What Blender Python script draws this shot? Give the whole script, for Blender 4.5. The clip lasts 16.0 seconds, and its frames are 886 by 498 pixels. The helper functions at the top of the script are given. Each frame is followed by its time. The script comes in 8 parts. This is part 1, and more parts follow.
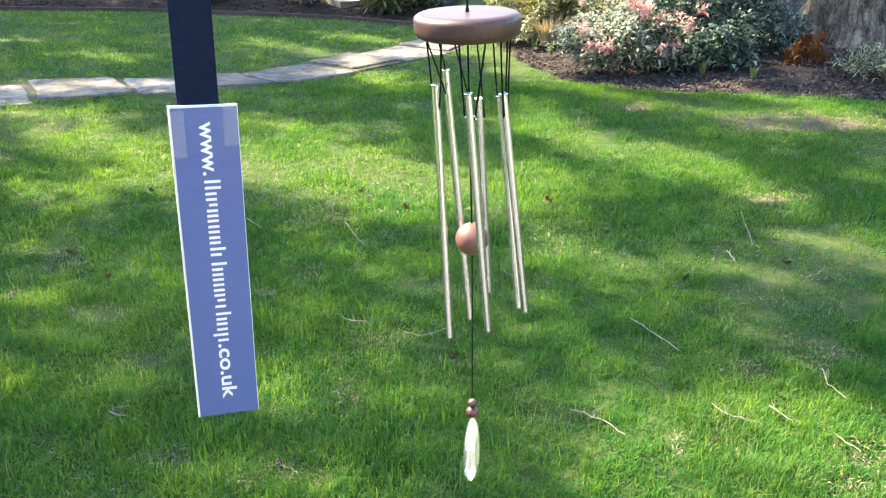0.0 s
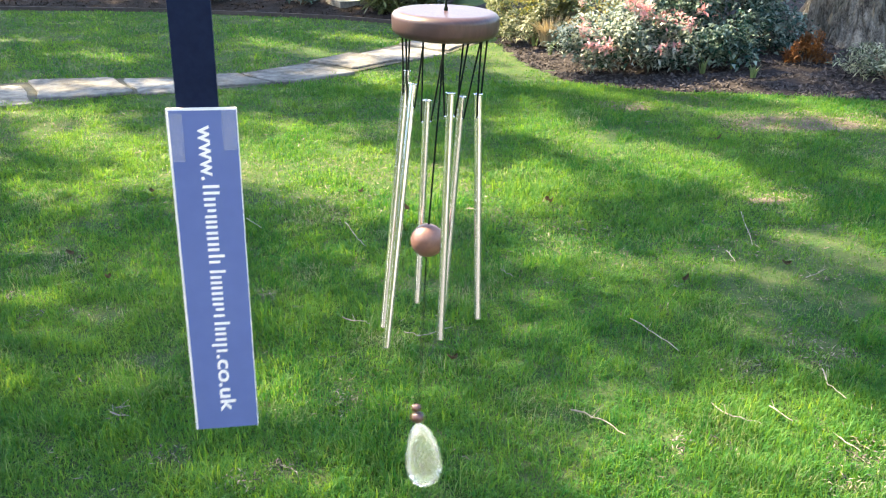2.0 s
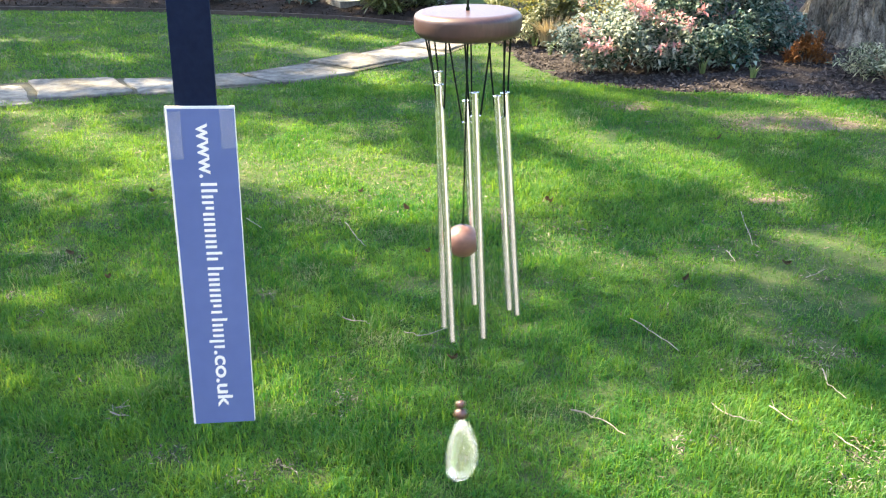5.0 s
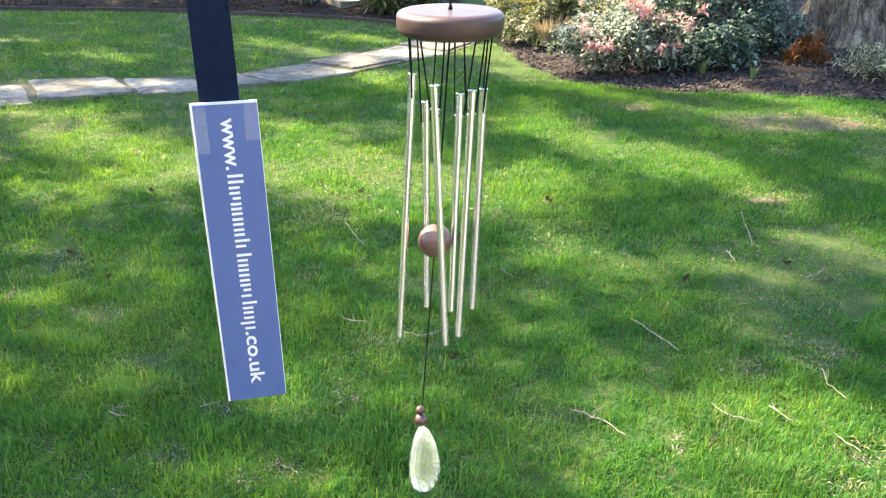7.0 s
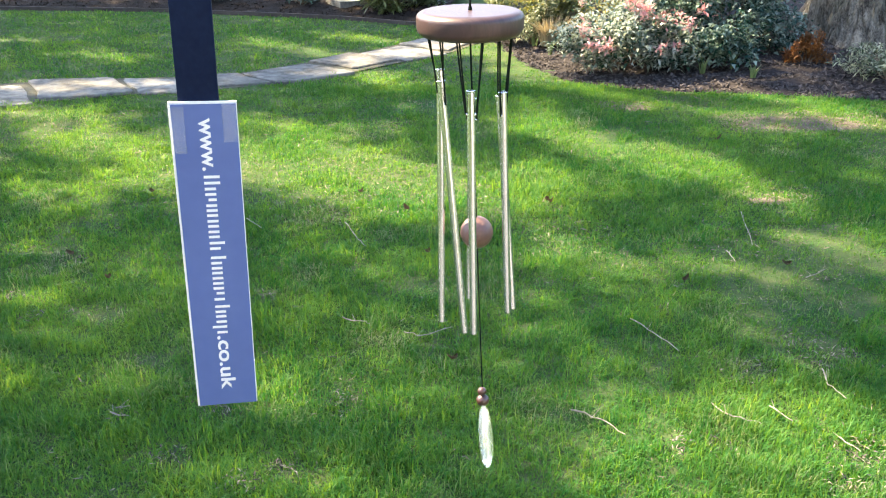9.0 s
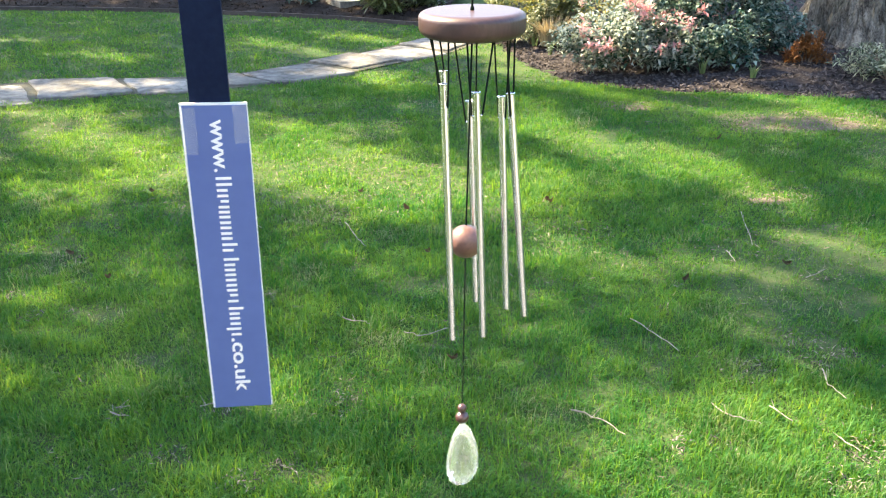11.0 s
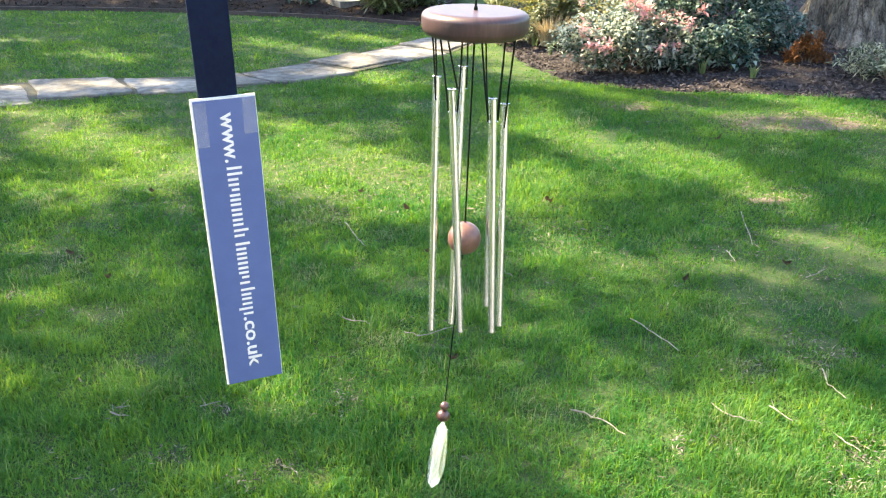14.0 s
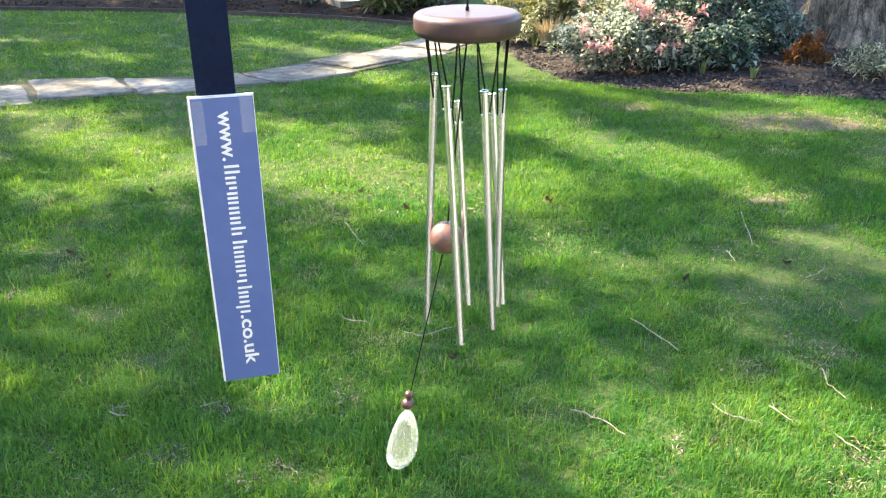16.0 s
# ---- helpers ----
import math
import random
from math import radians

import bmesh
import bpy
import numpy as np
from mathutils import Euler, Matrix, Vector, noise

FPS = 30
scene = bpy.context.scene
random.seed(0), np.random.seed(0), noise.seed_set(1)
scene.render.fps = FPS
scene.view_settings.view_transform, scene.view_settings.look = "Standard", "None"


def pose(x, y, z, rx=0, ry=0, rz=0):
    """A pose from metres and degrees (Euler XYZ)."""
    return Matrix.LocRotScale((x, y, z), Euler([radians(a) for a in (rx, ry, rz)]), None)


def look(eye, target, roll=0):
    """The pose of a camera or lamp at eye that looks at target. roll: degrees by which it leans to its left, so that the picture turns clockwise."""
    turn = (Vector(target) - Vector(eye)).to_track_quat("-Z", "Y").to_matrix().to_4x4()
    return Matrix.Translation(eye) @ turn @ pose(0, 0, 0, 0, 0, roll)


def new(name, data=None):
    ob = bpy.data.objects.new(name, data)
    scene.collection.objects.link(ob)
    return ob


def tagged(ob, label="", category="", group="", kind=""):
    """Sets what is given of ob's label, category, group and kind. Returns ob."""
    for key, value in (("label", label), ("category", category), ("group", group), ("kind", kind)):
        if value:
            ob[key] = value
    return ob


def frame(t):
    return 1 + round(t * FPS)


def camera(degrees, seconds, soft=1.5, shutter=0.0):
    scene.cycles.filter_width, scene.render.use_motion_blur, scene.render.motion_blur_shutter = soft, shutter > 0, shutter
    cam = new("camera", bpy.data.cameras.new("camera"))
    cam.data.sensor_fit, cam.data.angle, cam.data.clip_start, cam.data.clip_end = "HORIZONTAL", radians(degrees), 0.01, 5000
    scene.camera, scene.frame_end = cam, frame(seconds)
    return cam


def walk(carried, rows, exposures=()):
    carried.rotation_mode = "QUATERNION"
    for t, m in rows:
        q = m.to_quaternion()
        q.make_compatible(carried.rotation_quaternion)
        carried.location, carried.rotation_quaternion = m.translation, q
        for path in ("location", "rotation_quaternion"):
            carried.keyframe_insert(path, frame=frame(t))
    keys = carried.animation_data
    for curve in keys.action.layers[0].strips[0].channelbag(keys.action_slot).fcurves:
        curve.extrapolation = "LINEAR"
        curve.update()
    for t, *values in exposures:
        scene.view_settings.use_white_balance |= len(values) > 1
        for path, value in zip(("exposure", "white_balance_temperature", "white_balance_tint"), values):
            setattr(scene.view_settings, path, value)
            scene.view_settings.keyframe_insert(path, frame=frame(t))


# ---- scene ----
cam = camera(55.2, 16.0, soft=1.15, shutter=0.5)
CAM_POSE = pose(0, 0, 1.5, 90 - 23.7, 0, 0)
walk(cam, [(0.0, CAM_POSE), (16.0, CAM_POSE)])

# ---- light ----
SUN_TO = Vector((-0.71, 0.38, 0.85)).normalized()
world = bpy.data.worlds.new("world")
scene.world = world
world.use_nodes = True
wn = world.node_tree.nodes
sky = wn.new("ShaderNodeTexSky")
sky.sky_type, sky.sun_disc = "NISHITA", False
sky.sun_elevation = math.asin(SUN_TO.z)
sky.sun_rotation = math.atan2(SUN_TO.x, SUN_TO.y)
wn["Background"].inputs["Strength"].default_value = 0.14
world.node_tree.links.new(sky.outputs[0], wn["Background"].inputs["Color"])
sun = new("sun", bpy.data.lights.new("sun", "SUN"))
sun.data.energy, sun.data.angle, sun.data.color = 5.6, radians(0.53), (1.0, 0.82, 0.52)
sun.matrix_world = look(SUN_TO * 30, (0, 0, 0))
scene.view_settings.exposure = 2.43


# ---- materials ----
def mat(name, c1, c2=None, scale=20.0, rough=0.6, metal=0.0, bump=0.0, bump_scale=None, stretch=(1, 1, 1), island=0.0, spec=0.5, piece=0.0):
    """A principled material whose colour varies at two scales, with fine relief."""
    m = bpy.data.materials.new(name)
    m.use_nodes = True
    nt = m.node_tree
    n, l = nt.nodes, nt.links
    b = n["Principled BSDF"]
    b.inputs["Roughness"].default_value = rough
    b.inputs["Metallic"].default_value = metal
    b.inputs["Specular IOR Level"].default_value = spec
    b.inputs["Base Color"].default_value = (*c1, 1)
    co = n.new("ShaderNodeTexCoord")
    mp = n.new("ShaderNodeMapping")
    mp.inputs["Scale"].default_value = stretch
    l.new(co.outputs["Object"], mp.inputs["Vector"])
    if c2:
        t1, t2 = n.new("ShaderNodeTexNoise"), n.new("ShaderNodeTexNoise")
        t1.inputs["Scale"].default_value, t2.inputs["Scale"].default_value = scale, scale * 6
        t1.inputs["Detail"].default_value = t2.inputs["Detail"].default_value = 4
        add = n.new("ShaderNodeMath")
        add.operation = "ADD"
        half = n.new("ShaderNodeMapRange")
        half.inputs["From Min"].default_value, half.inputs["From Max"].default_value = 0.75, 1.25
        for t, i in ((t1, 0), (t2, 1)):
            l.new(mp.outputs[0], t.inputs["Vector"])
            l.new(t.outputs["Fac"], add.inputs[i])
        last = add
        if island:
            geo, ad2 = n.new("ShaderNodeNewGeometry"), n.new("ShaderNodeMath")
            ad2.operation = "MULTIPLY_ADD"
            ad2.inputs[1].default_value = island
            l.new(geo.outputs["Random Per Island"], ad2.inputs[0])
            l.new(add.outputs[0], ad2.inputs[2])
            last = ad2
            half.inputs["From Min"].default_value, half.inputs["From Max"].default_value = 0.8, 1.2 + island
        l.new(last.outputs[0], half.inputs["Value"])
        mix = n.new("ShaderNodeMix")
        mix.data_type = "RGBA"
        mix.inputs["A"].default_value, mix.inputs["B"].default_value = (*c1, 1), (*c2, 1)
        l.new(half.outputs[0], mix.inputs["Factor"])
        l.new(mix.outputs["Result"], b.inputs["Base Color"])
    if piece:
        info, gain, dim = n.new("ShaderNodeObjectInfo"), n.new("ShaderNodeMapRange"), n.new("ShaderNodeVectorMath")
        gain.inputs["To Min"].default_value, gain.inputs["To Max"].default_value = 1 - piece, 1 + piece
        dim.operation = "SCALE"
        l.new(info.outputs["Random"], gain.inputs["Value"])
        l.new(mix.outputs["Result"], dim.inputs[0])
        l.new(gain.outputs[0], dim.inputs["Scale"])
        l.new(dim.outputs[0], b.inputs["Base Color"])
    if bump:
        t3, bp = n.new("ShaderNodeTexNoise"), n.new("ShaderNodeBump")
        t3.inputs["Scale"].default_value, t3.inputs["Detail"].default_value = bump_scale or scale * 4, 6
        bp.inputs["Strength"].default_value, bp.inputs["Distance"].default_value = bump, 0.01
        l.new(mp.outputs[0], t3.inputs["Vector"])
        l.new(t3.outputs["Fac"], bp.inputs["Height"])
        l.new(bp.outputs[0], b.inputs["Normal"])
    return m


def leafy(name, c1, c2, translucent=0.4, rough=0.45, scale=1.2, dry=None, dry_low=0.58, dry_high=0.72, glow=(1, 1, 1), vary=0.9, top=1.45, low=0.4):
    """Thin leaves or blades that let part of the light through; each leaf has a tone of its own, dry ones in patches."""
    m = bpy.data.materials.new(name)
    m.use_nodes = True
    nt = m.node_tree
    n, l = nt.nodes, nt.links
    b, out = n["Principled BSDF"], n["Material Output"]
    b.inputs["Roughness"].default_value = rough
    geo, co, no = n.new("ShaderNodeNewGeometry"), n.new("ShaderNodeTexCoord"), n.new("ShaderNodeTexNoise")
    no.inputs["Scale"].default_value, no.inputs["Detail"].default_value = scale, 5
    l.new(co.outputs["Object"], no.inputs["Vector"])
    avg = n.new("ShaderNodeMath")
    avg.operation = "MULTIPLY_ADD"
    avg.inputs[1].default_value = vary
    l.new(geo.outputs["Random Per Island"], avg.inputs[0])
    l.new(no.outputs["Fac"], avg.inputs[2])
    rng = n.new("ShaderNodeMapRange")
    rng.inputs["From Min"].default_value, rng.inputs["From Max"].default_value = low, top
    l.new(avg.outputs[0], rng.inputs["Value"])
    mix = n.new("ShaderNodeMix")
    mix.data_type = "RGBA"
    mix.inputs["A"].default_value, mix.inputs["B"].default_value = (*c1, 1), (*c2, 1)
    l.new(rng.outputs[0], mix.inputs["Factor"])
    colour = mix.outputs["Result"]
    if dry:
        patch, pr, ad, m2 = n.new("ShaderNodeTexNoise"), n.new("ShaderNodeMapRange"), n.new("ShaderNodeMath"), n.new("ShaderNodeMix")
        patch.inputs["Scale"].default_value, patch.inputs["Detail"].default_value = 2.6, 6
        l.new(co.outputs["Object"], patch.inputs["Vector"])
        ad.operation = "MULTIPLY_ADD"
        ad.inputs[1].default_value = 0.3
        l.new(geo.outputs["Random Per Island"], ad.inputs[0])
        l.new(patch.outputs["Fac"], ad.inputs[2])
        pr.inputs["From Min"].default_value, pr.inputs["From Max"].default_value = dry_low, dry_high
        l.new(ad.outputs[0], pr.inputs["Value"])
        m2.data_type = "RGBA"
        m2.inputs["B"].default_value = (*dry, 1)
        l.new(pr.outputs[0], m2.inputs["Factor"])
        l.new(colour, m2.inputs["A"])
        l.new(m2.outputs["Result"], b.inputs["Base Color"])
    else:
        l.new(colour, b.inputs["Base Color"])
    tr, ms = n.new("ShaderNodeBsdfTranslucent"), n.new("ShaderNodeMixShader")
    tint = n.new("ShaderNodeMix")
    tint.data_type, tint.blend_type = "RGBA", "MULTIPLY"
    tint.inputs["Factor"].default_value, tint.inputs["B"].default_value = 1.0, (*glow, 1)
    l.new(colour, tint.inputs["A"])
    if dry:
        m3 = n.new("ShaderNodeMix")
        m3.data_type = "RGBA"
        m3.inputs["B"].default_value = (*dry, 1)
        l.new(pr.outputs[0], m3.inputs["Factor"])
        l.new(tint.outputs["Result"], m3.inputs["A"])
        l.new(m3.outputs["Result"], tr.inputs["Color"])
    else:
        l.new(tint.outputs["Result"], tr.inputs["Color"])
    ms.inputs[0].default_value = translucent
    l.new(b.outputs[0], ms.inputs[1])
    l.new(tr.outputs[0], ms.inputs[2])
    l.new(ms.outputs[0], out.inputs["Surface"])
    return m


M_LAWN = mat("lawn_earth", (0.034, 0.075, 0.022), (0.085, 0.105, 0.045), 3.0, 0.95, bump=0.8, bump_scale=60, spec=0.1)
M_BLADE = leafy("grass_blade", (0.016, 0.138, 0.030), (0.130, 0.290, 0.062), 0.55, 0.5, 1.4, (0.36, 0.34, 0.22), 0.78, 1.02, (2.5, 1.5, 0.45), 0.6, 1.3)
M_BLADE.node_tree.nodes["Principled BSDF"].inputs["Specular IOR Level"].default_value = 0.3
M_STONE = mat("paving_stone", (0.085, 0.08, 0.072), (0.26, 0.245, 0.22), 2.6, 0.85, bump=0.6, bump_scale=40, spec=0.25, piece=0.25)
M_BARE = mat("dry_soil", (0.10, 0.078, 0.058), (0.21, 0.172, 0.13), 7, 0.95, bump=0.7, bump_scale=70, spec=0.1)
M_SAND = mat("joint_sand", (0.045, 0.045, 0.03), (0.085, 0.08, 0.055), 20, 0.95, bump=0.5)
M_MULCH = mat("bark_mulch", (0.022, 0.019, 0.020), (0.055, 0.047, 0.046), 14, 0.95, bump=0.9, bump_scale=50, spec=0.08)
M_CHIP = mat("mulch_chip", (0.026, 0.023, 0.024), (0.125, 0.108, 0.105), 8, 0.9, island=1.2, spec=0.1)
M_BARK = mat("tree_bark", (0.045, 0.038, 0.031), (0.28, 0.25, 0.205), 12, 0.92, bump=0.6, bump_scale=24, stretch=(1, 1, 0.4), spec=0.1)
M_EDGE = mat("edging_board", (0.05, 0.035, 0.03), (0.10, 0.075, 0.062), 9, 0.85, bump=0.3, stretch=(0.2, 1, 1))
M_TWIG = mat("dead_twig", (0.16, 0.14, 0.11), (0.33, 0.30, 0.245), 30, 0.8, bump=0.4)
M_STEM = mat("shrub_stem", (0.14, 0.09, 0.06), (0.24, 0.17, 0.11), 20, 0.85)
M_DEAD = leafy("dead_leaf", (0.075, 0.05, 0.032), (0.20, 0.15, 0.10), 0.15, 0.7)
M_PIERIS = leafy("pieris_leaf", (0.028, 0.068, 0.042), (0.58, 0.62, 0.52), 0.4, 0.26, 5.0, low=0.66, top=1.45)
M_PINK = leafy("pink_young_leaf", (0.50, 0.19, 0.20), (0.72, 0.43, 0.42), 0.3, 0.45)
M_BLUEGREEN = leafy("bluegreen_leaf", (0.018, 0.056, 0.040), (0.32, 0.42, 0.35), 0.35, 0.22, 5.0, low=0.72, top=1.5)
M_YELLOW = leafy("yellowgreen_leaf", (0.16, 0.19, 0.03), (0.42, 0.36, 0.08), 0.4, 0.4)
M_OLIVE = leafy("olive_leaf", (0.06, 0.09, 0.025), (0.24, 0.25, 0.09), 0.3, 0.35)
M_PALE = leafy("variegated_leaf", (0.05, 0.08, 0.03), (0.55, 0.55, 0.36), 0.3, 0.35, 5.0, low=0.65)
M_STRAW = leafy("straw_stem", (0.26, 0.20, 0.11), (0.48, 0.40, 0.25), 0.2, 0.7)
M_RUST = leafy("rust_frond", (0.12, 0.045, 0.012), (0.30, 0.125, 0.035), 0.35, 0.6)
M_BULB = leafy("bulb_leaf", (0.07, 0.13, 0.05), (0.20, 0.26, 0.10), 0.35, 0.35)
M_CROWN = leafy("crown_leaf", (0.05, 0.09, 0.02), (0.12, 0.18, 0.04), 0.4, 0.5)
M_WOOD = mat("stained_beech", (0.046, 0.021, 0.021), (0.078, 0.037, 0.037), 14, 0.46, bump=0.06, bump_scale=200, stretch=(1, 6, 1))
M_BALL = mat("stained_ball", (0.10, 0.045, 0.037), (0.15, 0.072, 0.060), 40, 0.45, bump=0.05, bump_scale=300)
M_STEEL = mat("polished_aluminium", (0.83, 0.86, 0.92), (0.90, 0.93, 0.98), 60, 0.2, 1.0, bump=0.03, bump_scale=500, stretch=(1, 1, 0.05))
M_NAVY = mat("navy_paint", (0.004, 0.010, 0.034), (0.007, 0.015, 0.045), 30, 0.6, bump=0.05, bump_scale=200, spec=0.12)
M_PRINT = mat("blue_print", (0.092, 0.142, 0.37), (0.110, 0.166, 0.41), 9, 0.4, bump=0.02, bump_scale=60)
M_BOARD = mat("white_board", (0.80, 0.80, 0.78), (0.86, 0.86, 0.85), 40, 0.6)
M_LETTER = mat("white_print", (0.90, 0.90, 0.92), (0.94, 0.94, 0.95), 60, 0.5)
M_BEAD = mat("dark_bead", (0.050, 0.020, 0.016), (0.085, 0.036, 0.030), 60, 0.3)
M_CORD = mat("black_cord", (0.005, 0.008, 0.006), (0.012, 0.019, 0.013), 400, 0.85, spec=0.1)

M_TAPE = mat("clear_tape", (0.75, 0.78, 0.85), None, rough=0.18)
M_TAPE.node_tree.nodes["Principled BSDF"].inputs["Alpha"].default_value = 0.10
M_GLASS = mat("cut_glass", (0.96, 0.99, 0.97), None, rough=0.02)
M_GLASS.node_tree.nodes["Principled BSDF"].inputs["Transmission Weight"].default_value = 1.0
M_GLASS.node_tree.nodes["Principled BSDF"].inputs["IOR"].default_value = 1.52
g_nodes, g_links = M_GLASS.node_tree.nodes, M_GLASS.node_tree.links
# a pale translucent share stands in for sun glints in the glass
g_mix, g_glint = g_nodes.new("ShaderNodeMixShader"), g_nodes.new("ShaderNodeBsdfTranslucent")
g_glint.inputs["Color"].default_value = (0.84, 0.94, 1.0, 1)
g_mix.inputs[0].default_value = 0.06
g_links.new(g_nodes["Principled BSDF"].outputs[0], g_mix.inputs[1])
g_links.new(g_glint.outputs[0], g_mix.inputs[2])
g_links.new(g_mix.outputs[0], g_nodes["Material Output"].inputs["Surface"])
# bevel facets get a larger share of this white to imitate flashes
M_BEVEL_GLINT = M_GLASS.copy()
M_BEVEL_GLINT.name = "cut_glass_bevel_glint"
M_BEVEL_GLINT.node_tree.nodes["Mix Shader"].inputs[0].default_value = 0.13
M_BEAD.node_tree.nodes["Principled BSDF"].inputs["Coat Weight"].default_value = 0.8
M_BEAD.node_tree.nodes["Principled BSDF"].inputs["Coat Roughness"].default_value = 0.12
for m in (M_WOOD, M_BALL):
    m.node_tree.nodes["Principled BSDF"].inputs["Coat Weight"].default_value = 0.5
    m.node_tree.nodes["Principled BSDF"].inputs["Coat Roughness"].default_value = 0.4


# ---- building helpers ----
def part(name, bm, material, parent=None, label="", smooth=False):
    """Links a bmesh as one mesh object under a thing or a part."""
    me = bpy.data.meshes.new(name)
    bm.to_mesh(me)
    bm.free()
    me.materials.append(material)
    if smooth:
        me.polygons.foreach_set("use_smooth", [True] * len(me.polygons))
    ob = new(name, me)
    ob.parent = parent
    return tagged(ob, label)


def mesh_ob(name, verts, faces, material, parent=None, label="", smooth=False):
    """Links arrays of points and equal-sided faces as one mesh object."""
    verts, faces = np.asarray(verts, np.float32), np.asarray(faces, np.int32)
    me = bpy.data.meshes.new(name)
    k = faces.shape[1]
    me.vertices.add(len(verts))
    me.vertices.foreach_set("co", verts.ravel())
    me.loops.add(faces.size)
    me.loops.foreach_set("vertex_index", faces.ravel())
    me.polygons.add(len(faces))
    me.polygons.foreach_set("loop_start", np.arange(0, faces.size, k, dtype=np.int32))
    me.update(calc_edges=True)
    me.polygons.foreach_set("use_smooth", np.full(len(faces), smooth))
    me.materials.append(material)
    ob = new(name, me)
    ob.parent = parent
    return tagged(ob, label)


def box(x0, x1, y0, y1, z0, z1, bevel=0.0):
    bm = bmesh.new()
    m = Matrix.Translation(((x0 + x1) / 2, (y0 + y1) / 2, (z0 + z1) / 2)) @ Matrix.Diagonal((x1 - x0, y1 - y0, z1 - z0, 1))
    bmesh.ops.create_cube(bm, size=1, matrix=m)
    if bevel:
        bmesh.ops.bevel(bm, geom=bm.edges[:], offset=bevel, segments=2, affect="EDGES", profile=0.6)
    return bm


def pipe(points, radii, sides=8, bm=None):
    """A tapered round rod through points."""
    bm = bm or bmesh.new()
    points = [Vector(q) for q in points]
    rings = []
    for i, q in enumerate(points):
        d = (points[min(i + 1, len(points) - 1)] - points[max(i - 1, 0)]).normalized()
        a = d.orthogonal().normalized() if i == 0 else (a - d * a.dot(d)).normalized()
        b = d.cross(a)
        r = radii[i] if hasattr(radii, "__len__") else radii
        rings.append([bm.verts.new(q + (a * math.cos(w) + b * math.sin(w)) * r) for w in (2 * math.pi * j / sides for j in range(sides))])
    for r0, r1 in zip(rings, rings[1:]):
        for j in range(sides):
            bm.faces.new((r0[j], r0[(j + 1) % sides], r1[(j + 1) % sides], r1[j]))
    bm.faces.new(rings[0][::-1])
    bm.faces.new(rings[-1])
    return bm


def lathe(profile, sides=32, bm=None):
    """A solid turned round the z axis from (radius, height) pairs, top first."""
    bm = bm or bmesh.new()
    rings = []
    for r, z in profile:
        if r < 1e-6:
            rings.append([bm.verts.new((0, 0, z))])
        else:
            rings.append([bm.verts.new((r * math.cos(w), r * math.sin(w), z)) for w in (2 * math.pi * j / sides for j in range(sides))])
    for a, b in zip(rings, rings[1:]):
        for j in range(sides):
            k = (j + 1) % sides
            if len(a) == 1:
                bm.faces.new((a[0], b[j], b[k]))
            elif len(b) == 1:
                bm.faces.new((a[j], b[0], a[k]))
            else:
                bm.faces.new((a[j], b[j], b[k], a[k]))
    return bm


def leaves(rng, centres, normals_up, length, width, droop=0.3):
    """Pointed, folded leaves of four corners and a midrib at the given places: points and triangles."""
    n = len(centres)
    a = rng.uniform(0, 2 * math.pi, n)
    tilt = rng.normal(normals_up, 0.45, n)
    d = np.stack([np.cos(a) * np.cos(tilt), np.sin(a) * np.cos(tilt), np.sin(tilt)], 1)
    side = np.stack([-np.sin(a), np.cos(a), rng.normal(0, 0.35, n)], 1)
    side /= np.linalg.norm(side, axis=1)[:, None]
    up = np.cross(d, side)
    s = rng.uniform(0.7, 1.3, n)[:, None]
    ln, wd = length * s, width * s
    p0 = centres
    p1 = centres + d * ln * 0.45 + side * wd * 0.5 + up * wd * 0.18
    p2 = centres + d * ln * 0.45 - side * wd * 0.5 + up * wd * 0.18
    pm = centres + d * ln * 0.5
    p3 = centres + d * ln - np.array([0, 0, 1]) * ln * droop
    v = np.stack([p0, p1, pm, p2, p3], 1).reshape(-1, 3)
    b = np.arange(n)[:, None] * 5
    f = np.concatenate([b + [0, 2, 1], b + [0, 3, 2], b + [1, 2, 4], b + [2, 3, 4]])
    return v, f


M_HEDGE = leafy("hedge_leaf", (0.03, 0.06, 0.02), (0.09, 0.13, 0.04), 0.2, 0.5, 3.0)
M_LITTER = leafy("lawn_litter", (0.07, 0.055, 0.04), (0.28, 0.235, 0.165), 0.15, 0.7)

M_CRUMB = leafy("leaf_crumb", (0.022, 0.016, 0.013), (0.36, 0.31, 0.24), 0.1, 0.7, 30.0, low=0.7, top=1.5)

M_SOIL = mat("border_soil", (0.018, 0.014, 0.012), (0.05, 0.038, 0.032), 10, 0.95, bump=0.9, bump_scale=50, spec=0.06)
# surfaces of the added, unseen wall and paving that serve as reflectors
M_RENDER = mat("reflector_wall_render", (0.50, 0.47, 0.41), (0.60, 0.57, 0.50), 3, 0.9, bump=0.3, bump_scale=80)
M_PATIO = mat("reflector_patio_concrete", (0.075, 0.075, 0.080), (0.125, 0.124, 0.130), 3, 0.9, bump=0.3, bump_scale=60)


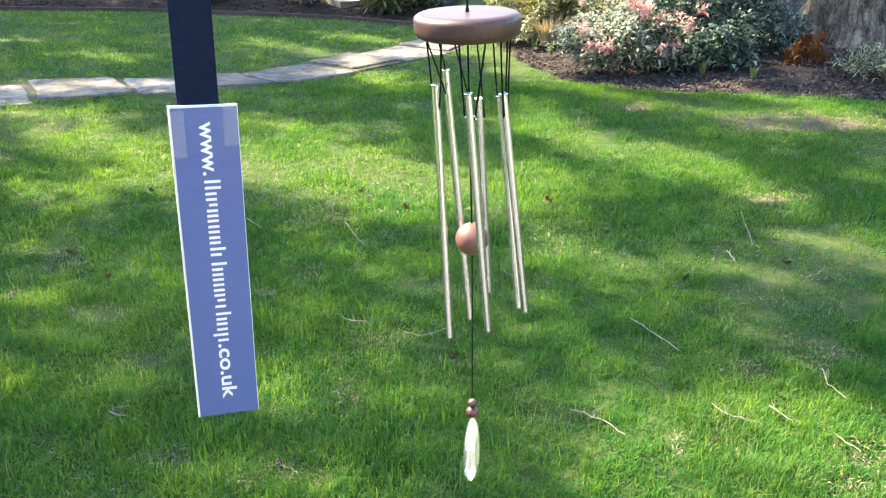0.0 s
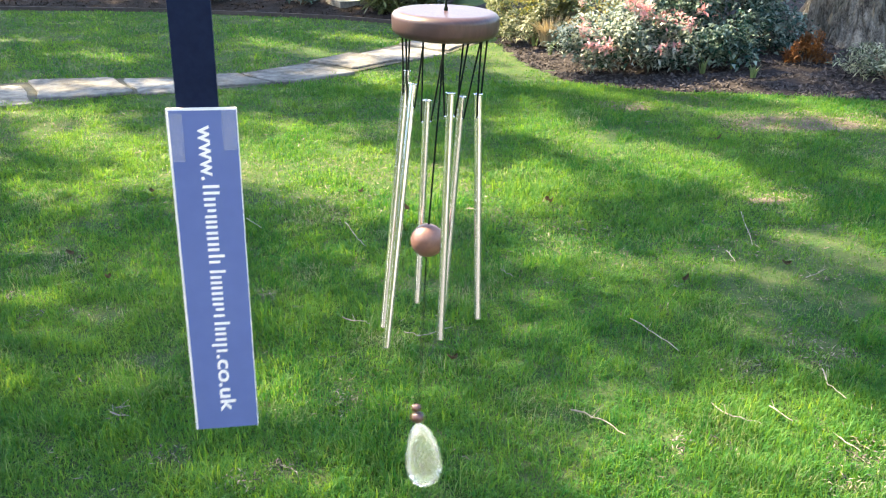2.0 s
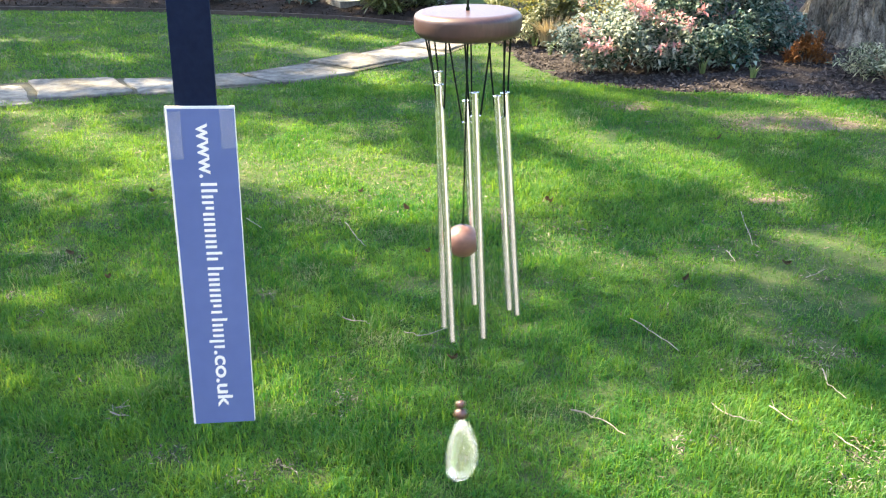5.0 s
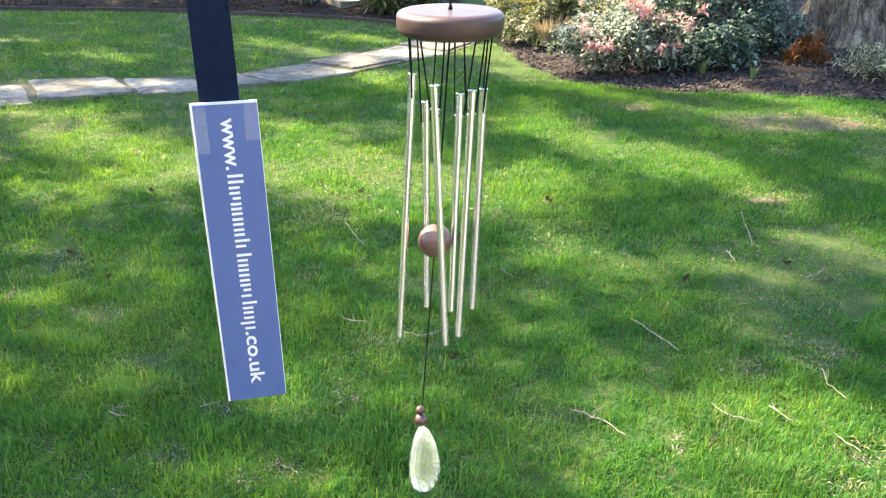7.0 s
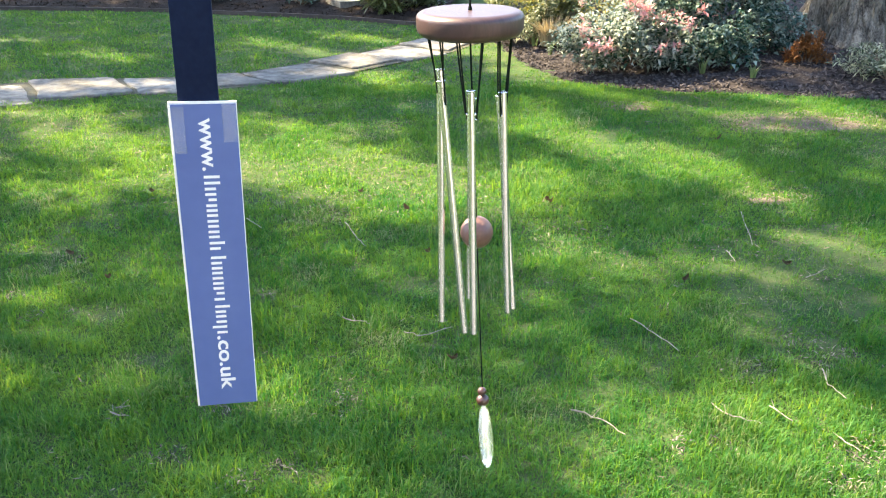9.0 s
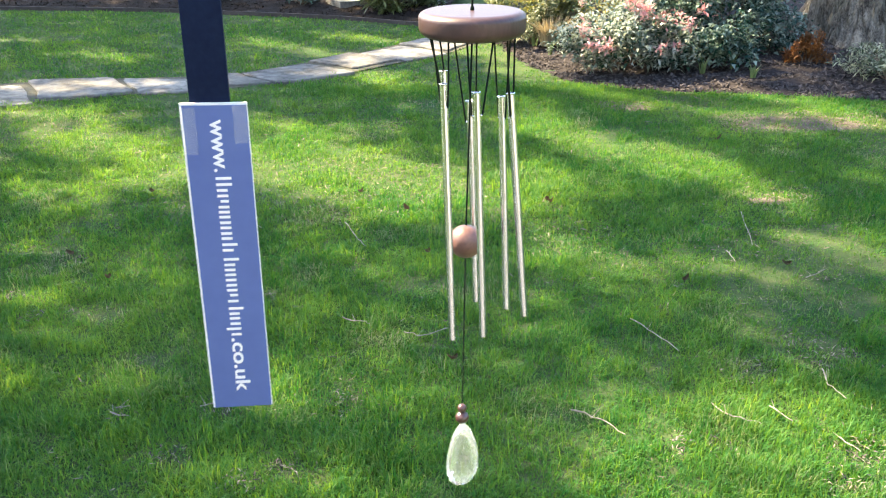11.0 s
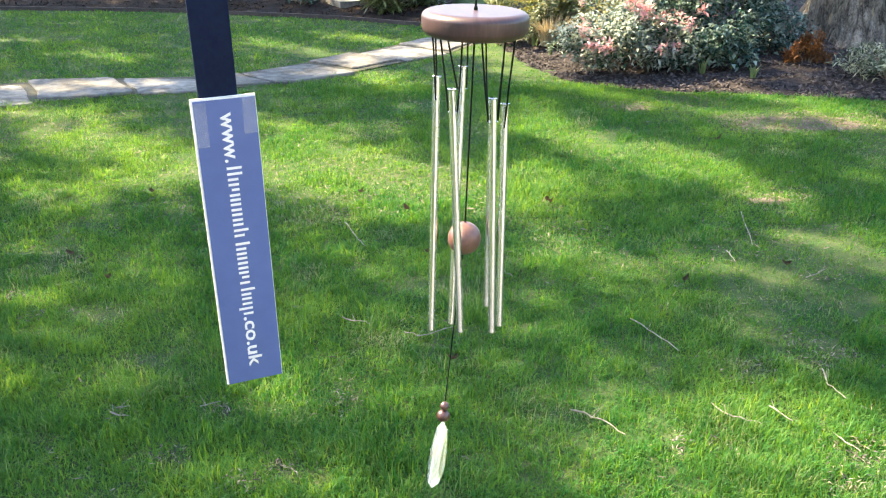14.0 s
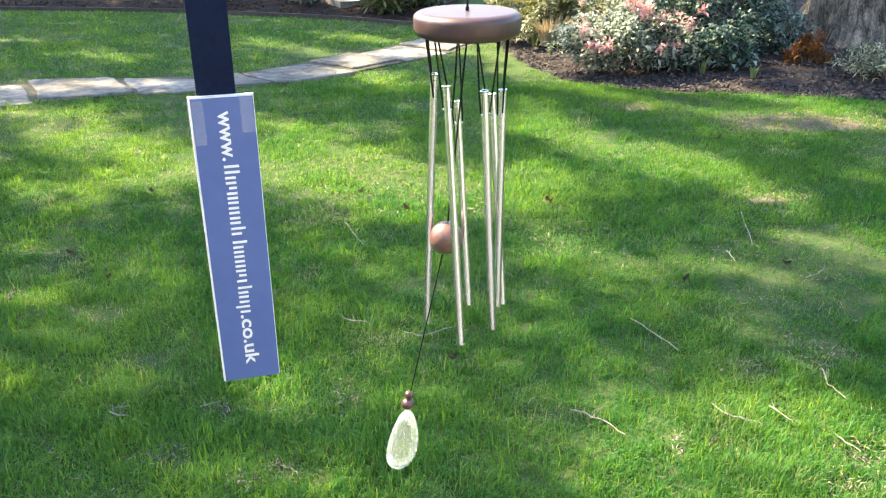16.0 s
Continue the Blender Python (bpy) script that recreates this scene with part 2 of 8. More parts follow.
# ---- the ground ----
BED_EDGE = [(0.35, 11.0), (0.42, 9.6), (0.50, 8.5), (0.58, 7.9), (0.72, 7.29), (0.98, 6.75), (1.38, 6.49), (1.78, 6.36), (2.6, 6.27), (3.23, 6.1), (4.4, 5.9), (7.0, 5.6)]
FAR_EDGE = [(-14, 11.2), (-5.45, 10.74), (-4.03, 10.64), (-3.31, 10.55), (-1.88, 10.19), (-1.19, 9.97), (-0.40, 9.57), (-0.12, 9.45)]
PATH_FAR = [(-5.6, 6.15), (-4.35, 6.42), (-3.33, 6.69), (-2.67, 6.83), (-2.06, 6.90), (-1.72, 7.00), (-1.21, 7.46), (-0.83, 7.86), (-0.46, 8.32), (-0.14, 8.70), (0.02, 9.3)]
PATH_NEAR = [(-5.2, 5.5), (-4.0, 5.74), (-2.93, 6.04), (-2.27, 6.30), (-1.72, 6.46), (-1.30, 6.63), (-0.72, 7.11), (-0.32, 7.54), (0.06, 7.92), (0.33, 8.40), (0.44, 9.2)]


def edge_y(line, x):
    return np.interp(x, [q[0] for q in line], [q[1] for q in line])


def ground():
    xs = np.concatenate([np.linspace(-150, -8, 10), np.linspace(-7.5, 7.5, 61), np.linspace(8, 150, 10)])
    ys = np.concatenate([np.linspace(-60, -1, 8), np.linspace(0, 12, 61), np.linspace(13, 300, 14)])
    v = [(x, y, 0.012 * noise.noise((x * 0.9, y * 0.9, 3.1)) if -7.6 < x < 7.6 and 0 <= y <= 12 else 0) for y in ys for x in xs]
    w = len(xs)
    f = [(j * w + i, j * w + i + 1, j * w + w + i + 1, j * w + w + i) for j in range(len(ys) - 1) for i in range(w - 1)]
    tagged(mesh_ob("ground", v, f, M_LAWN, smooth=True), "mossy earth under the lawn", kind="structure")


def in_path(x, y):
    lo = edge_y(PATH_NEAR, x)
    hi = edge_y(PATH_FAR, x)
    return (y > lo + 0.02) & (y < hi - 0.02) & (x < 0.2)


def in_bed(x, y):
    ex = np.interp(y, [q[1] for q in BED_EDGE[::-1]], [q[0] for q in BED_EDGE[::-1]])
    right = np.where(y < 6.6, y > edge_y(BED_EDGE[5:], x), x > ex)
    return right & (x > 0.3)


# small worn places in the turf: x, y, radius
WORN = [(0.683, 2.032, 0.06), (0.61, 1.90, 0.06), (0.82, 1.99, 0.05), (1.23, 2.62, 0.13), (1.36, 2.53, 0.12), (1.2, 1.97, 0.2), (0.96, 3.03, 0.07),
        (-1.62, 3.28, 0.10), (-1.28, 2.78, 0.13), (-0.98, 2.16, 0.07), (-0.69, 2.17, 0.07), (-0.58, 2.20, 0.06), (-0.36, 2.30, 0.12), (-0.45, 1.92, 0.10),
        (-0.84, 1.98, 0.09), (-0.38, 4.2, 0.26), (-0.70, 4.05, 0.24), (-0.62, 3.75, 0.2), (-0.15, 4.05, 0.16), (1.72, 4.15, 0.3), (-2.2, 5.2, 0.12), (-1.3, 3.95, 0.10), (-1.0, 2.45, 0.08), (-1.55, 3.6, 0.10), (0.15, 3.9, 0.10)]


# little heaps of crumbled leaves caught in the turf: x, y, radius
DEBRIS = [(-1.57, 3.29, 0.06), (-1.51, 2.76, 0.05), (-0.97, 2.13, 0.045), (-0.7, 2.17, 0.05), (-0.78, 1.94, 0.05), (-0.41, 4.03, 0.12), (-0.26, 3.84, 0.10), (-0.53, 3.84, 0.12),
          (0.53, 3.9, 0.06), (1.01, 2.39, 0.10), (1.54, 3.09, 0.04), (1.71, 4.02, 0.16), (0.67, 1.99, 0.045), (0.79, 2.0, 0.04), (1.14, 1.91, 0.06), (1.22, 1.98, 0.12), (1.08, 1.82, 0.10), (1.3, 1.88, 0.12), (-0.43, 1.91, 0.05),
          (-0.54, 1.84, 0.05), (-0.67, 2.94, 0.04), (-1.82, 4.84, 0.08), (-1.67, 2.94, 0.05), (-0.3, 2.2, 0.10), (1.22, 2.59, 0.07), (1.37, 2.5, 0.07), (1.25, 2.43, 0.06), (0.84, 2.82, 0.03)]


def turf_wear(x, y):
    """From 0 in sound turf to 1 in the middle of a worn place, with a ragged edge."""
    rag = np.array([noise.noise((a * 9, b * 9, 4.4)) + 0.5 * noise.noise((a * 23, b * 23, 6.1)) for a, b in zip(x, y)])
    wear = np.zeros(len(x))
    for px, py, r in WORN + DEBRIS:
        wear = np.maximum(wear, np.clip(1.0 - np.hypot(x - px, (y - py) * 1.2) / r + 1.0 * rag, 0, 1) * 0.8)
    return np.maximum(wear, np.clip(rag * 1.4 - 0.75, 0, 0.5))


def grass_blades(rng, n, y0, y1, length, width, spread):
    """Points and triangles of n bent blades between two distances, thinner where the turf is worn."""
    y = y0 + (y1 - y0) * rng.random(n)
    x = (rng.random(n) * 2 - 1) * (0.56 * y + 0.35)
    worn = np.array([noise.noise((a * 1.1, b * 1.1, 7.7)) + 0.6 * noise.noise((a * 4.3, b * 4.3, 1.7)) for a, b in zip(x, y)])
    bare = ((x - 2.45) / 0.65) ** 2 + ((y - 5.48) / 0.28) ** 2 + worn * 0.8
    bare2 = ((x - 1.33) / 0.24) ** 2 + ((y - 5.93) / 0.14) ** 2 + worn * 0.8
    keep = ~in_path(x, y) & ~in_bed(x, y) & (y < edge_y(FAR_EDGE, x) - 0.06) & (rng.random(n) > np.clip(worn * 1.1 - 0.2, 0, 0.45))
    keep &= ((bare > 1) & (bare2 > 1)) | (rng.random(n) < 0.5)
    x, y, worn = x[keep], y[keep], worn[keep]
    wear = turf_wear(x, y)
    keep = rng.random(len(x)) > wear * 0.5
    x, y, worn, wear = x[keep], y[keep], worn[keep], wear[keep]
    n = len(x)
    lush = np.array([noise.noise((a * 2.7, b * 2.7, 5.1)) for a, b in zip(x, y)])
    comb = np.array([noise.noise((a * 4.0, b * 4.0, 9.4)) + 0.8 * noise.noise((a * 17, b * 17, 2.9)) for a, b in zip(x, y)]) * 6.0
    tuft_tall = np.array([noise.noise((a * 11, b * 11, 8.8)) for a, b in zip(x, y)])
    ln = length * rng.uniform(0.45, 1.25, n) * np.maximum(0.62, 1 + 0.45 * lush + 0.7 * tuft_tall) * np.where(worn > 0.25, 0.7, 1) * (1 - 0.35 * wear)
    wd = width * rng.uniform(0.7, 1.3, n)
    a = comb + rng.normal(0, 1.3, n)
    lean = np.abs(rng.normal(0.62, 0.36, n)) * spread
    d = np.stack([np.cos(a), np.sin(a), np.zeros(n)], 1)
    f2 = a + math.pi / 2 + rng.normal(0, 0.6, n)
    s = np.stack([np.cos(f2), np.sin(f2), np.zeros(n)], 1) * wd[:, None] * 0.5
    base = np.stack([x, y, np.full(n, -0.004)], 1)
    up = np.array([0, 0, 1.0])
    mid = base + d * (ln * 0.5 * np.sin(lean * 0.6))[:, None] + up * (ln * 0.5 * np.cos(lean * 0.6))[:, None]
    tip = mid + d * (ln * 0.5 * np.sin(lean * 1.7))[:, None] + up * (ln * 0.5 * np.cos(lean * 1.7))[:, None]
    v = np.stack([base - s, base + s, mid + s * 0.85, mid - s * 0.85, tip], 1).reshape(-1, 3)
    b = np.arange(n)[:, None] * 5
    return v, np.concatenate([b + [0, 1, 2], b + [0, 2, 3], b + [3, 2, 4]])


def lawn():
    rng = np.random.default_rng(4)
    for label, n, y0, y1, ln, wd in (("short bright green lawn grass in the foreground of the garden", 270000, 1.55, 3.3, 0.052, 0.0029),
                                     ("sun-dappled green lawn grass with dry tufts", 330000, 3.3, 6.6, 0.044, 0.0040),
                                     ("sun-dappled green lawn grass beyond the stone path", 170000, 6.3, 10.8, 0.040, 0.0072)):
        v, f = grass_blades(rng, n, y0, y1, ln, wd, 2.5 if y0 < 2 else 2.1)
        tagged(mesh_ob("grass", v, f, M_BLADE), label, "grass", kind="stuff")


def bare_patch(cx, cy, rx, ry, seed):
    """Worn soil that shows where the turf is gone, thin and ragged at the edge."""
    v, f = [], []
    rings, cols = 9, 56
    for i in range(rings):
        for j in range(cols):
            w = 2 * math.pi * j / cols
            q = i / (rings - 1) * (1 + 0.35 * noise.noise((math.cos(w) * 1.6, math.sin(w) * 1.6, seed)) + 0.2 * noise.noise((math.cos(w) * 5, math.sin(w) * 5, seed)))
            x, y = cx + rx * q * math.cos(w), cy + ry * q * math.sin(w)
            z = 0.012 * noise.noise((x * 0.9, y * 0.9, 3.1)) + 0.006 - 0.008 * (i / (rings - 1)) ** 3
            v.append((x, y, z + 0.003 * noise.noise((x * 30, y * 30, seed))))
    for i in range(rings - 1):
        for j in range(cols):
            k = (j + 1) % cols
            f.append((i * cols + j, i * cols + k, i * cols + cols + k, i * cols + cols + j))
    tagged(mesh_ob("bare_ground", v, f, M_BARE, smooth=True), "worn patch of pale dry soil in the lawn", kind="structure")


def slab_path():
    bm = bmesh.new()
    row = [(*f, *q) for f, q in zip(PATH_FAR, PATH_NEAR)]
    vs = [(bm.verts.new((r[0], r[1], 0.008)), bm.verts.new((r[2], r[3], 0.008))) for r in row]
    for a, b in zip(vs, vs[1:]):
        bm.faces.new((a[0], a[1], b[1], b[0]))
    path = tagged(part("path", bm, M_SAND), "stone slab path laid across the lawn", kind="structure")
    rng = random.Random(8)
    for i, (r0, r1) in enumerate(zip(row, row[1:])):
        q = [Vector((r0[0], r0[1], 0)), Vector((r0[2], r0[3], 0)), Vector((r1[2], r1[3], 0)), Vector((r1[0], r1[1], 0))]
        c = sum(q, Vector()) / 4
        top = 0.014 + rng.uniform(0, 0.012)
        shift = Vector((0.45, -0.9, 0)) * (0.07 if i % 2 else -0.05) * rng.uniform(0.5, 1.2)
        turn = Matrix.Rotation(radians(rng.uniform(-5, 1)), 3, "Z")
        q = [c + turn @ (p - c) + shift for p in q]
        bm = bmesh.new()
        outline = []
        for k in range(4):
            a, b = q[k], q[(k + 1) % 4]
            for s in (0.06, 0.35, 0.65, 0.94):
                p = a.lerp(b, s)
                p = p + (c - p).normalized() * (0.012 + rng.uniform(0, 0.03))
                outline.append(p)
        lo = [bm.verts.new((p.x, p.y, 0.0)) for p in outline]
        mi = [bm.verts.new((p.x, p.y, top - 0.007)) for p in outline]
        hi = [bm.verts.new((*(p + (c - p).normalized() * 0.009).xy, top + rng.uniform(-0.002, 0.002))) for p in outline]
        m = len(outline)
        for k in range(m):
            j = (k + 1) % m
            bm.faces.new((lo[k], lo[j], mi[j], mi[k]))
            bm.faces.new((mi[k], mi[j], hi[j], hi[k]))
        bm.faces.new(hi)
        bmesh.ops.recalc_face_normals(bm, faces=bm.faces[:])
        part("paving_slab", bm, M_STONE, path)


def bed(name, label, edge, depth, material):
    """A mounded planting bed behind an edge line."""
    cols, rows = 90, 26
    v, f = [], []
    for i in range(cols):
        s = i / (cols - 1) * (len(edge) - 1)
        k = min(int(s), len(edge) - 2)
        a = Vector(edge[k]).lerp(Vector(edge[k + 1]), s - k)
        for j in range(rows):
            q = (j / (rows - 1)) ** 1.6
            p = a + Vector(depth) * q
            z = 0.10 * (1 - math.exp(-q * 9)) + 0.025 * noise.noise((p.x * 5, p.y * 5, 0)) + 0.012 * noise.noise((p.x * 19, p.y * 19, 4))
            v.append((p.x, p.y, -0.03 if j == 0 else max(z, 0.004)))
    for i in range(cols - 1):
        for j in range(rows - 1):
            f.append((i * rows + j, i * rows + j + 1, i * rows + rows + j + 1, i * rows + rows + j))
    return tagged(mesh_ob(name, v, f, material, smooth=True), label, kind="structure")


def chips(rng, n, xr, yr, test, edge):
    x, y = rng.uniform(*xr, n), rng.uniform(*yr, n)
    keep = test(x, y)
    x, y = x[keep], y[keep]
    n = len(x)
    near = np.full(n, 9.0)
    for (ax, ay), (bx, by) in zip(edge, edge[1:]):
        s = np.clip(((x - ax) * (bx - ax) + (y - ay) * (by - ay)) / ((bx - ax) ** 2 + (by - ay) ** 2), 0, 1)
        near = np.minimum(near, np.hypot(x - ax - s * (bx - ax), y - ay - s * (by - ay)))
    z = np.array([0.10 * (1 - math.exp(-d * 1.1)) + 0.006 + 0.025 * noise.noise((a * 5, b * 5, 0)) for a, b, d in zip(x, y, near)])
    c = np.stack([x, y, z], 1)
    a, t = rng.uniform(0, 6.28, n), rng.normal(0, 0.45, n)
    d = np.stack([np.cos(a) * np.cos(t), np.sin(a) * np.cos(t), np.sin(t)], 1) * rng.uniform(0.007, 0.020, n)[:, None]
    s = np.stack([-np.sin(a), np.cos(a), rng.normal(0, 0.4, n)], 1) * rng.uniform(0.004, 0.009, n)[:, None]
    h = np.array([0, 0, 0.006])
    v = np.stack([c - d - s, c + d - s, c + d + s, c - d + s, c + h + d * 0.3], 1).reshape(-1, 3)
    b = np.arange(n)[:, None] * 5
    return v, np.concatenate([b + [0, 1, 4], b + [1, 2, 4], b + [2, 3, 4], b + [3, 0, 4]])


ground()
lawn()
for patch in ((2.4, 5.5, 0.5, 0.2, 1), (1.33, 5.93, 0.17, 0.09, 2), (1.66, 4.04, 0.13, 0.05, 3)):
    bare_patch(*patch)
slab_path()
bed("flower_bed", "mounded planting bed of dark bark mulch", BED_EDGE, (6.0, 7.0), M_MULCH)
bed("back_border", "shaded border of bare dark soil", FAR_EDGE, (1.5, 9.0), M_SOIL)
rng_c = np.random.default_rng(12)
cv, cf = chips(rng_c, 22000, (0.5, 5.0), (6.1, 9.5), lambda x, y: in_bed(x, y - 0.02), BED_EDGE)
tagged(mesh_ob("bark_mulch", cv, cf, M_CHIP), "loose brown bark chips covering the bed", "mulch", kind="stuff")
cv, cf = chips(rng_c, 6000, (-6.5, 0.0), (9.6, 13.0), lambda x, y: y > edge_y(FAR_EDGE, x) + 0.12, FAR_EDGE)
tagged(mesh_ob("bark_mulch", cv, cf, M_SOIL), "loose bark and dead leaves on the shaded border", "mulch", kind="stuff")


def far_slabs():
    for x, y, w, d, turn in ((-1.05, 10.95, 0.7, 0.5, 28), (-1.65, 11.35, 0.65, 0.5, 35), (-2.2, 11.8, 0.7, 0.5, 32)):
        ob = part("paving_slab", box(-w / 2, w / 2, -d / 2, d / 2, -0.06, 0.02, 0.006), M_STONE)
        ob.matrix_world = pose(x, y, 0.10, 0, 0, turn)
        tagged(ob, "pale sunlit paving slab in the back border", "paving slab", "slabs in the border")


far_slabs()


def edging():
    """Low timber boards along the far border, end to end."""
    for a, b in zip(FAR_EDGE, FAR_EDGE[1:]):
        a, b = Vector((*a, 0)), Vector((*b, 0))
        n = max(1, round((b - a).length / 1.2))
        for i in range(n):
            p, q = a.lerp(b, i / n), a.lerp(b, (i + 1) / n)
            ln = (q - p).length
            ob = part("edging_board", box(0.004, ln - 0.004, -0.012, 0.012, -0.05, 0.045 + 0.006 * (i % 2), 0.003), M_EDGE)
            ob.matrix_world = Matrix.Translation(p) @ pose(0, 0, 0, 0, 0, math.degrees(math.atan2((q - p).y, (q - p).x)))
            tagged(ob, "weathered brown timber edging board along the border", "edging", "border edging")


edging()


# ---- the big tree beside the bed ----
def old_tree():
    tree = tagged(new("tree"), "thick old tree trunk with ridged grey-brown bark in the bed", "tree")
    tree.location = (4.18, 8.3, 0.0)
    rings, cols = 190, 460
    v, f = [], []
    for j in range(rings):
        z = -0.1 + 4.2 * j / (rings - 1)
        for i in range(cols):
            w = 2 * math.pi * i / cols
            flare = 0.34 * math.exp(-max(z, 0) * 3.2) * (0.7 + 0.5 * math.sin(w * 5 + 0.9) + 0.25 * math.sin(w * 3))
            r = 0.50 + flare - 0.02 * z
            ridge = noise.noise((math.cos(w) * 9 + z * 0.3, math.sin(w) * 9, z * 1.3)) * 0.022
            ridge += min(0.32, abs(noise.noise((math.cos(w + z * 0.3) * 13, math.sin(w + z * 0.3) * 13, z * 4.2)))) * 0.17
            v.append(((r + ridge) * math.cos(w), (r + ridge) * math.sin(w), z))
    for j in range(rings - 1):
        for i in range(cols):
            k = (i + 1) % cols
            f.append((j * cols + i, j * cols + k, j * cols + cols + k, j * cols + cols + i))
    mesh_ob("trunk", v, f, M_BARK, tree, smooth=True)
    rng = random.Random(5)
    for i in range(5):
        w = i * 1.26 + 0.4
        pts = [Vector((0.1 * math.cos(w), 0.1 * math.sin(w), 3.7))]
        for s in range(5):
            pts.append(pts[-1] + Vector((math.cos(w) * 0.6, math.sin(w) * 0.6, 0.75)) + Vector([rng.uniform(-0.2, 0.2) for _ in range(3)]))
        part("limb", pipe(pts, [0.26, 0.21, 0.16, 0.12, 0.08, 0.04], 10), M_BARK, tree, smooth=True)
    g = np.random.default_rng(21)
    c = g.normal(0, 1, (2600, 3)) * [1.7, 1.7, 1.0] + [0, 0, 7.6]
    lv, lf = leaves(g, c, 0.1, 0.14, 0.08)
    mesh_ob("crown", lv, lf, M_CROWN, tree, "spring crown of small green leaves")


old_tree()

# ---- unseen trees, added so that their crowns shade the lawn ----
# lit streaks on the ground, kept clear of leaves above: from x, y to x, y, and half the width
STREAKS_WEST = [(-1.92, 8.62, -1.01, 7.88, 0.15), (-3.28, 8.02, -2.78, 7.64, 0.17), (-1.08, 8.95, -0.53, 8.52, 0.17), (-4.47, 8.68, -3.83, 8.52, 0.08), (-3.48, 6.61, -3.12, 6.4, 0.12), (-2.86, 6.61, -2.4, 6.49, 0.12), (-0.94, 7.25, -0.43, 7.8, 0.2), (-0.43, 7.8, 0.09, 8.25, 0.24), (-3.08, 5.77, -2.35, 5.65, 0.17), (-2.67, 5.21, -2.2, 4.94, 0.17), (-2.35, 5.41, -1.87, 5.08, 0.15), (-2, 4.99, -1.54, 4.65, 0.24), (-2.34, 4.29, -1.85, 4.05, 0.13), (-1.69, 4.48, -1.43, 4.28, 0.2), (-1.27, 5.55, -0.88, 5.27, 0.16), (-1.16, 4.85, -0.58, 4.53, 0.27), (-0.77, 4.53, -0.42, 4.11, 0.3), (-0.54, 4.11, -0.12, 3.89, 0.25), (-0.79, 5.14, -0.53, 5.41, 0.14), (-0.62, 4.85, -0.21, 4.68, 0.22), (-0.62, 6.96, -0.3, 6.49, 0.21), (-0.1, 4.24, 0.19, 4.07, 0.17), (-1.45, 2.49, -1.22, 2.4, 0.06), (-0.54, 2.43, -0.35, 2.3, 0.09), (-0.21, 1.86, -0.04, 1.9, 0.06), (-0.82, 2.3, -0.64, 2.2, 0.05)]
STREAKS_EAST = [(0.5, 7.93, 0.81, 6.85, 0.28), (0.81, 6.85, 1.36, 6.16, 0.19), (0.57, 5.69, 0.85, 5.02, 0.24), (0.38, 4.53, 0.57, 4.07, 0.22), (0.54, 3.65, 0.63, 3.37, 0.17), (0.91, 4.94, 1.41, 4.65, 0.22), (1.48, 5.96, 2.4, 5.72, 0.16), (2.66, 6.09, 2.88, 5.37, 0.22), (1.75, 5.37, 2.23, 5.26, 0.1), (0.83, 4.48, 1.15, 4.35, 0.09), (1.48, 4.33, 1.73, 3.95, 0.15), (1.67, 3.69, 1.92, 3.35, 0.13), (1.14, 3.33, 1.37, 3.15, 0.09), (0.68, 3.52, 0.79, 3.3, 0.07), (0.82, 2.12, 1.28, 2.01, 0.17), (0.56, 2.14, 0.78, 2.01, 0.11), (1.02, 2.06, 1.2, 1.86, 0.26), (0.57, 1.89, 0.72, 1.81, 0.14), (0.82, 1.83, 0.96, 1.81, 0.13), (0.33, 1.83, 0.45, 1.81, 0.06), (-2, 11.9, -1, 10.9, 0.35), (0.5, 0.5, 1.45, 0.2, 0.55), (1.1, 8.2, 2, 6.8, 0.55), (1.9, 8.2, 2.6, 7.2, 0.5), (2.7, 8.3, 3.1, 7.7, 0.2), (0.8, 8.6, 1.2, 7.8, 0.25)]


def lit_depth(x, y):
    """How far a spot of the ground lies inside a lit streak that the leaves are kept out of."""
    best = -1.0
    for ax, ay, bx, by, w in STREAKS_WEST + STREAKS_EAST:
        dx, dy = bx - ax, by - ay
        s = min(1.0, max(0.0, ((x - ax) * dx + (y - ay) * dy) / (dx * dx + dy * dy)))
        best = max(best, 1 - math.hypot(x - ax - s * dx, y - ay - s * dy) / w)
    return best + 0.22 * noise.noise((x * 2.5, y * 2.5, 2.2))


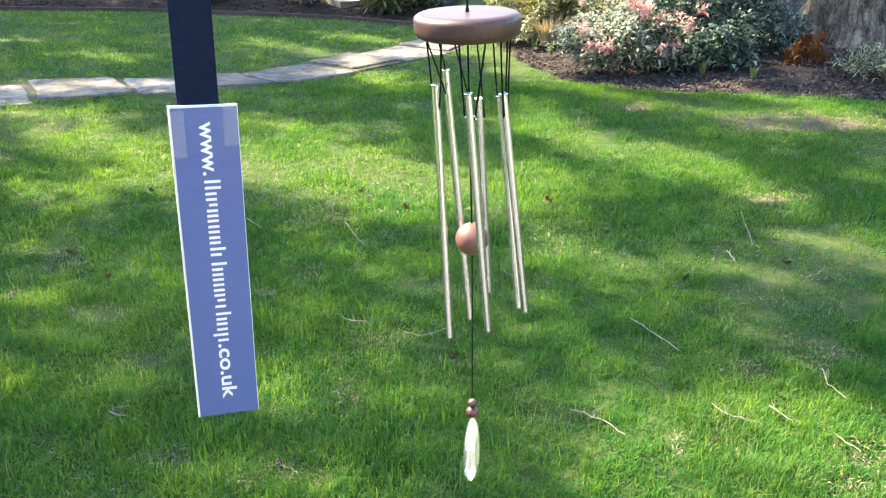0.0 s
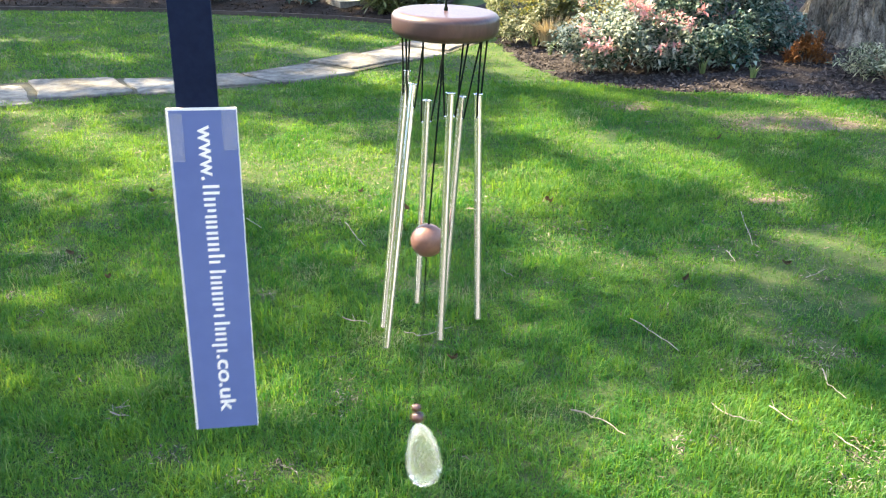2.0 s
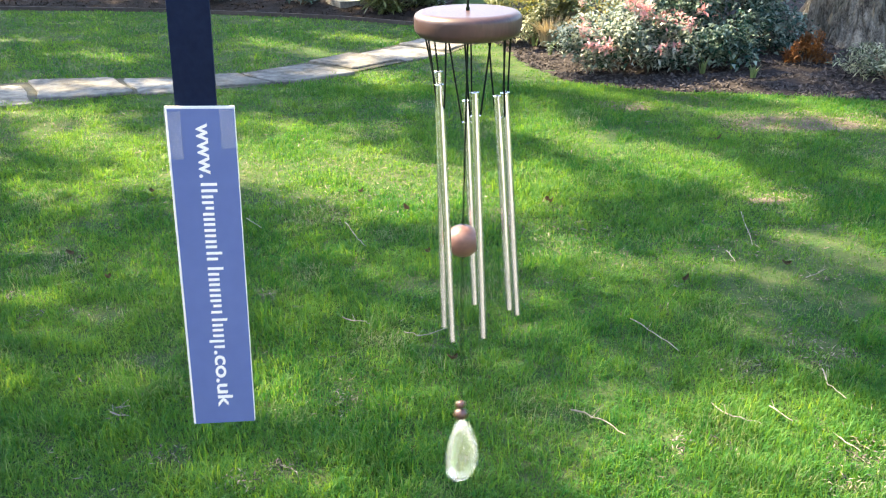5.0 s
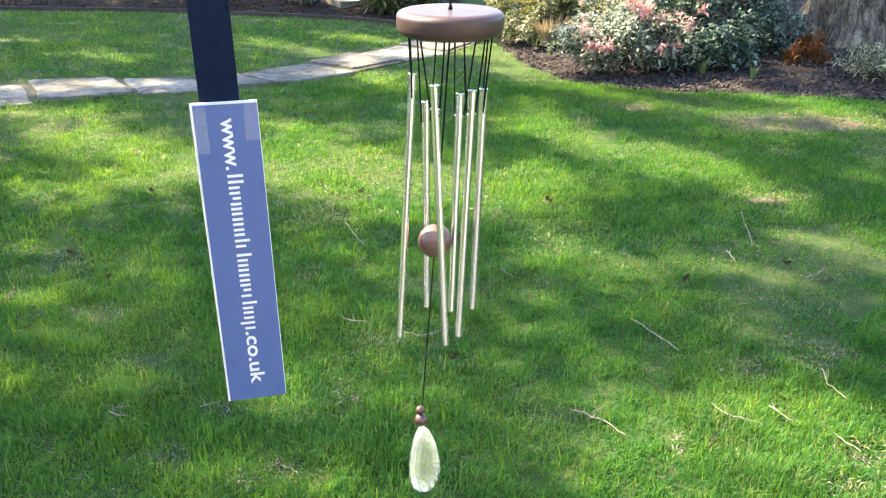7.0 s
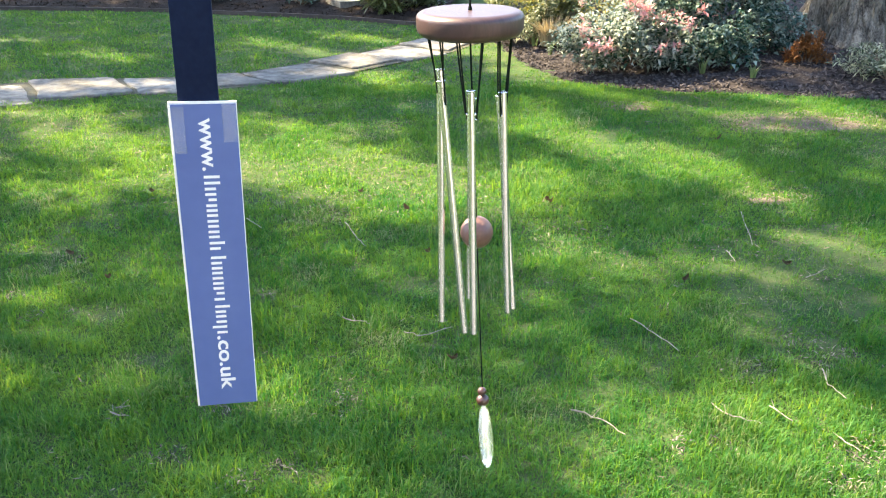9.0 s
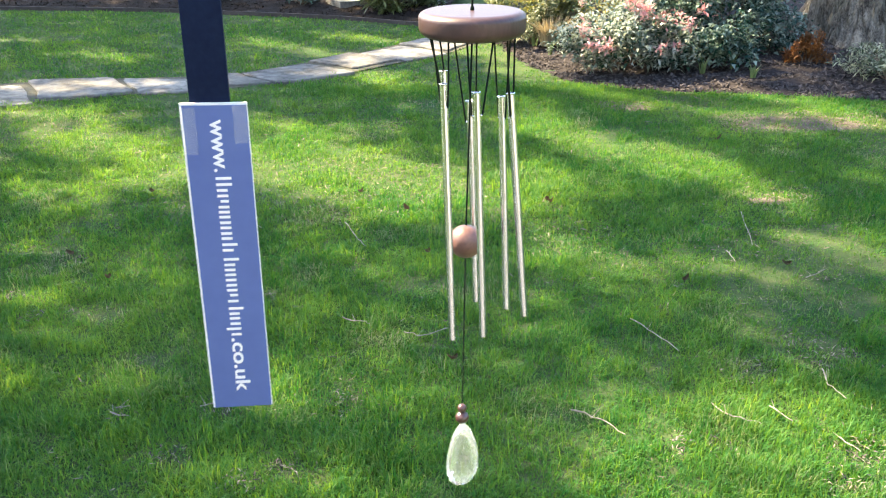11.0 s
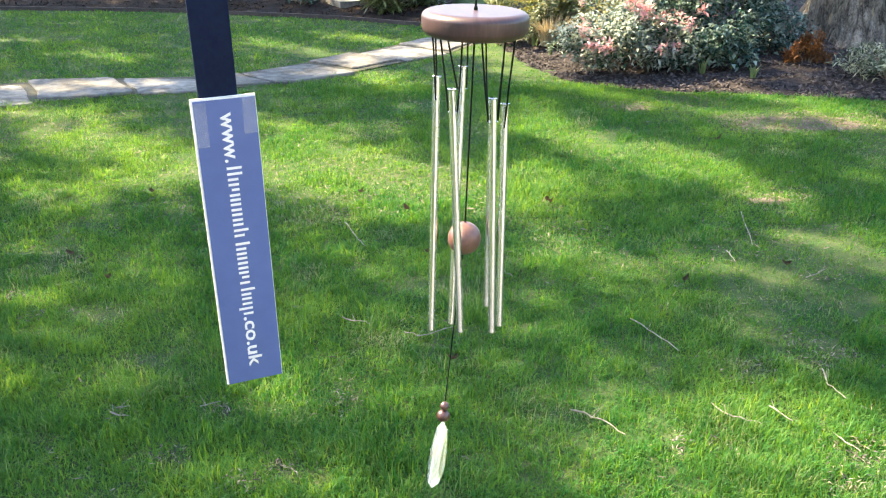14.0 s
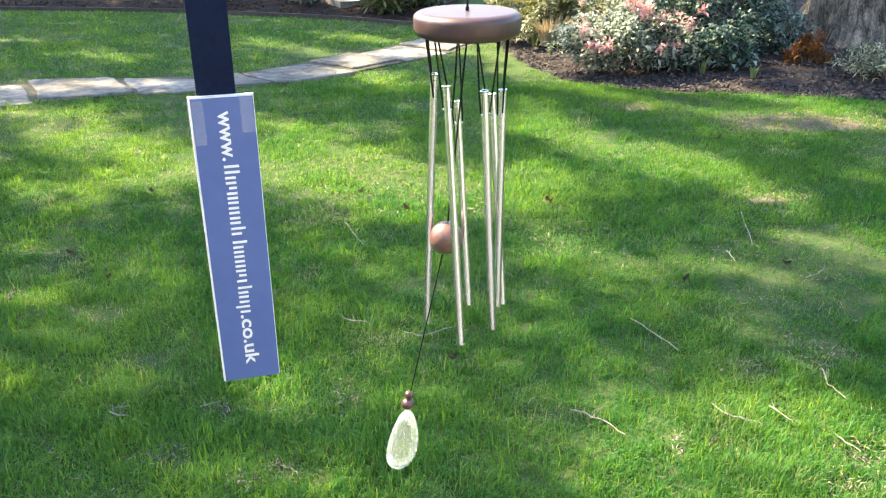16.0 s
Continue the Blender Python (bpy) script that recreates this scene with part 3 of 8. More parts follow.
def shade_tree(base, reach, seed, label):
    """An unseen tree added in the sun's direction, its limbs reaching over the lawn, its loose leafy clumps set where
    shade should fall.
    """
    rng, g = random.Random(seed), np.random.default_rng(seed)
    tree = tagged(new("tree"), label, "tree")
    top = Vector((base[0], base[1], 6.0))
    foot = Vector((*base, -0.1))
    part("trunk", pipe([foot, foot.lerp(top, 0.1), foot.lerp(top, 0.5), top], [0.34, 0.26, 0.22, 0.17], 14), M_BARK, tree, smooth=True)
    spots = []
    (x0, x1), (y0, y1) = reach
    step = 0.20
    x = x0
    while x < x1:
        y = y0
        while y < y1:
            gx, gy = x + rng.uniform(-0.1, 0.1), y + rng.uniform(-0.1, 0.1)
            o = lit_depth(gx, gy)
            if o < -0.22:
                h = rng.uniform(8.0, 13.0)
                # more leaves per spot where the ground below should be darker
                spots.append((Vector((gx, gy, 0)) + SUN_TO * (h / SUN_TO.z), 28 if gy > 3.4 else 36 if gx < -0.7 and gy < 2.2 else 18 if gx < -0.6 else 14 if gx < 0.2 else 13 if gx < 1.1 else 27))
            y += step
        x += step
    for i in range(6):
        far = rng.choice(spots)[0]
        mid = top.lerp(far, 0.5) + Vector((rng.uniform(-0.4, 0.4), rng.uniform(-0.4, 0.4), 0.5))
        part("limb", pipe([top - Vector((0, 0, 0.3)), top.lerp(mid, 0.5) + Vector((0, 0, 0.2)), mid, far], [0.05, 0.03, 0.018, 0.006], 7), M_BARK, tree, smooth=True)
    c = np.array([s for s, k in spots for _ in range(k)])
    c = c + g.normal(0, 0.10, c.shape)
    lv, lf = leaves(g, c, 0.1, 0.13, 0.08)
    mesh_ob("crown", lv, lf, M_CROWN, tree, "loose green leaves placed to cast the lawn's shade")
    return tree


shade_tree((-10.5, 13.0), ((-7.5, 0.2), (4.0, 14.0)), 31, "unseen tree added to shade the lawn and border")
shade_tree((-8.2, 6.0), ((-4.5, 0.2), (-1.0, 4.0)), 32, "unseen tree added to shade the near grass")
shade_tree((-3.5, 19.0), ((0.2, 5.5), (-1.0, 14.0)), 33, "unseen tree added to shade the right of the lawn")


def low_tree_trunk():
    tree = tagged(new("tree"), "garden tree with a long low limb over the lawn", "tree")
    part("trunk", pipe([(-5.8, -1.6, -0.1), (-5.8, -1.6, 0.4), (-5.85, -1.6, 1.8), (-5.8, -1.65, 3.6)], [0.26, 0.2, 0.17, 0.11], 14), M_BARK, tree, smooth=True)
    g = np.random.default_rng(36)
    lv, lf = leaves(g, g.normal(0, 1, (1500, 3)) * [1.0, 1.0, 0.7] + [-6.0, -1.8, 4.4], 0.1, 0.13, 0.08)
    mesh_ob("crown", lv, lf, M_CROWN, tree, "small crown of fresh green leaves")
    return tree


low_tree = low_tree_trunk()
part("limb", pipe([(-5.8, -1.6, 1.6), (-3.8, -0.6, 1.95), (-1.8, 0.3, 1.90), (-0.137, 0.71, 1.80), (0.03, 0.77, 1.82), (0.5, 0.95, 1.85)],
                  [0.11, 0.08, 0.05, 0.03, 0.025, 0.012], 10), M_BARK, low_tree, "long low limb from which things hang", smooth=True)


# ---- plants in the beds ----
def shrub(name, label, at, size, n_leaf, leaf_mat, leaf_size, seed, tips=None, n_tips=0, up=0.3, lumps=14):
    """A rounded, uneven shrub: woody stems, leaves in lumps, and young tips in another colour."""
    rng, g = random.Random(seed), np.random.default_rng(seed)
    ob = tagged(new(name), label, "shrub")
    ob.location = at
    sx, sy, sz = size
    cl = []
    for i in range(lumps):
        w, q = rng.uniform(0, 6.28), math.sqrt(rng.random())
        z = rng.uniform(0.14, 1.0) * (1 - 0.45 * q * q)
        cl.append((sx * q * math.cos(w), sy * q * math.sin(w), sz * z))
    for i in range(min(lumps, 10)):
        e = Vector(cl[i])
        part("stem", pipe([(e.x * 0.1, e.y * 0.1, -0.05), (e.x * 0.45, e.y * 0.45, e.z * 0.5), e], [0.008, 0.005, 0.003], 5), M_STEM, ob)
    cl = np.array(cl)
    pick = g.integers(0, lumps, n_leaf)
    off = g.normal(0, 1, (n_leaf, 3))
    off /= np.linalg.norm(off, axis=1)[:, None]
    c = cl[pick] + off * g.uniform(0.5, 1.0, n_leaf)[:, None] * np.array([sx, sy, sz * 0.8]) * 0.36
    c[:, 2] = np.abs(c[:, 2])
    v, f = leaves(g, c, up, *leaf_size)
    mesh_ob("foliage", v, f, leaf_mat, ob)
    if tips:
        e = cl[g.integers(0, lumps, n_tips)] + np.stack([g.uniform(-0.2, 0.2, n_tips) * sx, g.uniform(-0.45, 0.0, n_tips) * sy, g.uniform(0.12, 0.34, n_tips) * sz], 1)
        tc = np.repeat(e, 20, 0) + g.normal(0, 0.024, (20 * n_tips, 3))
        v, f = leaves(g, tc, 0.5, 0.052, 0.019, 0.1)
        tagged(mesh_ob("young_foliage", v, f, tips, ob, "clusters of pink young leaves"), kind="stuff")
    return ob


def tuft(name, label, category, at, height, n, material, spread, width, seed):
    """A clump of upright strap leaves or stems."""
    g = np.random.default_rng(seed)
    a = g.uniform(0, 6.28, n)
    r = g.uniform(0, spread * 0.25, n)
    base = np.stack([np.cos(a) * r, np.sin(a) * r, np.full(n, -0.02)], 1)
    ln = height * g.uniform(0.6, 1.15, n)
    lean = np.abs(g.normal(0.35, 0.25, n)) * spread / height
    d = np.stack([np.cos(a), np.sin(a), np.zeros(n)], 1)
    s = np.stack([-np.sin(a + 0.5), np.cos(a + 0.5), np.zeros(n)], 1) * width * 0.5
    up = np.array([0, 0, 1.0])
    m = base + d * (ln * 0.5 * lean * 0.6)[:, None] + up * (ln * 0.55)[:, None]
    t = m + d * (ln * 0.5 * lean * 2.0)[:, None] + up * (ln * 0.42)[:, None]
    v = np.stack([base - s, base + s, m + s, m - s, t], 1).reshape(-1, 3)
    b = np.arange(n)[:, None] * 5
    f = np.concatenate([b + [0, 1, 2], b + [0, 2, 3], b + [3, 2, 4]])
    ob = tagged(mesh_ob(name, v, f, material), label, category)
    ob.location = at
    return ob


shrub("flowering_shrub", "evergreen shrub with pink young leaves in the mulch bed", (1.52, 7.10, 0.09), (0.55, 0.42, 0.46), 4300, M_PIERIS, (0.070, 0.025), 41, M_PINK, 34, lumps=24)
shrub("flowering_shrub", "taller evergreen shrub with pink shoots behind the first", (1.85, 7.75, 0.09), (0.62, 0.45, 0.80), 4600, M_PIERIS, (0.070, 0.025), 42, M_PINK, 26, lumps=26)
shrub("evergreen_shrub", "dense glossy blue-green shrub beside the tree", (2.58, 7.70, 0.09), (0.58, 0.48, 0.88), 5200, M_BLUEGREEN, (0.062, 0.030), 43, up=0.2, lumps=26)
shrub("evergreen_shrub", "low glossy blue-green shrub in the mulch bed", (2.2, 7.25, 0.09), (0.55, 0.38, 0.50), 3600, M_BLUEGREEN, (0.062, 0.030), 44, lumps=20)
shrub("golden_shrub", "yellow-green variegated shrub at the back", (1.35, 8.7, 0.09), (0.85, 0.5, 0.95), 8200, M_YELLOW, (0.05, 0.02), 45, lumps=22)
shrub("evergreen_shrub", "grey-green shrub beside the path bend", (0.95, 8.5, 0.09), (0.42, 0.35, 0.5), 5200, M_OLIVE, (0.05, 0.018), 46)
shrub("evergreen_shrub", "dark green shrub in front of the old tree", (2.75, 8.5, 0.09), (0.5, 0.4, 0.9), 6600, M_BLUEGREEN, (0.060, 0.026), 47, lumps=20)
shrub("variegated_shrub", "small straggly pale-edged shrub at the bed edge", (3.50, 6.60, 0.08), (0.50, 0.34, 0.22), 1700, M_PALE, (0.060, 0.014), 48, up=0.5, lumps=24)
shrub("evergreen_shrub", "small pale-leaved shrub at the bend of the bed", (0.88, 8.15, 0.07), (0.26, 0.22, 0.34), 2200, M_PALE, (0.045, 0.015), 52, lumps=10)
shrub("evergreen_shrub", "leafy green shrub overhanging the far path", (-0.62, 10.6, 0.05), (0.55, 0.5, 0.55), 3600, M_OLIVE, (0.10, 0.03), 49)
shrub("evergreen_shrub", "low green plant in the shaded border", (-3.0, 11.3, 0.05), (0.35, 0.3, 0.35), 1300, M_BLUEGREEN, (0.08, 0.03), 50)
shrub("evergreen_shrub", "dark low plant in the shaded border", (-1.75, 10.9, 0.05), (0.22, 0.2, 0.22), 600, M_BLUEGREEN, (0.07, 0.03), 51)
tuft("dead_perennial", "straw-coloured dead stems flopped over the mulch", "plant", (0.98, 8.0, 0.08), 0.26, 260, M_STRAW, 0.30, 0.009, 61)
shrub("rust_shrub", "low plant of dry rust-brown fronds before the old tree", (3.04, 7.12, 0.06), (0.15, 0.13, 0.24), 900, M_RUST, (0.055, 0.02), 62, up=0.8, lumps=12)
for i, (x, y, h) in enumerate(((0.95, 7.55, 0.17), (2.08, 6.78, 0.14), (2.42, 6.62, 0.14), (2.36, 6.95, 0.22), (0.85, 8.0, 0.16), (-2.95, 10.95, 0.25))):
    tuft("bulb_plant", "clump of green bulb leaves coming up through mulch", "plant", (x, y, 0.08), h * 0.9, 11, M_BULB, 0.09, 0.013, 70 + i)


# out-of-view wall and paving, added to brighten the tubes by reflection
tagged(part("unseen_wall", box(-2.5, 16, -6.3, -6.0, -0.1, 5.2), M_RENDER), "unseen cream wall added to reflect light onto the chime", kind="structure")
tagged(part("unseen_patio", box(-2.8, 16, -5.996, -1.1, -0.05, 0.03, 0.004), M_PATIO), "unseen grey patio added for the tubes to reflect", kind="structure")


def hedge(a, b, height, seed):
    """A clipped dark hedge, added out of view between two points, that closes the garden for reflections."""
    g = np.random.default_rng(seed)
    a, b = np.array(a, float), np.array(b, float)
    ln = np.linalg.norm(b - a)
    d, n2 = (b - a) / ln, np.array([-(b - a)[1], (b - a)[0]]) / ln
    ob = tagged(new("hedge"), "unseen dark green hedge added round the garden for reflections", "hedge", "garden hedges")
    core = part("hedge_core", box(0, ln, -0.35, 0.35, -0.05, height - 0.1), M_HEDGE, ob)
    core.matrix_world = Matrix.Translation((a[0], a[1], 0)) @ pose(0, 0, 0, 0, 0, math.degrees(math.atan2(d[1], d[0])))
    n = int(ln * height * 60)
    u, z, side = g.uniform(0, ln, n), g.uniform(0, height, n), g.choice([-1, 1], n) * (0.42 + g.normal(0, 0.05, n))
    c = np.stack([a[0] + d[0] * u + n2[0] * side, a[1] + d[1] * u + n2[1] * side, z], 1)
    v, f = leaves(g, c, 0.2, 0.20, 0.12)
    tagged(mesh_ob("hedge_leaves", v, f, M_HEDGE, ob), kind="stuff")


hedge((-16, -6.3), (1.2, -6.3), 3.2, 201)
hedge((-16, 24), (-16, -6), 3.2, 202)
hedge((16.4, -6), (16.4, 24), 3.2, 203)
hedge((16, 24), (-16, 24), 3.2, 204)


# ---- fallen things on the grass ----
def twig(pts, r, seed):
    rng = random.Random(seed)
    pts = [Vector((x, y, 0.030)) for x, y in pts]
    fine = []
    for a, b in zip(pts, pts[1:]):
        for s in range(4):
            p = a.lerp(b, s / 4)
            fine.append(p + Vector((rng.uniform(-1, 1), rng.uniform(-1, 1), rng.uniform(-0.3, 1.5))) * 0.004)
    fine.append(pts[-1])
    bm = pipe(fine, [r * (0.55 + 0.45 * (1 - i / len(fine))) * rng.uniform(0.8, 1.25) for i in range(len(fine))], 6)
    mid = fine[len(fine) // 3]
    pipe([mid, mid + Vector((rng.uniform(-0.03, 0.03), 0.03, 0.012))], [r * 0.5, r * 0.3], 5, bm)
    tagged(part("twig", bm, M_TWIG), "pale dry fallen twig lying on the grass", "twig", "fallen twigs")


for i, (r, pts) in enumerate(((0.0035, ((0.387, 2.144), (0.464, 2.095), (0.525, 2.019))), (0.003, ((0.682, 2.715), (0.741, 2.612), (0.799, 2.49))),
                              (0.003, ((1.236, 2.372), (1.217, 2.283), (1.242, 2.204))), (0.003, ((-0.37, 2.728), (-0.295, 2.694), (-0.263, 2.682))),
                              (0.003, ((-0.138, 2.624), (-0.077, 2.589), (0.032, 2.657))), (0.003, ((0.814, 2.174), (0.863, 2.11), (0.935, 2.073))),
                              (0.003, ((0.991, 2.159), (1.032, 2.087))), (0.003, ((-0.453, 3.653), (-0.39, 3.486), (-0.335, 3.38))),
                              (0.003, ((-0.921, 3.702), (-0.826, 3.585))), (0.003, ((1.43, 3.796), (1.35, 3.392))), (0.003, ((1.453, 3.056), (1.57, 3.146))),
                              (0.003, ((0.234, 3.135), (0.282, 3.072))), (0.003, ((1.22, 3.332), (1.221, 3.217))), (0.003, ((1.132, 2.005), (1.168, 1.941))),
                              (0.003, ((-1.0, 2.125), (-0.93, 2.11))), (0.0025, ((-0.99, 2.15), (-0.95, 2.165))), (0.0025, ((-0.74, 2.16), (-0.68, 2.19))), (0.003, ((0.655, 1.985), (0.69, 2.015))))):
    twig(pts, r * 0.75, 90 + i)


def litter():
    """Straw, moss bits and crumbled leaves that show between the blades in worn patches."""
    g = np.random.default_rng(77)
    n = 70000
    y = 1.6 + 5.0 * g.random(n)
    x = (g.random(n) * 2 - 1) * (0.56 * y + 0.2)
    x[:1800], y[:1800] = 2.45 + 1.2 * (g.random(1800) - 0.5), 5.5 + 0.5 * (g.random(1800) - 0.5)
    x[7000:7300], y[7000:7300] = 1.33 + 0.4 * (g.random(300) - 0.5), 5.93 + 0.2 * (g.random(300) - 0.5)
    worn = np.array([noise.noise((a * 1.1, b * 1.1, 7.7)) + 0.6 * noise.noise((a * 4.3, b * 4.3, 1.7)) for a, b in zip(x, y)])
    bald = (((x - 2.45) / 0.65) ** 2 + ((y - 5.48) / 0.28) ** 2 + worn * 0.8 < 1) | (((x - 1.33) / 0.24) ** 2 + ((y - 5.93) / 0.14) ** 2 + worn * 0.8 < 1)
    k = (bald | (g.random(n) < np.maximum(turf_wear(x, y) * np.clip(0.1 + 0.3 * (y - 1.6), 0.12, 1), np.clip(worn * 0.7, 0.02, 1) * np.clip(0.3 * (y - 1.3), 0.2, 1)))) & ~in_path(x, y) & ~in_bed(x, y)
    x, y = x[k], y[k]
    n = len(x)
    a, t = g.uniform(0, 6.28, n), g.normal(0, 0.25, n)
    c = np.stack([x, y, g.uniform(0.004, 0.026, n)], 1)
    d = np.stack([np.cos(a) * np.cos(t), np.sin(a) * np.cos(t), np.sin(t)], 1) * ((0.004 + 0.018 * g.random(n) ** 2.5) * np.clip(0.8 + 0.16 * (y - 1.6), 0, 1.15))[:, None]
    s = np.stack([-np.sin(a), np.cos(a), g.normal(0, 0.3, n)], 1) * (g.uniform(0.0008, 0.003, n) * np.clip(0.7 + 0.22 * (y - 1.6), 0, 1.2))[:, None]
    v = np.stack([c - d, c - s, c + d, c + s], 1).reshape(-1, 3)
    tagged(mesh_ob("leaf_litter", v, np.arange(n)[:, None] * 4 + np.arange(4), M_LITTER), "dry straw and leaf crumbs in worn patches of lawn", "leaf litter", kind="stuff")


litter()

def debris():
    """Small curled crumbs of dead leaf, pale above and dark below, scattered in the heaps."""
    g = np.random.default_rng(83)
    c = []
    for px, py, r in DEBRIS:
        n = int(22 + 600 * r)
        c.append(np.stack([px + g.normal(0, r * 0.6, n), py + g.normal(0, r * 0.5, n), g.uniform(0.008, 0.026, n)], 1))
    v, f = leaves(g, np.concatenate(c), 0.0, 0.019, 0.0034, 0.1)
    tagged(mesh_ob("leaf_litter", v, f, M_CRUMB), "crumbled grey and brown dead leaves caught in the turf", "leaf litter", kind="stuff")


debris()


def dead_leaf(x, y, seed):
    rng = random.Random(seed)
    bm = bmesh.new()
    ln, wd = rng.uniform(0.028, 0.045), rng.uniform(0.009, 0.015)
    rows = []
    for i in range(6):
        s = i / 5
        w = wd * math.sin(math.pi * min(0.97, s + 0.03)) ** 0.7
        rows.append([bm.verts.new((ln * (s - 0.5), k * w, 0.010 * k * k + 0.014 * (s - 0.4) ** 2 * 4)) for k in (-1, 0, 1)])
    for a, b in zip(rows, rows[1:]):
        for k in (0, 1):
            bm.faces.new((a[k], b[k], b[k + 1], a[k + 1]))
    bmesh.ops.solidify(bm, geom=bm.faces[:], thickness=0.0006)
    ob = part("dead_leaf", bm, M_DEAD, smooth=True)
    ob.matrix_world = pose(x, y, 0.029, rng.uniform(-20, 20), rng.uniform(-18, 18), rng.uniform(0, 360))
    tagged(ob, "curled brown dead leaf lying on the grass", "leaf", "fallen leaves")


for i, (x, y) in enumerate(((0.036, 2.435), (-0.063, 3.315), (0.515, 3.949), (0.535, 3.93), (-1.577, 3.291), (-1.336, 3.056),
                            (1.423, 3.189), (0.969, 3.041), (1.685, 5.022), (-1.484, 4.071), (-0.416, 4.071), (-0.175, 3.833))):
    dead_leaf(x, y, 120 + i)


# ---- the wind chime ----
RING, DISC_R, DISC_T, PIN_DROP = 0.0365, 0.048, 0.022, 0.021
CORD_LEN = (0.0551, 0.0585, 0.0632, 0.0694, 0.0805, 0.0875)
TUBE_LEN = (0.2552, 0.2460, 0.2338, 0.2209, 0.2167, 0.2098)
wind_chime = tagged(new("wind_chime"), "wind chime with red-brown wooden disc, six silver tubes and crystal", "wind chime")


def chime_disc():
    r, t = DISC_R, DISC_T
    prof = [(0, 0), (0.02, 0), (r - 0.010, 0), (r - 0.008, 0)]
    for i in range(1, 8):
        w = math.pi / 2 * i / 7
        prof.append((r - 0.008 + 0.008 * math.sin(w), -0.006 + 0.006 * math.cos(w)))
    for i in range(1, 8):
        w = math.pi / 2 * i / 7
        prof.append((r - 0.009 + 0.009 * math.cos(w), -(t - 0.009) - 0.009 * math.sin(w)))
    prof += [(r - 0.011, -t), (0.02, -t), (0, -t)]
    d = part("disc", lathe(prof, 64), M_WOOD, wind_chime, "round red-brown stained wooden disc", smooth=True)
    bm = lathe([(0, 0.004), (0.0016, 0.003), (0.0019, 0.001), (0.0015, -0.001)], 10)
    part("knot", bm, M_CORD, d)
    part("hanging_cord", pipe([(0, 0, -0.002), (0.0006, 0, 0.1), (0, 0, 0.43)], 0.0011, 7), M_CORD, wind_chime)


def tube_cord(k):
    """Two strands from the disc's holes down to the pin of a tube, hung at the origin."""
    bm, h = bmesh.new(), -CORD_LEN[k]
    for s in (-1, 1):
        pipe([(s * 0.0115, 0, 0.002), (s * 0.0082, 0.0004, h * 0.5), (s * 0.0047, 0, h)], 0.00084, 6, bm)
    return part("cord", bm, M_CORD, wind_chime)


def chime_tube(k):
    """An open metal tube with a drilled crosspin, its pin at the origin."""
    r, wall, top, low = 0.0036, 0.0007, PIN_DROP, PIN_DROP - TUBE_LEN[k]
    prof = [(r - wall, low + 0.02), (r - wall, low), (r - 0.0002, low), (r, low + 0.0003), (r, low + 0.0012), (r, top - 0.0012), (r, top - 0.0003), (r - 0.0002, top), (r - wall, top), (r - wall, top - 0.03)]
    t = part("tube", lathe(prof, 24), M_STEEL, wind_chime, smooth=True)
    part("rim", lathe([(r - wall, top + 0.0002), (r + 0.0006, top + 0.0002), (r + 0.0007, top - 0.0006), (r + 0.0005, top - 0.0014), (r - wall, top - 0.0014)], 24), M_STEEL, t, smooth=True)
    bm = pipe([(-0.0042, 0, 0), (0.0042, 0, 0)], 0.0009, 8)
    for s in (-1, 1):
        bmesh.ops.create_uvsphere(bm, u_segments=10, v_segments=6, radius=0.0013, matrix=Matrix.Translation((s * 0.0040, 0, 0)))
    part("crosspin", bm, M_STEEL, t, smooth=True)
    return t


chime_disc()
tube_cords = [tube_cord(k) for k in range(6)]
tubes = [chime_tube(k) for k in range(6)]


def ball(name, r, z, parent, label, material=M_BALL, squash=0.94):
    bm = bmesh.new()
    bmesh.ops.create_uvsphere(bm, u_segments=32, v_segments=20, radius=r, matrix=Matrix.Translation((0, 0, z)) @ Matrix.Diagonal((1, 1, squash, 1)))
    return part(name, bm, material, parent, label, smooth=True)


clapper_cord = part("clapper_cord", pipe([(0, 0, 0.004), (0, 0, -0.1), (0, 0, -0.195)], 0.0009, 7), M_CORD, wind_chime)
ball("clapper", 0.0163, -0.193, clapper_cord, "red-brown wooden clapper ball", squash=1.0)
sail_cord = part("sail_cord", pipe([(0, 0, 0.004), (0, 0, -0.09), (0, 0, -0.178)], 0.0007, 7), M_CORD, wind_chime)


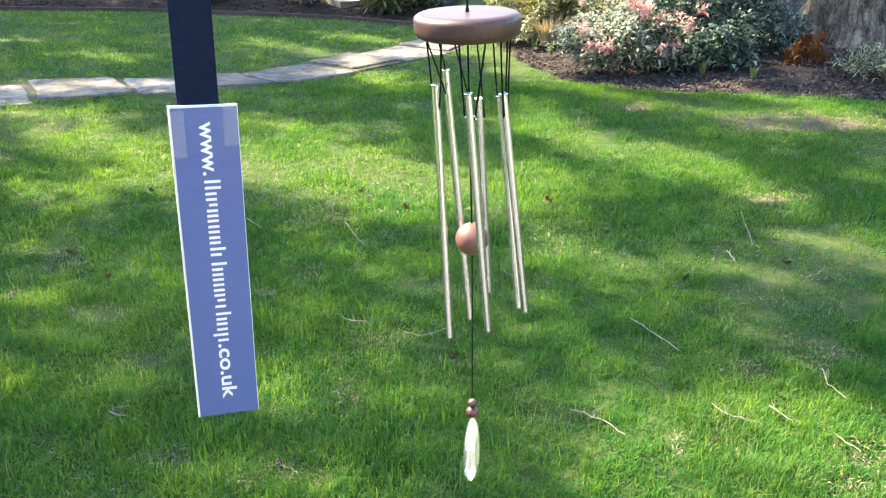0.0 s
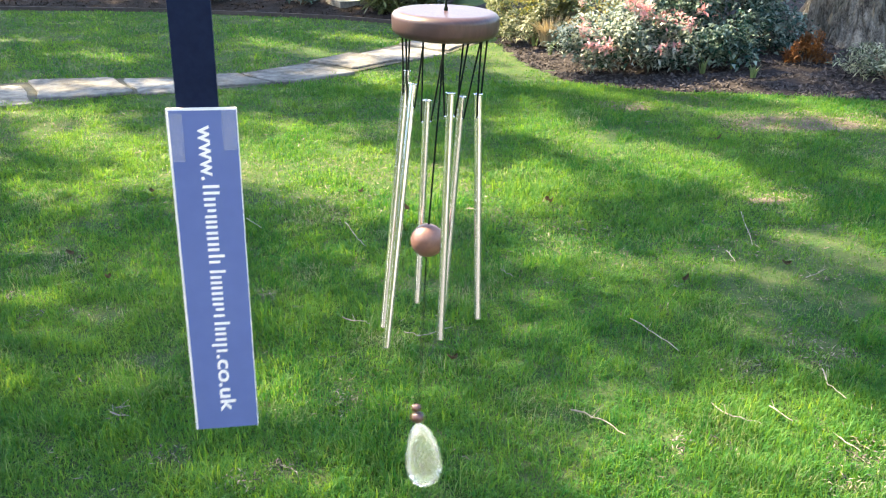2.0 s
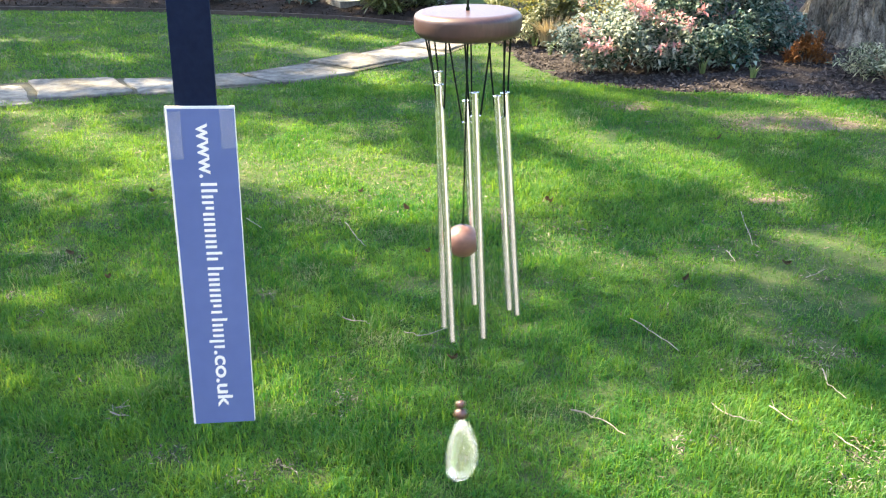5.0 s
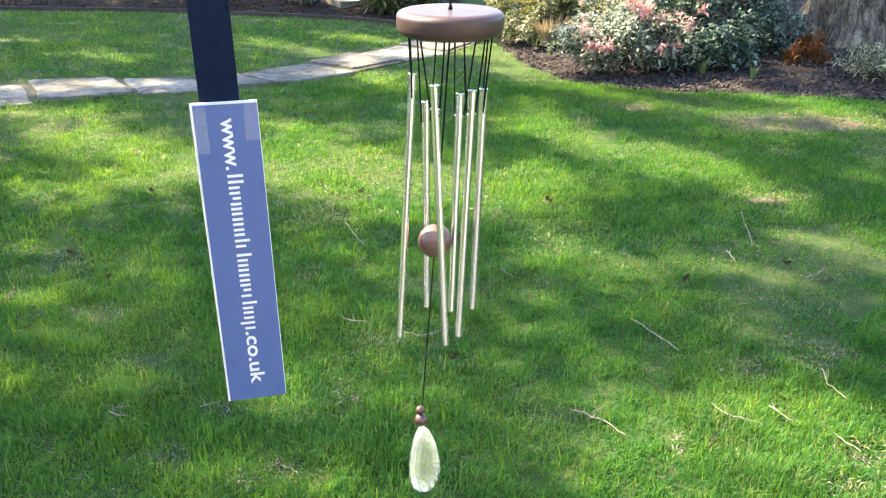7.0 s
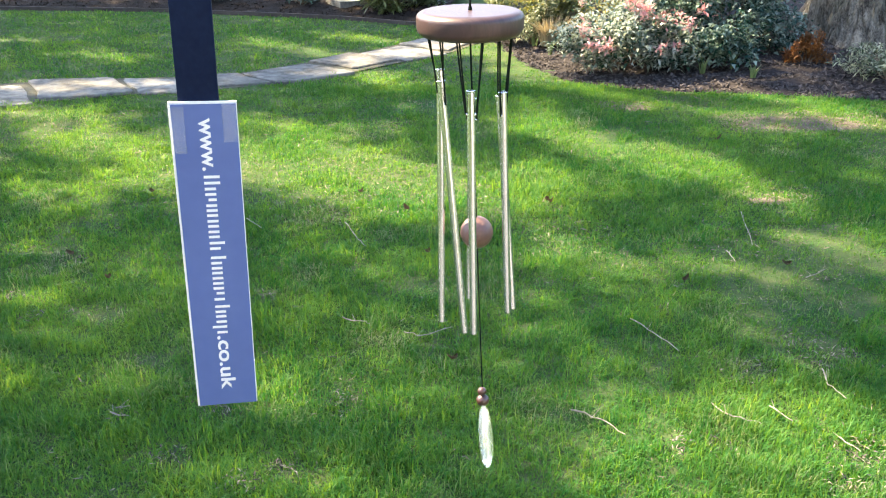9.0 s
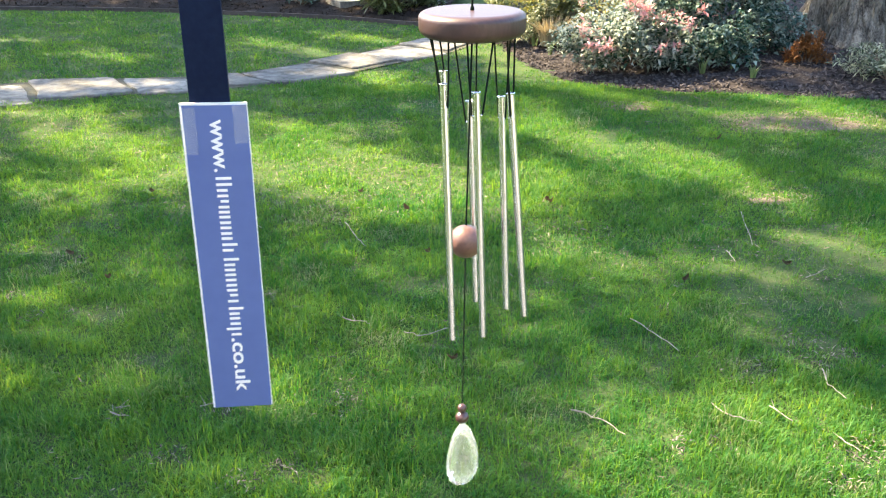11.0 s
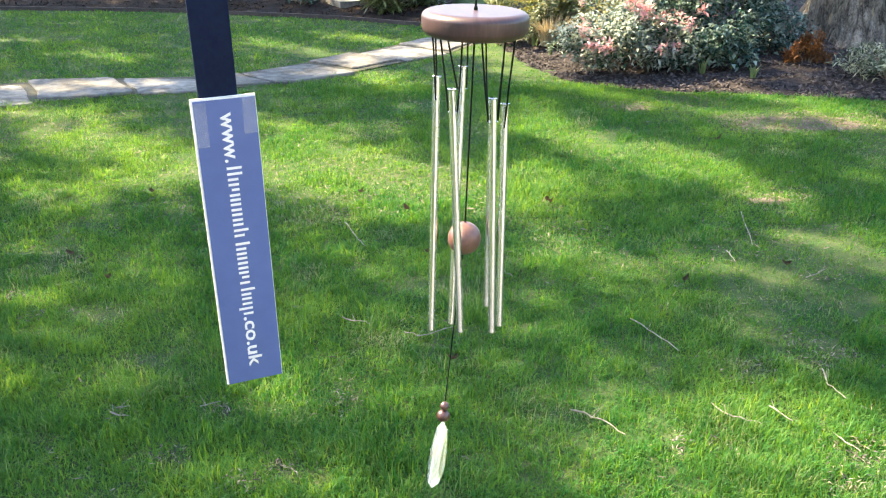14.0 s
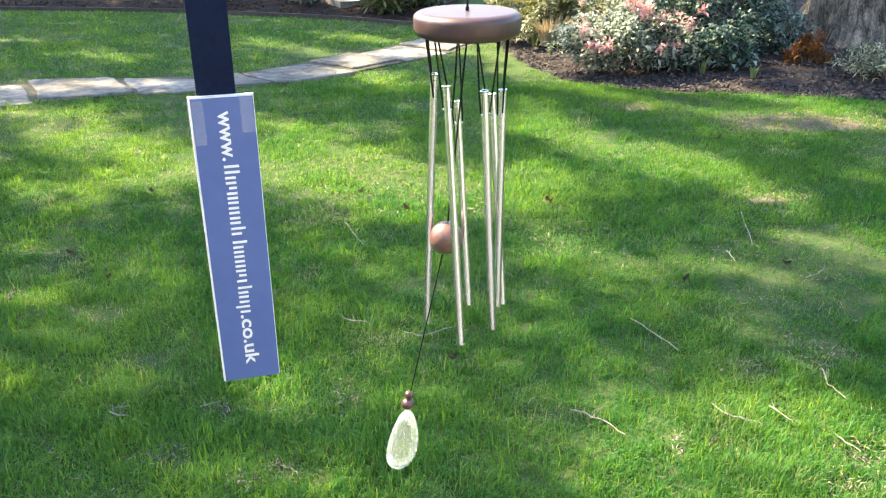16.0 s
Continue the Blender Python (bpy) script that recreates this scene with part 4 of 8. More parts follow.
def crystal_drop():
    """A flattened, facet-cut glass drop hung at the origin, with two wooden beads above it."""
    half = [(0.14, 0.0), (0.40, 0.07), (0.60, 0.17), (0.78, 0.30), (0.93, 0.46), (1.0, 0.62), (0.95, 0.77), (0.76, 0.89), (0.44, 0.97), (0.0, 1.0)]
    outline = [(w, z) for w, z in half] + [(-w, z) for w, z in half[-2::-1]]
    top, length, wide, thick = -0.0072, 0.0695, 0.0180, 0.0058
    bm = bmesh.new()

    def loop(scale, y, nudge):
        return [bm.verts.new((wide * w * scale, y, top - length * (0.56 + (z - 0.56) * (scale + nudge)))) for w, z in outline]

    rings = [loop(0.60, -thick, 0.04), loop(0.84, -thick * 0.72, 0.03), loop(1.0, -0.0009, 0), loop(1.0, 0.0009, 0), loop(0.84, thick * 0.72, 0.03), loop(0.60, thick, 0.04)]
    m = len(outline)
    for a, b in zip(rings, rings[1:]):
        for j in range(m):
            k = (j + 1) % m
            bm.faces.new((a[j], a[k], b[k], b[j])).material_index = 1
    bm.faces.new(rings[0])
    bm.faces.new(rings[-1][::-1])
    bmesh.ops.recalc_face_normals(bm, faces=bm.faces[:])
    c = part("crystal", bm, M_GLASS, wind_chime, "clear facet-cut glass teardrop")
    c.data.materials.append(M_BEVEL_GLINT)
    ball("bead", 0.0068, 0.0, c, "large dark red-brown wooden bead", M_BEAD)
    ball("bead", 0.0047, 0.0102, c, "small dark red-brown wooden bead", M_BEAD)
    return c


crystal = crystal_drop()

# ---- the hanging sign ----
SIGN_W, SIGN_H, SIGN_DROP, SIGN_SIDE = 0.0559, 0.297, 0.4422, -0.0527
hanging_sign = tagged(new("hanging_sign"), "long blue printed sign taped to a hanging navy slat", "sign")


def sign():
    x0, x1 = SIGN_SIDE - SIGN_W / 2, SIGN_SIDE + SIGN_W / 2
    top = -SIGN_DROP
    part("slat", box(x0 + 0.008, x1 - 0.0145, 0.0035, 0.0085, top - 0.16, 0.03, 0.0008), M_NAVY, hanging_sign, "dark navy painted slat")
    board = part("board", box(x0, x1, 0.0, 0.003, top - SIGN_H, top, 0.0007), M_BOARD, hanging_sign, "white card board with thin white edge")
    part("print", box(x0 + 0.0020, x1 - 0.0006, -0.0006, 0.0, top - SIGN_H + 0.0006, top - 0.0020), M_PRINT, board, "plain blue printed face")
    part("tape", box(x0 - 0.0006, x0 + 0.0125, -0.0011, -0.0008, top - 0.044, top - 0.004), M_TAPE, hanging_sign, "clear sticky tape strip")
    part("tape", box(x1 - 0.0125, x1 - 0.0008, -0.0011, -0.0008, top - 0.035, top - 0.002), M_TAPE, hanging_sign, "clear sticky tape strip")
    base = x0 + 0.43 * SIGN_W
    xh = 0.0094

    def word(body, s0, s1):
        cu = bpy.data.curves.new("lettering", "FONT")
        cu.body, cu.size, cu.extrude, cu.offset = body, 1.0, 0.004, 0.018
        ob = new("lettering", cu)
        bpy.context.view_layer.update()
        me = bpy.data.meshes.new_from_object(ob.evaluated_get(bpy.context.evaluated_depsgraph_get()))
        bpy.data.objects.remove(ob)
        pts = [v.co for v in me.vertices]
        a, b = min(q.x for q in pts), max(q.x for q in pts)
        k, kx = xh / 0.5, (s1 - s0) / (b - a)
        for v in me.vertices:
            u, w, t = v.co
            v.co = (base + w * k, -0.0009 - t * 0.05, top - s0 - (u - a) * kx)
        me.materials.append(M_LETTER)
        o = new("lettering", me)
        o.parent = board

    word("www.", 0.0139, 0.0600)
    word(".co.uk", 0.2215, 0.2793)
    # the shop's name between them stands as plain upright strokes: (advance, strokes as (start, foot, head))
    X, A, D = xh, xh * 1.42, -xh * 0.4
    shapes = ((0.36, ((0.13, 0, A),)), (0.58, ((0.08, 0, A), (0.38, 0, X))), (0.58, ((0.08, 0, X), (0.36, X * 0.25, X))), (0.82, ((0.08, 0, X), (0.34, 0, X), (0.6, 0, X))),
              (0.27, ((0.08, 0, X),)), (0.58, ((0.08, 0, X), (0.38, 0, X))), (0.62, ((0.07, 0, X), (0.40, 0, A))), (0.50, ((0.08, 0, X),)), (0.58, ((0.08, 0, A), (0.38, 0, X))),
              (0.27, ((0.08, 0, X),)), (0.86, ((0.08, 0, X), (0.37, 0, X), (0.66, 0, X))), (0.58, ((0.08, 0, X), (0.36, X * 0.25, X))), (0.46, ((0.12, 0, X),)),
              (0.58, ((0.08, 0, A), (0.38, 0, X))), (0.60, ((0.07, 0, X), (0.38, 0, X))), (0.60, ((0.08, D, X), (0.40, 0, X))))
    total = sum(q[0] for q in shapes)
    k, s = (0.2200 - 0.0622) / total, 0.0622
    for adv, strokes in shapes:
        for st, lo, hi in strokes:
            a = s + st * k
            part("stroke", box(base + lo, base + hi, -0.0009, -0.0007, top - a - 0.14 * k, top - a), M_LETTER, board)
        s += adv * k


sign()


def motions():
    walk(wind_chime, [
        (0, pose(0.0215, 0.7700, 1.3910, 0.7, -1.4, -25.7)), (0.2, pose(0.0180, 0.7700, 1.3924, 0.3, -0.8, -20.9)), (0.3, pose(0.0279, 0.7700, 1.3924, 0.2, -0.6, -18.5)),
        (0.5, pose(0.0215, 0.7700, 1.3910, 0.0, -0.0, -13.6)), (0.7, pose(0.0239, 0.7700, 1.3924, -0.4, 1.6, -14.3)), (0.8, pose(0.0140, 0.7700, 1.3924, -0.6, 2.3, -14.7)),
        (1, pose(0.0235, 0.7700, 1.3920, -1.1, 3.9, -15.4)), (1.2, pose(0.0259, 0.7700, 1.3924, -0.0, 0.2, -11.1)), (1.3, pose(0.0319, 0.7700, 1.3924, 0.3, -1.7, -8.9)),
        (1.5, pose(0.0384, 0.7700, 1.3924, 0.4, -5.5, -4.6)), (1.7, pose(0.0140, 0.7700, 1.3924, 0.4, -2.5, -9.2)), (1.8, pose(0.0100, 0.7700, 1.3924, 0.2, -1.0, -11.4)),
        (2, pose(0.0025, 0.7700, 1.3920, -0.6, 1.9, -16.0)), (2.2, pose(0.0239, 0.7700, 1.3924, 0.1, -0.2, -16.0)), (2.3, pose(0.0299, 0.7700, 1.3924, 0.4, -1.3, -15.9)),
        (2.5, pose(0.0339, 0.7700, 1.3920, 1.0, -3.4, -15.9)), (2.7, pose(0.0359, 0.7700, 1.3924, 0.7, -1.8, -21.0)), (2.8, pose(0.0219, 0.7700, 1.3924, 0.4, -1.0, -23.5)),
        (3, pose(0.0235, 0.7700, 1.3910, -0.2, 0.4, -28.7)), (3.2, pose(0.0120, 0.7700, 1.3924, -0.3, 0.6, -29.8)), (3.3, pose(0.0100, 0.7700, 1.3924, -0.4, 0.7, -30.4)),
        (3.5, pose(0.0180, 0.7700, 1.3929, -0.5, 0.9, -31.5)), (3.7, pose(0.0219, 0.7700, 1.3924, 0.0, -0.0, -28.6)), (3.8, pose(0.0319, 0.7700, 1.3924, 0.2, -0.4, -27.1)),
        (4, pose(0.0374, 0.7700, 1.3920, 0.6, -1.4, -24.1)), (4.2, pose(0.0242, 0.7700, 1.3924, 0.6, -1.3, -23.0)), (4.5, pose(0.0140, 0.7700, 1.3929, -0.3, 0.7, -21.2)),
        (4.8, pose(0.0236, 0.7700, 1.3925, 0.1, -0.2, -19.5)), (5.1, pose(0.0214, 0.7700, 1.3921, 0.3, -0.8, -17.7)), (5.4, pose(0.0261, 0.7700, 1.3927, 0.3, -1.2, -16.0)),
        (5.7, pose(0.0240, 0.7700, 1.3926, 0.1, -0.3, -14.2)), (6, pose(0.0090, 0.7700, 1.3925, -0.0, 0.0, -12.5)), (6.3, pose(0.0282, 0.7700, 1.3924, 0.2, -1.0, -10.7)),
        (6.5, pose(0.0349, 0.7700, 1.3920, 0.2, -1.0, -9.6)), (6.7, pose(0.0282, 0.7700, 1.3924, 0.0, -0.4, -3.7)), (6.8, pose(0.0181, 0.7700, 1.3924, 0.0, -0.1, -0.7)),
        (7, pose(0.0065, 0.7700, 1.3929, 0.0, 0.5, 5.2)), (7.2, pose(0.0141, 0.7700, 1.3924, -0.2, -1.3, 8.3)), (7.3, pose(0.0181, 0.7700, 1.3924, -0.4, -2.2, 9.9)),
        (7.5, pose(0.0309, 0.7700, 1.3944, -0.9, -3.9, 13.0)), (7.7, pose(0.0403, 0.7700, 1.3924, -0.3, -2.0, 7.5)), (7.8, pose(0.0302, 0.7700, 1.3924, -0.1, -1.0, 4.7)),
        (8, pose(0.0215, 0.7700, 1.3920, -0.0, 1.0, -0.8)), (8.2, pose(0.0101, 0.7700, 1.3924, -0.0, 0.6, -3.4)), (8.3, pose(0.0141, 0.7700, 1.3924, -0.0, 0.4, -4.7)),
        (8.5, pose(0.0125, 0.7700, 1.3929, 0.0, -0.0, -7.2)), (8.7, pose(0.0202, 0.7700, 1.3924, 0.1, -0.4, -17.1)), (8.8, pose(0.0181, 0.7700, 1.3924, 0.2, -0.6, -22.0)),
        (9, pose(0.0239, 0.7700, 1.3924, 0.5, -0.8, -31.9)), (9.2, pose(0.0181, 0.7700, 1.3924, 0.4, -0.7, -30.9)), (9.5, pose(0.0120, 0.7700, 1.3927, -0.1, 0.1, -29.3)),
        (9.8, pose(0.0217, 0.7700, 1.3925, 0.2, -0.5, -27.7)), (10.1, pose(0.0246, 0.7700, 1.3923, 0.2, -0.3, -26.1)), (10.4, pose(0.0177, 0.7700, 1.3927, -0.1, 0.2, -24.4)),
        (10.7, pose(0.0167, 0.7700, 1.3926, -0.0, 0.0, -22.8)), (11, pose(0.0259, 0.7700, 1.3923, 0.2, -0.5, -21.2)), (11.3, pose(0.0181, 0.7700, 1.3924, -0.3, 0.8, -19.6)),
        (11.5, pose(0.0145, 0.7700, 1.3934, -0.3, 0.9, -18.6)), (11.7, pose(0.0101, 0.7700, 1.3924, -0.1, 0.4, -16.8)), (11.8, pose(0.0161, 0.7700, 1.3924, -0.0, 0.1, -16.0)),
        (12, pose(0.0234, 0.7700, 1.3924, 0.1, -0.5, -14.2)), (12.2, pose(0.0323, 0.7700, 1.3924, 0.3, -0.6, -25.4)), (12.3, pose(0.0323, 0.7700, 1.3924, 0.4, -0.7, -31.0)),
        (12.5, pose(0.0259, 0.7700, 1.3929, 0.7, -0.7, -42.2)), (12.7, pose(0.0262, 0.7700, 1.3924, 0.0, -0.0, -49.3)), (12.8, pose(0.0161, 0.7700, 1.3924, -0.4, 0.3, -52.8)),
        (13, pose(0.0190, 0.7700, 1.3924, -1.3, 0.8, -59.9)), (13.2, pose(0.0141, 0.7700, 1.3924, -0.4, 0.2, -62.5)), (13.3, pose(0.0161, 0.7700, 1.3924, 0.0, -0.0, -63.7)),
        (13.5, pose(0.0349, 0.7700, 1.3944, 0.9, -0.4, -66.3)), (13.7, pose(0.0282, 0.7700, 1.3924, 0.0, -0.0, -65.9)), (13.8, pose(0.0302, 0.7700, 1.3924, -0.5, 0.2, -65.7)),
        (14, pose(0.0289, 0.7700, 1.3924, -1.4, 0.6, -65.3)), (14.2, pose(0.0242, 0.7700, 1.3924, -0.4, 0.2, -60.7)), (14.3, pose(0.0222, 0.7700, 1.3924, 0.0, -0.0, -58.3)),
        (14.5, pose(0.0204, 0.7700, 1.3929, 0.8, -0.6, -53.7)), (14.7, pose(0.0121, 0.7700, 1.3924, 0.4, -0.4, -47.3)), (14.8, pose(0.0161, 0.7700, 1.3924, 0.3, -0.3, -44.1)),
        (15, pose(0.0349, 0.7700, 1.3929, 0.0, -0.0, -37.7)), (15.2, pose(0.0363, 0.7700, 1.3924, -0.1, 0.2, -27.1)), (15.3, pose(0.0363, 0.7700, 1.3924, -0.1, 0.3, -21.7)),
        (15.5, pose(0.0239, 0.7700, 1.3924, -0.1, 0.5, -11.1)), (15.7, pose(0.0181, 0.7700, 1.3924, -0.0, 0.1, -7.2)), (15.8, pose(0.0161, 0.7700, 1.3924, 0.0, -0.1, -5.3)),
        (16, pose(0.0215, 0.7700, 1.3920, 0.0, -0.5, -1.4)),
    ])
    walk(tube_cords[0], [
        (0, pose(-0.0365, 0.0000, -0.0220, 12.5, 7.7, -88.3)), (0.5, pose(-0.0365, 0.0000, -0.0220, 9.8, -0.7, -90.1)), (1, pose(-0.0365, 0.0000, -0.0220, 1.9, -1.3, -90.0)),
        (1.5, pose(-0.0365, 0.0000, -0.0220, 7.4, 0.3, -90.0)), (2, pose(-0.0365, 0.0000, -0.0220, 0.2, -1.8, -90.0)), (2.5, pose(-0.0365, 0.0000, -0.0220, 8.4, 1.8, -89.7)),
        (3, pose(-0.0365, 0.0000, -0.0220, 3.1, -0.3, -90.0)), (3.5, pose(-0.0365, 0.0000, -0.0220, 6.4, -0.2, -90.0)), (4, pose(-0.0365, 0.0000, -0.0220, 13.2, 2.8, -89.3)),
        (4.5, pose(-0.0365, 0.0000, -0.0220, 5.8, 1.5, -89.8)), (4.8, pose(-0.0365, 0.0000, -0.0220, 5.1, -0.2, -90.0)), (5.1, pose(-0.0365, 0.0000, -0.0220, 9.7, 0.0, -90.0)),
        (5.4, pose(-0.0365, 0.0000, -0.0220, 3.3, 1.0, -89.9)), (5.7, pose(-0.0365, 0.0000, -0.0220, 7.8, 1.0, -89.9)), (6, pose(-0.0365, 0.0000, -0.0220, 6.7, -3.4, -90.4)),
        (6.5, pose(-0.0365, 0.0000, -0.0220, 4.0, 3.1, -89.8)), (7, pose(-0.0365, 0.0000, -0.0220, 1.5, -2.9, -90.1)), (7.5, pose(-0.0365, 0.0000, -0.0220, 4.4, -1.0, -90.1)),
        (8, pose(-0.0365, 0.0000, -0.0220, 5.3, -0.9, -90.1)), (8.5, pose(-0.0365, 0.0000, -0.0220, 9.0, -0.4, -90.1)), (9, pose(-0.0365, 0.0000, -0.0220, 2.4, 2.6, -89.9)),
        (9.5, pose(-0.0365, 0.0000, -0.0220, 9.5, 0.9, -89.9)), (9.8, pose(-0.0365, 0.0000, -0.0220, 3.7, -0.0, -90.0)), (10.1, pose(-0.0365, 0.0000, -0.0220, 6.7, 2.1, -89.8)),
        (10.4, pose(-0.0365, 0.0000, -0.0220, 8.5, -1.3, -90.2)), (10.7, pose(-0.0365, 0.0000, -0.0220, 5.3, -0.0, -90.0)), (11, pose(-0.0365, 0.0000, -0.0220, 9.8, -0.6, -90.1)),
        (11.5, pose(-0.0365, 0.0000, -0.0220, 6.7, -4.1, -90.5)), (12, pose(-0.0365, 0.0000, -0.0220, 12.2, -0.7, -90.1)), (12.5, pose(-0.0365, 0.0000, -0.0220, 3.7, 1.1, -89.9)),
        (13, pose(-0.0365, 0.0000, -0.0220, 10.3, 1.5, -89.7)), (13.5, pose(-0.0365, 0.0000, -0.0220, 3.9, 6.6, -89.6)), (14, pose(-0.0365, 0.0000, -0.0220, 7.7, 3.8, -89.5)),
        (14.5, pose(-0.0365, 0.0000, -0.0220, 5.9, 1.7, -89.8)), (15, pose(-0.0365, 0.0000, -0.0220, 5.2, 2.5, -89.8)), (15.5, pose(-0.0365, 0.0000, -0.0220, 12.0, -2.7, -90.6)),
        (16, pose(-0.0365, 0.0000, -0.0220, 5.7, 1.4, -89.9)),
    ])
    walk(tubes[0], [
        (0, pose(-0.0248, 0.0075, -0.0753, 5.5, -1.7, -90.2)), (0.5, pose(-0.0272, -0.0006, -0.0763, 2.3, -6.4, -90.3)), (1, pose(-0.0347, -0.0013, -0.0770, -3.5, -10.0, -89.4)),
        (1.5, pose(-0.0295, 0.0003, -0.0766, -0.9, -3.7, -89.9)), (2, pose(-0.0363, -0.0017, -0.0770, -2.0, -7.8, -89.7)), (2.5, pose(-0.0285, 0.0017, -0.0765, 2.1, -1.2, -90.0)),
        (3, pose(-0.0336, -0.0003, -0.0770, 0.9, -6.2, -90.1)), (3.5, pose(-0.0304, -0.0002, -0.0767, 4.7, -4.8, -90.4)), (4, pose(-0.0240, 0.0027, -0.0756, 2.2, -4.1, -90.2)),
        (4.5, pose(-0.0310, 0.0015, -0.0768, 1.8, -5.5, -90.2)), (4.8, pose(-0.0316, -0.0002, -0.0769, -0.2, -6.8, -90.0)), (5.1, pose(-0.0272, 0.0000, -0.0763, 3.4, -5.0, -90.3)),
        (5.4, pose(-0.0333, 0.0010, -0.0770, -0.2, -5.7, -90.0)), (5.7, pose(-0.0291, 0.0009, -0.0766, 3.7, -4.5, -90.3)), (6, pose(-0.0301, -0.0033, -0.0766, 1.6, -8.4, -90.2)),
        (6.5, pose(-0.0327, 0.0030, -0.0769, 0.6, -5.4, -90.1)), (7, pose(-0.0351, -0.0028, -0.0770, -3.7, -7.8, -89.5)), (7.5, pose(-0.0323, -0.0010, -0.0769, 0.4, -4.6, -90.0)),
        (8, pose(-0.0315, -0.0009, -0.0768, -0.4, -6.5, -90.0)), (8.5, pose(-0.0279, -0.0004, -0.0764, 4.1, -4.7, -90.3)), (9, pose(-0.0342, 0.0025, -0.0770, 2.5, -5.1, -90.2)),
        (9.5, pose(-0.0275, 0.0009, -0.0763, 3.7, -5.2, -90.3)), (9.8, pose(-0.0330, -0.0000, -0.0770, 1.7, -6.6, -90.2)), (10.1, pose(-0.0301, 0.0020, -0.0767, 3.8, -4.6, -90.3)),
        (10.4, pose(-0.0284, -0.0013, -0.0765, 3.6, -8.2, -90.5)), (10.7, pose(-0.0315, -0.0000, -0.0768, 1.5, -5.9, -90.2)), (11, pose(-0.0272, -0.0006, -0.0763, 4.0, -6.0, -90.4)),
        (11.5, pose(-0.0302, -0.0039, -0.0766, 2.5, -12.4, -90.5)), (12, pose(-0.0249, -0.0007, -0.0758, 6.6, -3.3, -90.4)), (12.5, pose(-0.0330, 0.0011, -0.0770, 0.8, -2.8, -90.0)),
        (13, pose(-0.0267, 0.0014, -0.0762, 12.3, -8.8, -91.9)), (13.5, pose(-0.0328, 0.0063, -0.0766, 5.4, -3.6, -90.3)), (14, pose(-0.0292, 0.0037, -0.0765, 9.4, -5.3, -90.9)),
        (14.5, pose(-0.0308, 0.0016, -0.0768, 3.5, -2.9, -90.2)), (15, pose(-0.0316, 0.0024, -0.0768, 4.1, -3.8, -90.3)), (15.5, pose(-0.0251, -0.0026, -0.0758, 3.9, -8.4, -90.6)),
        (16, pose(-0.0310, 0.0013, -0.0768, -2.3, -1.5, -89.9)),
    ])
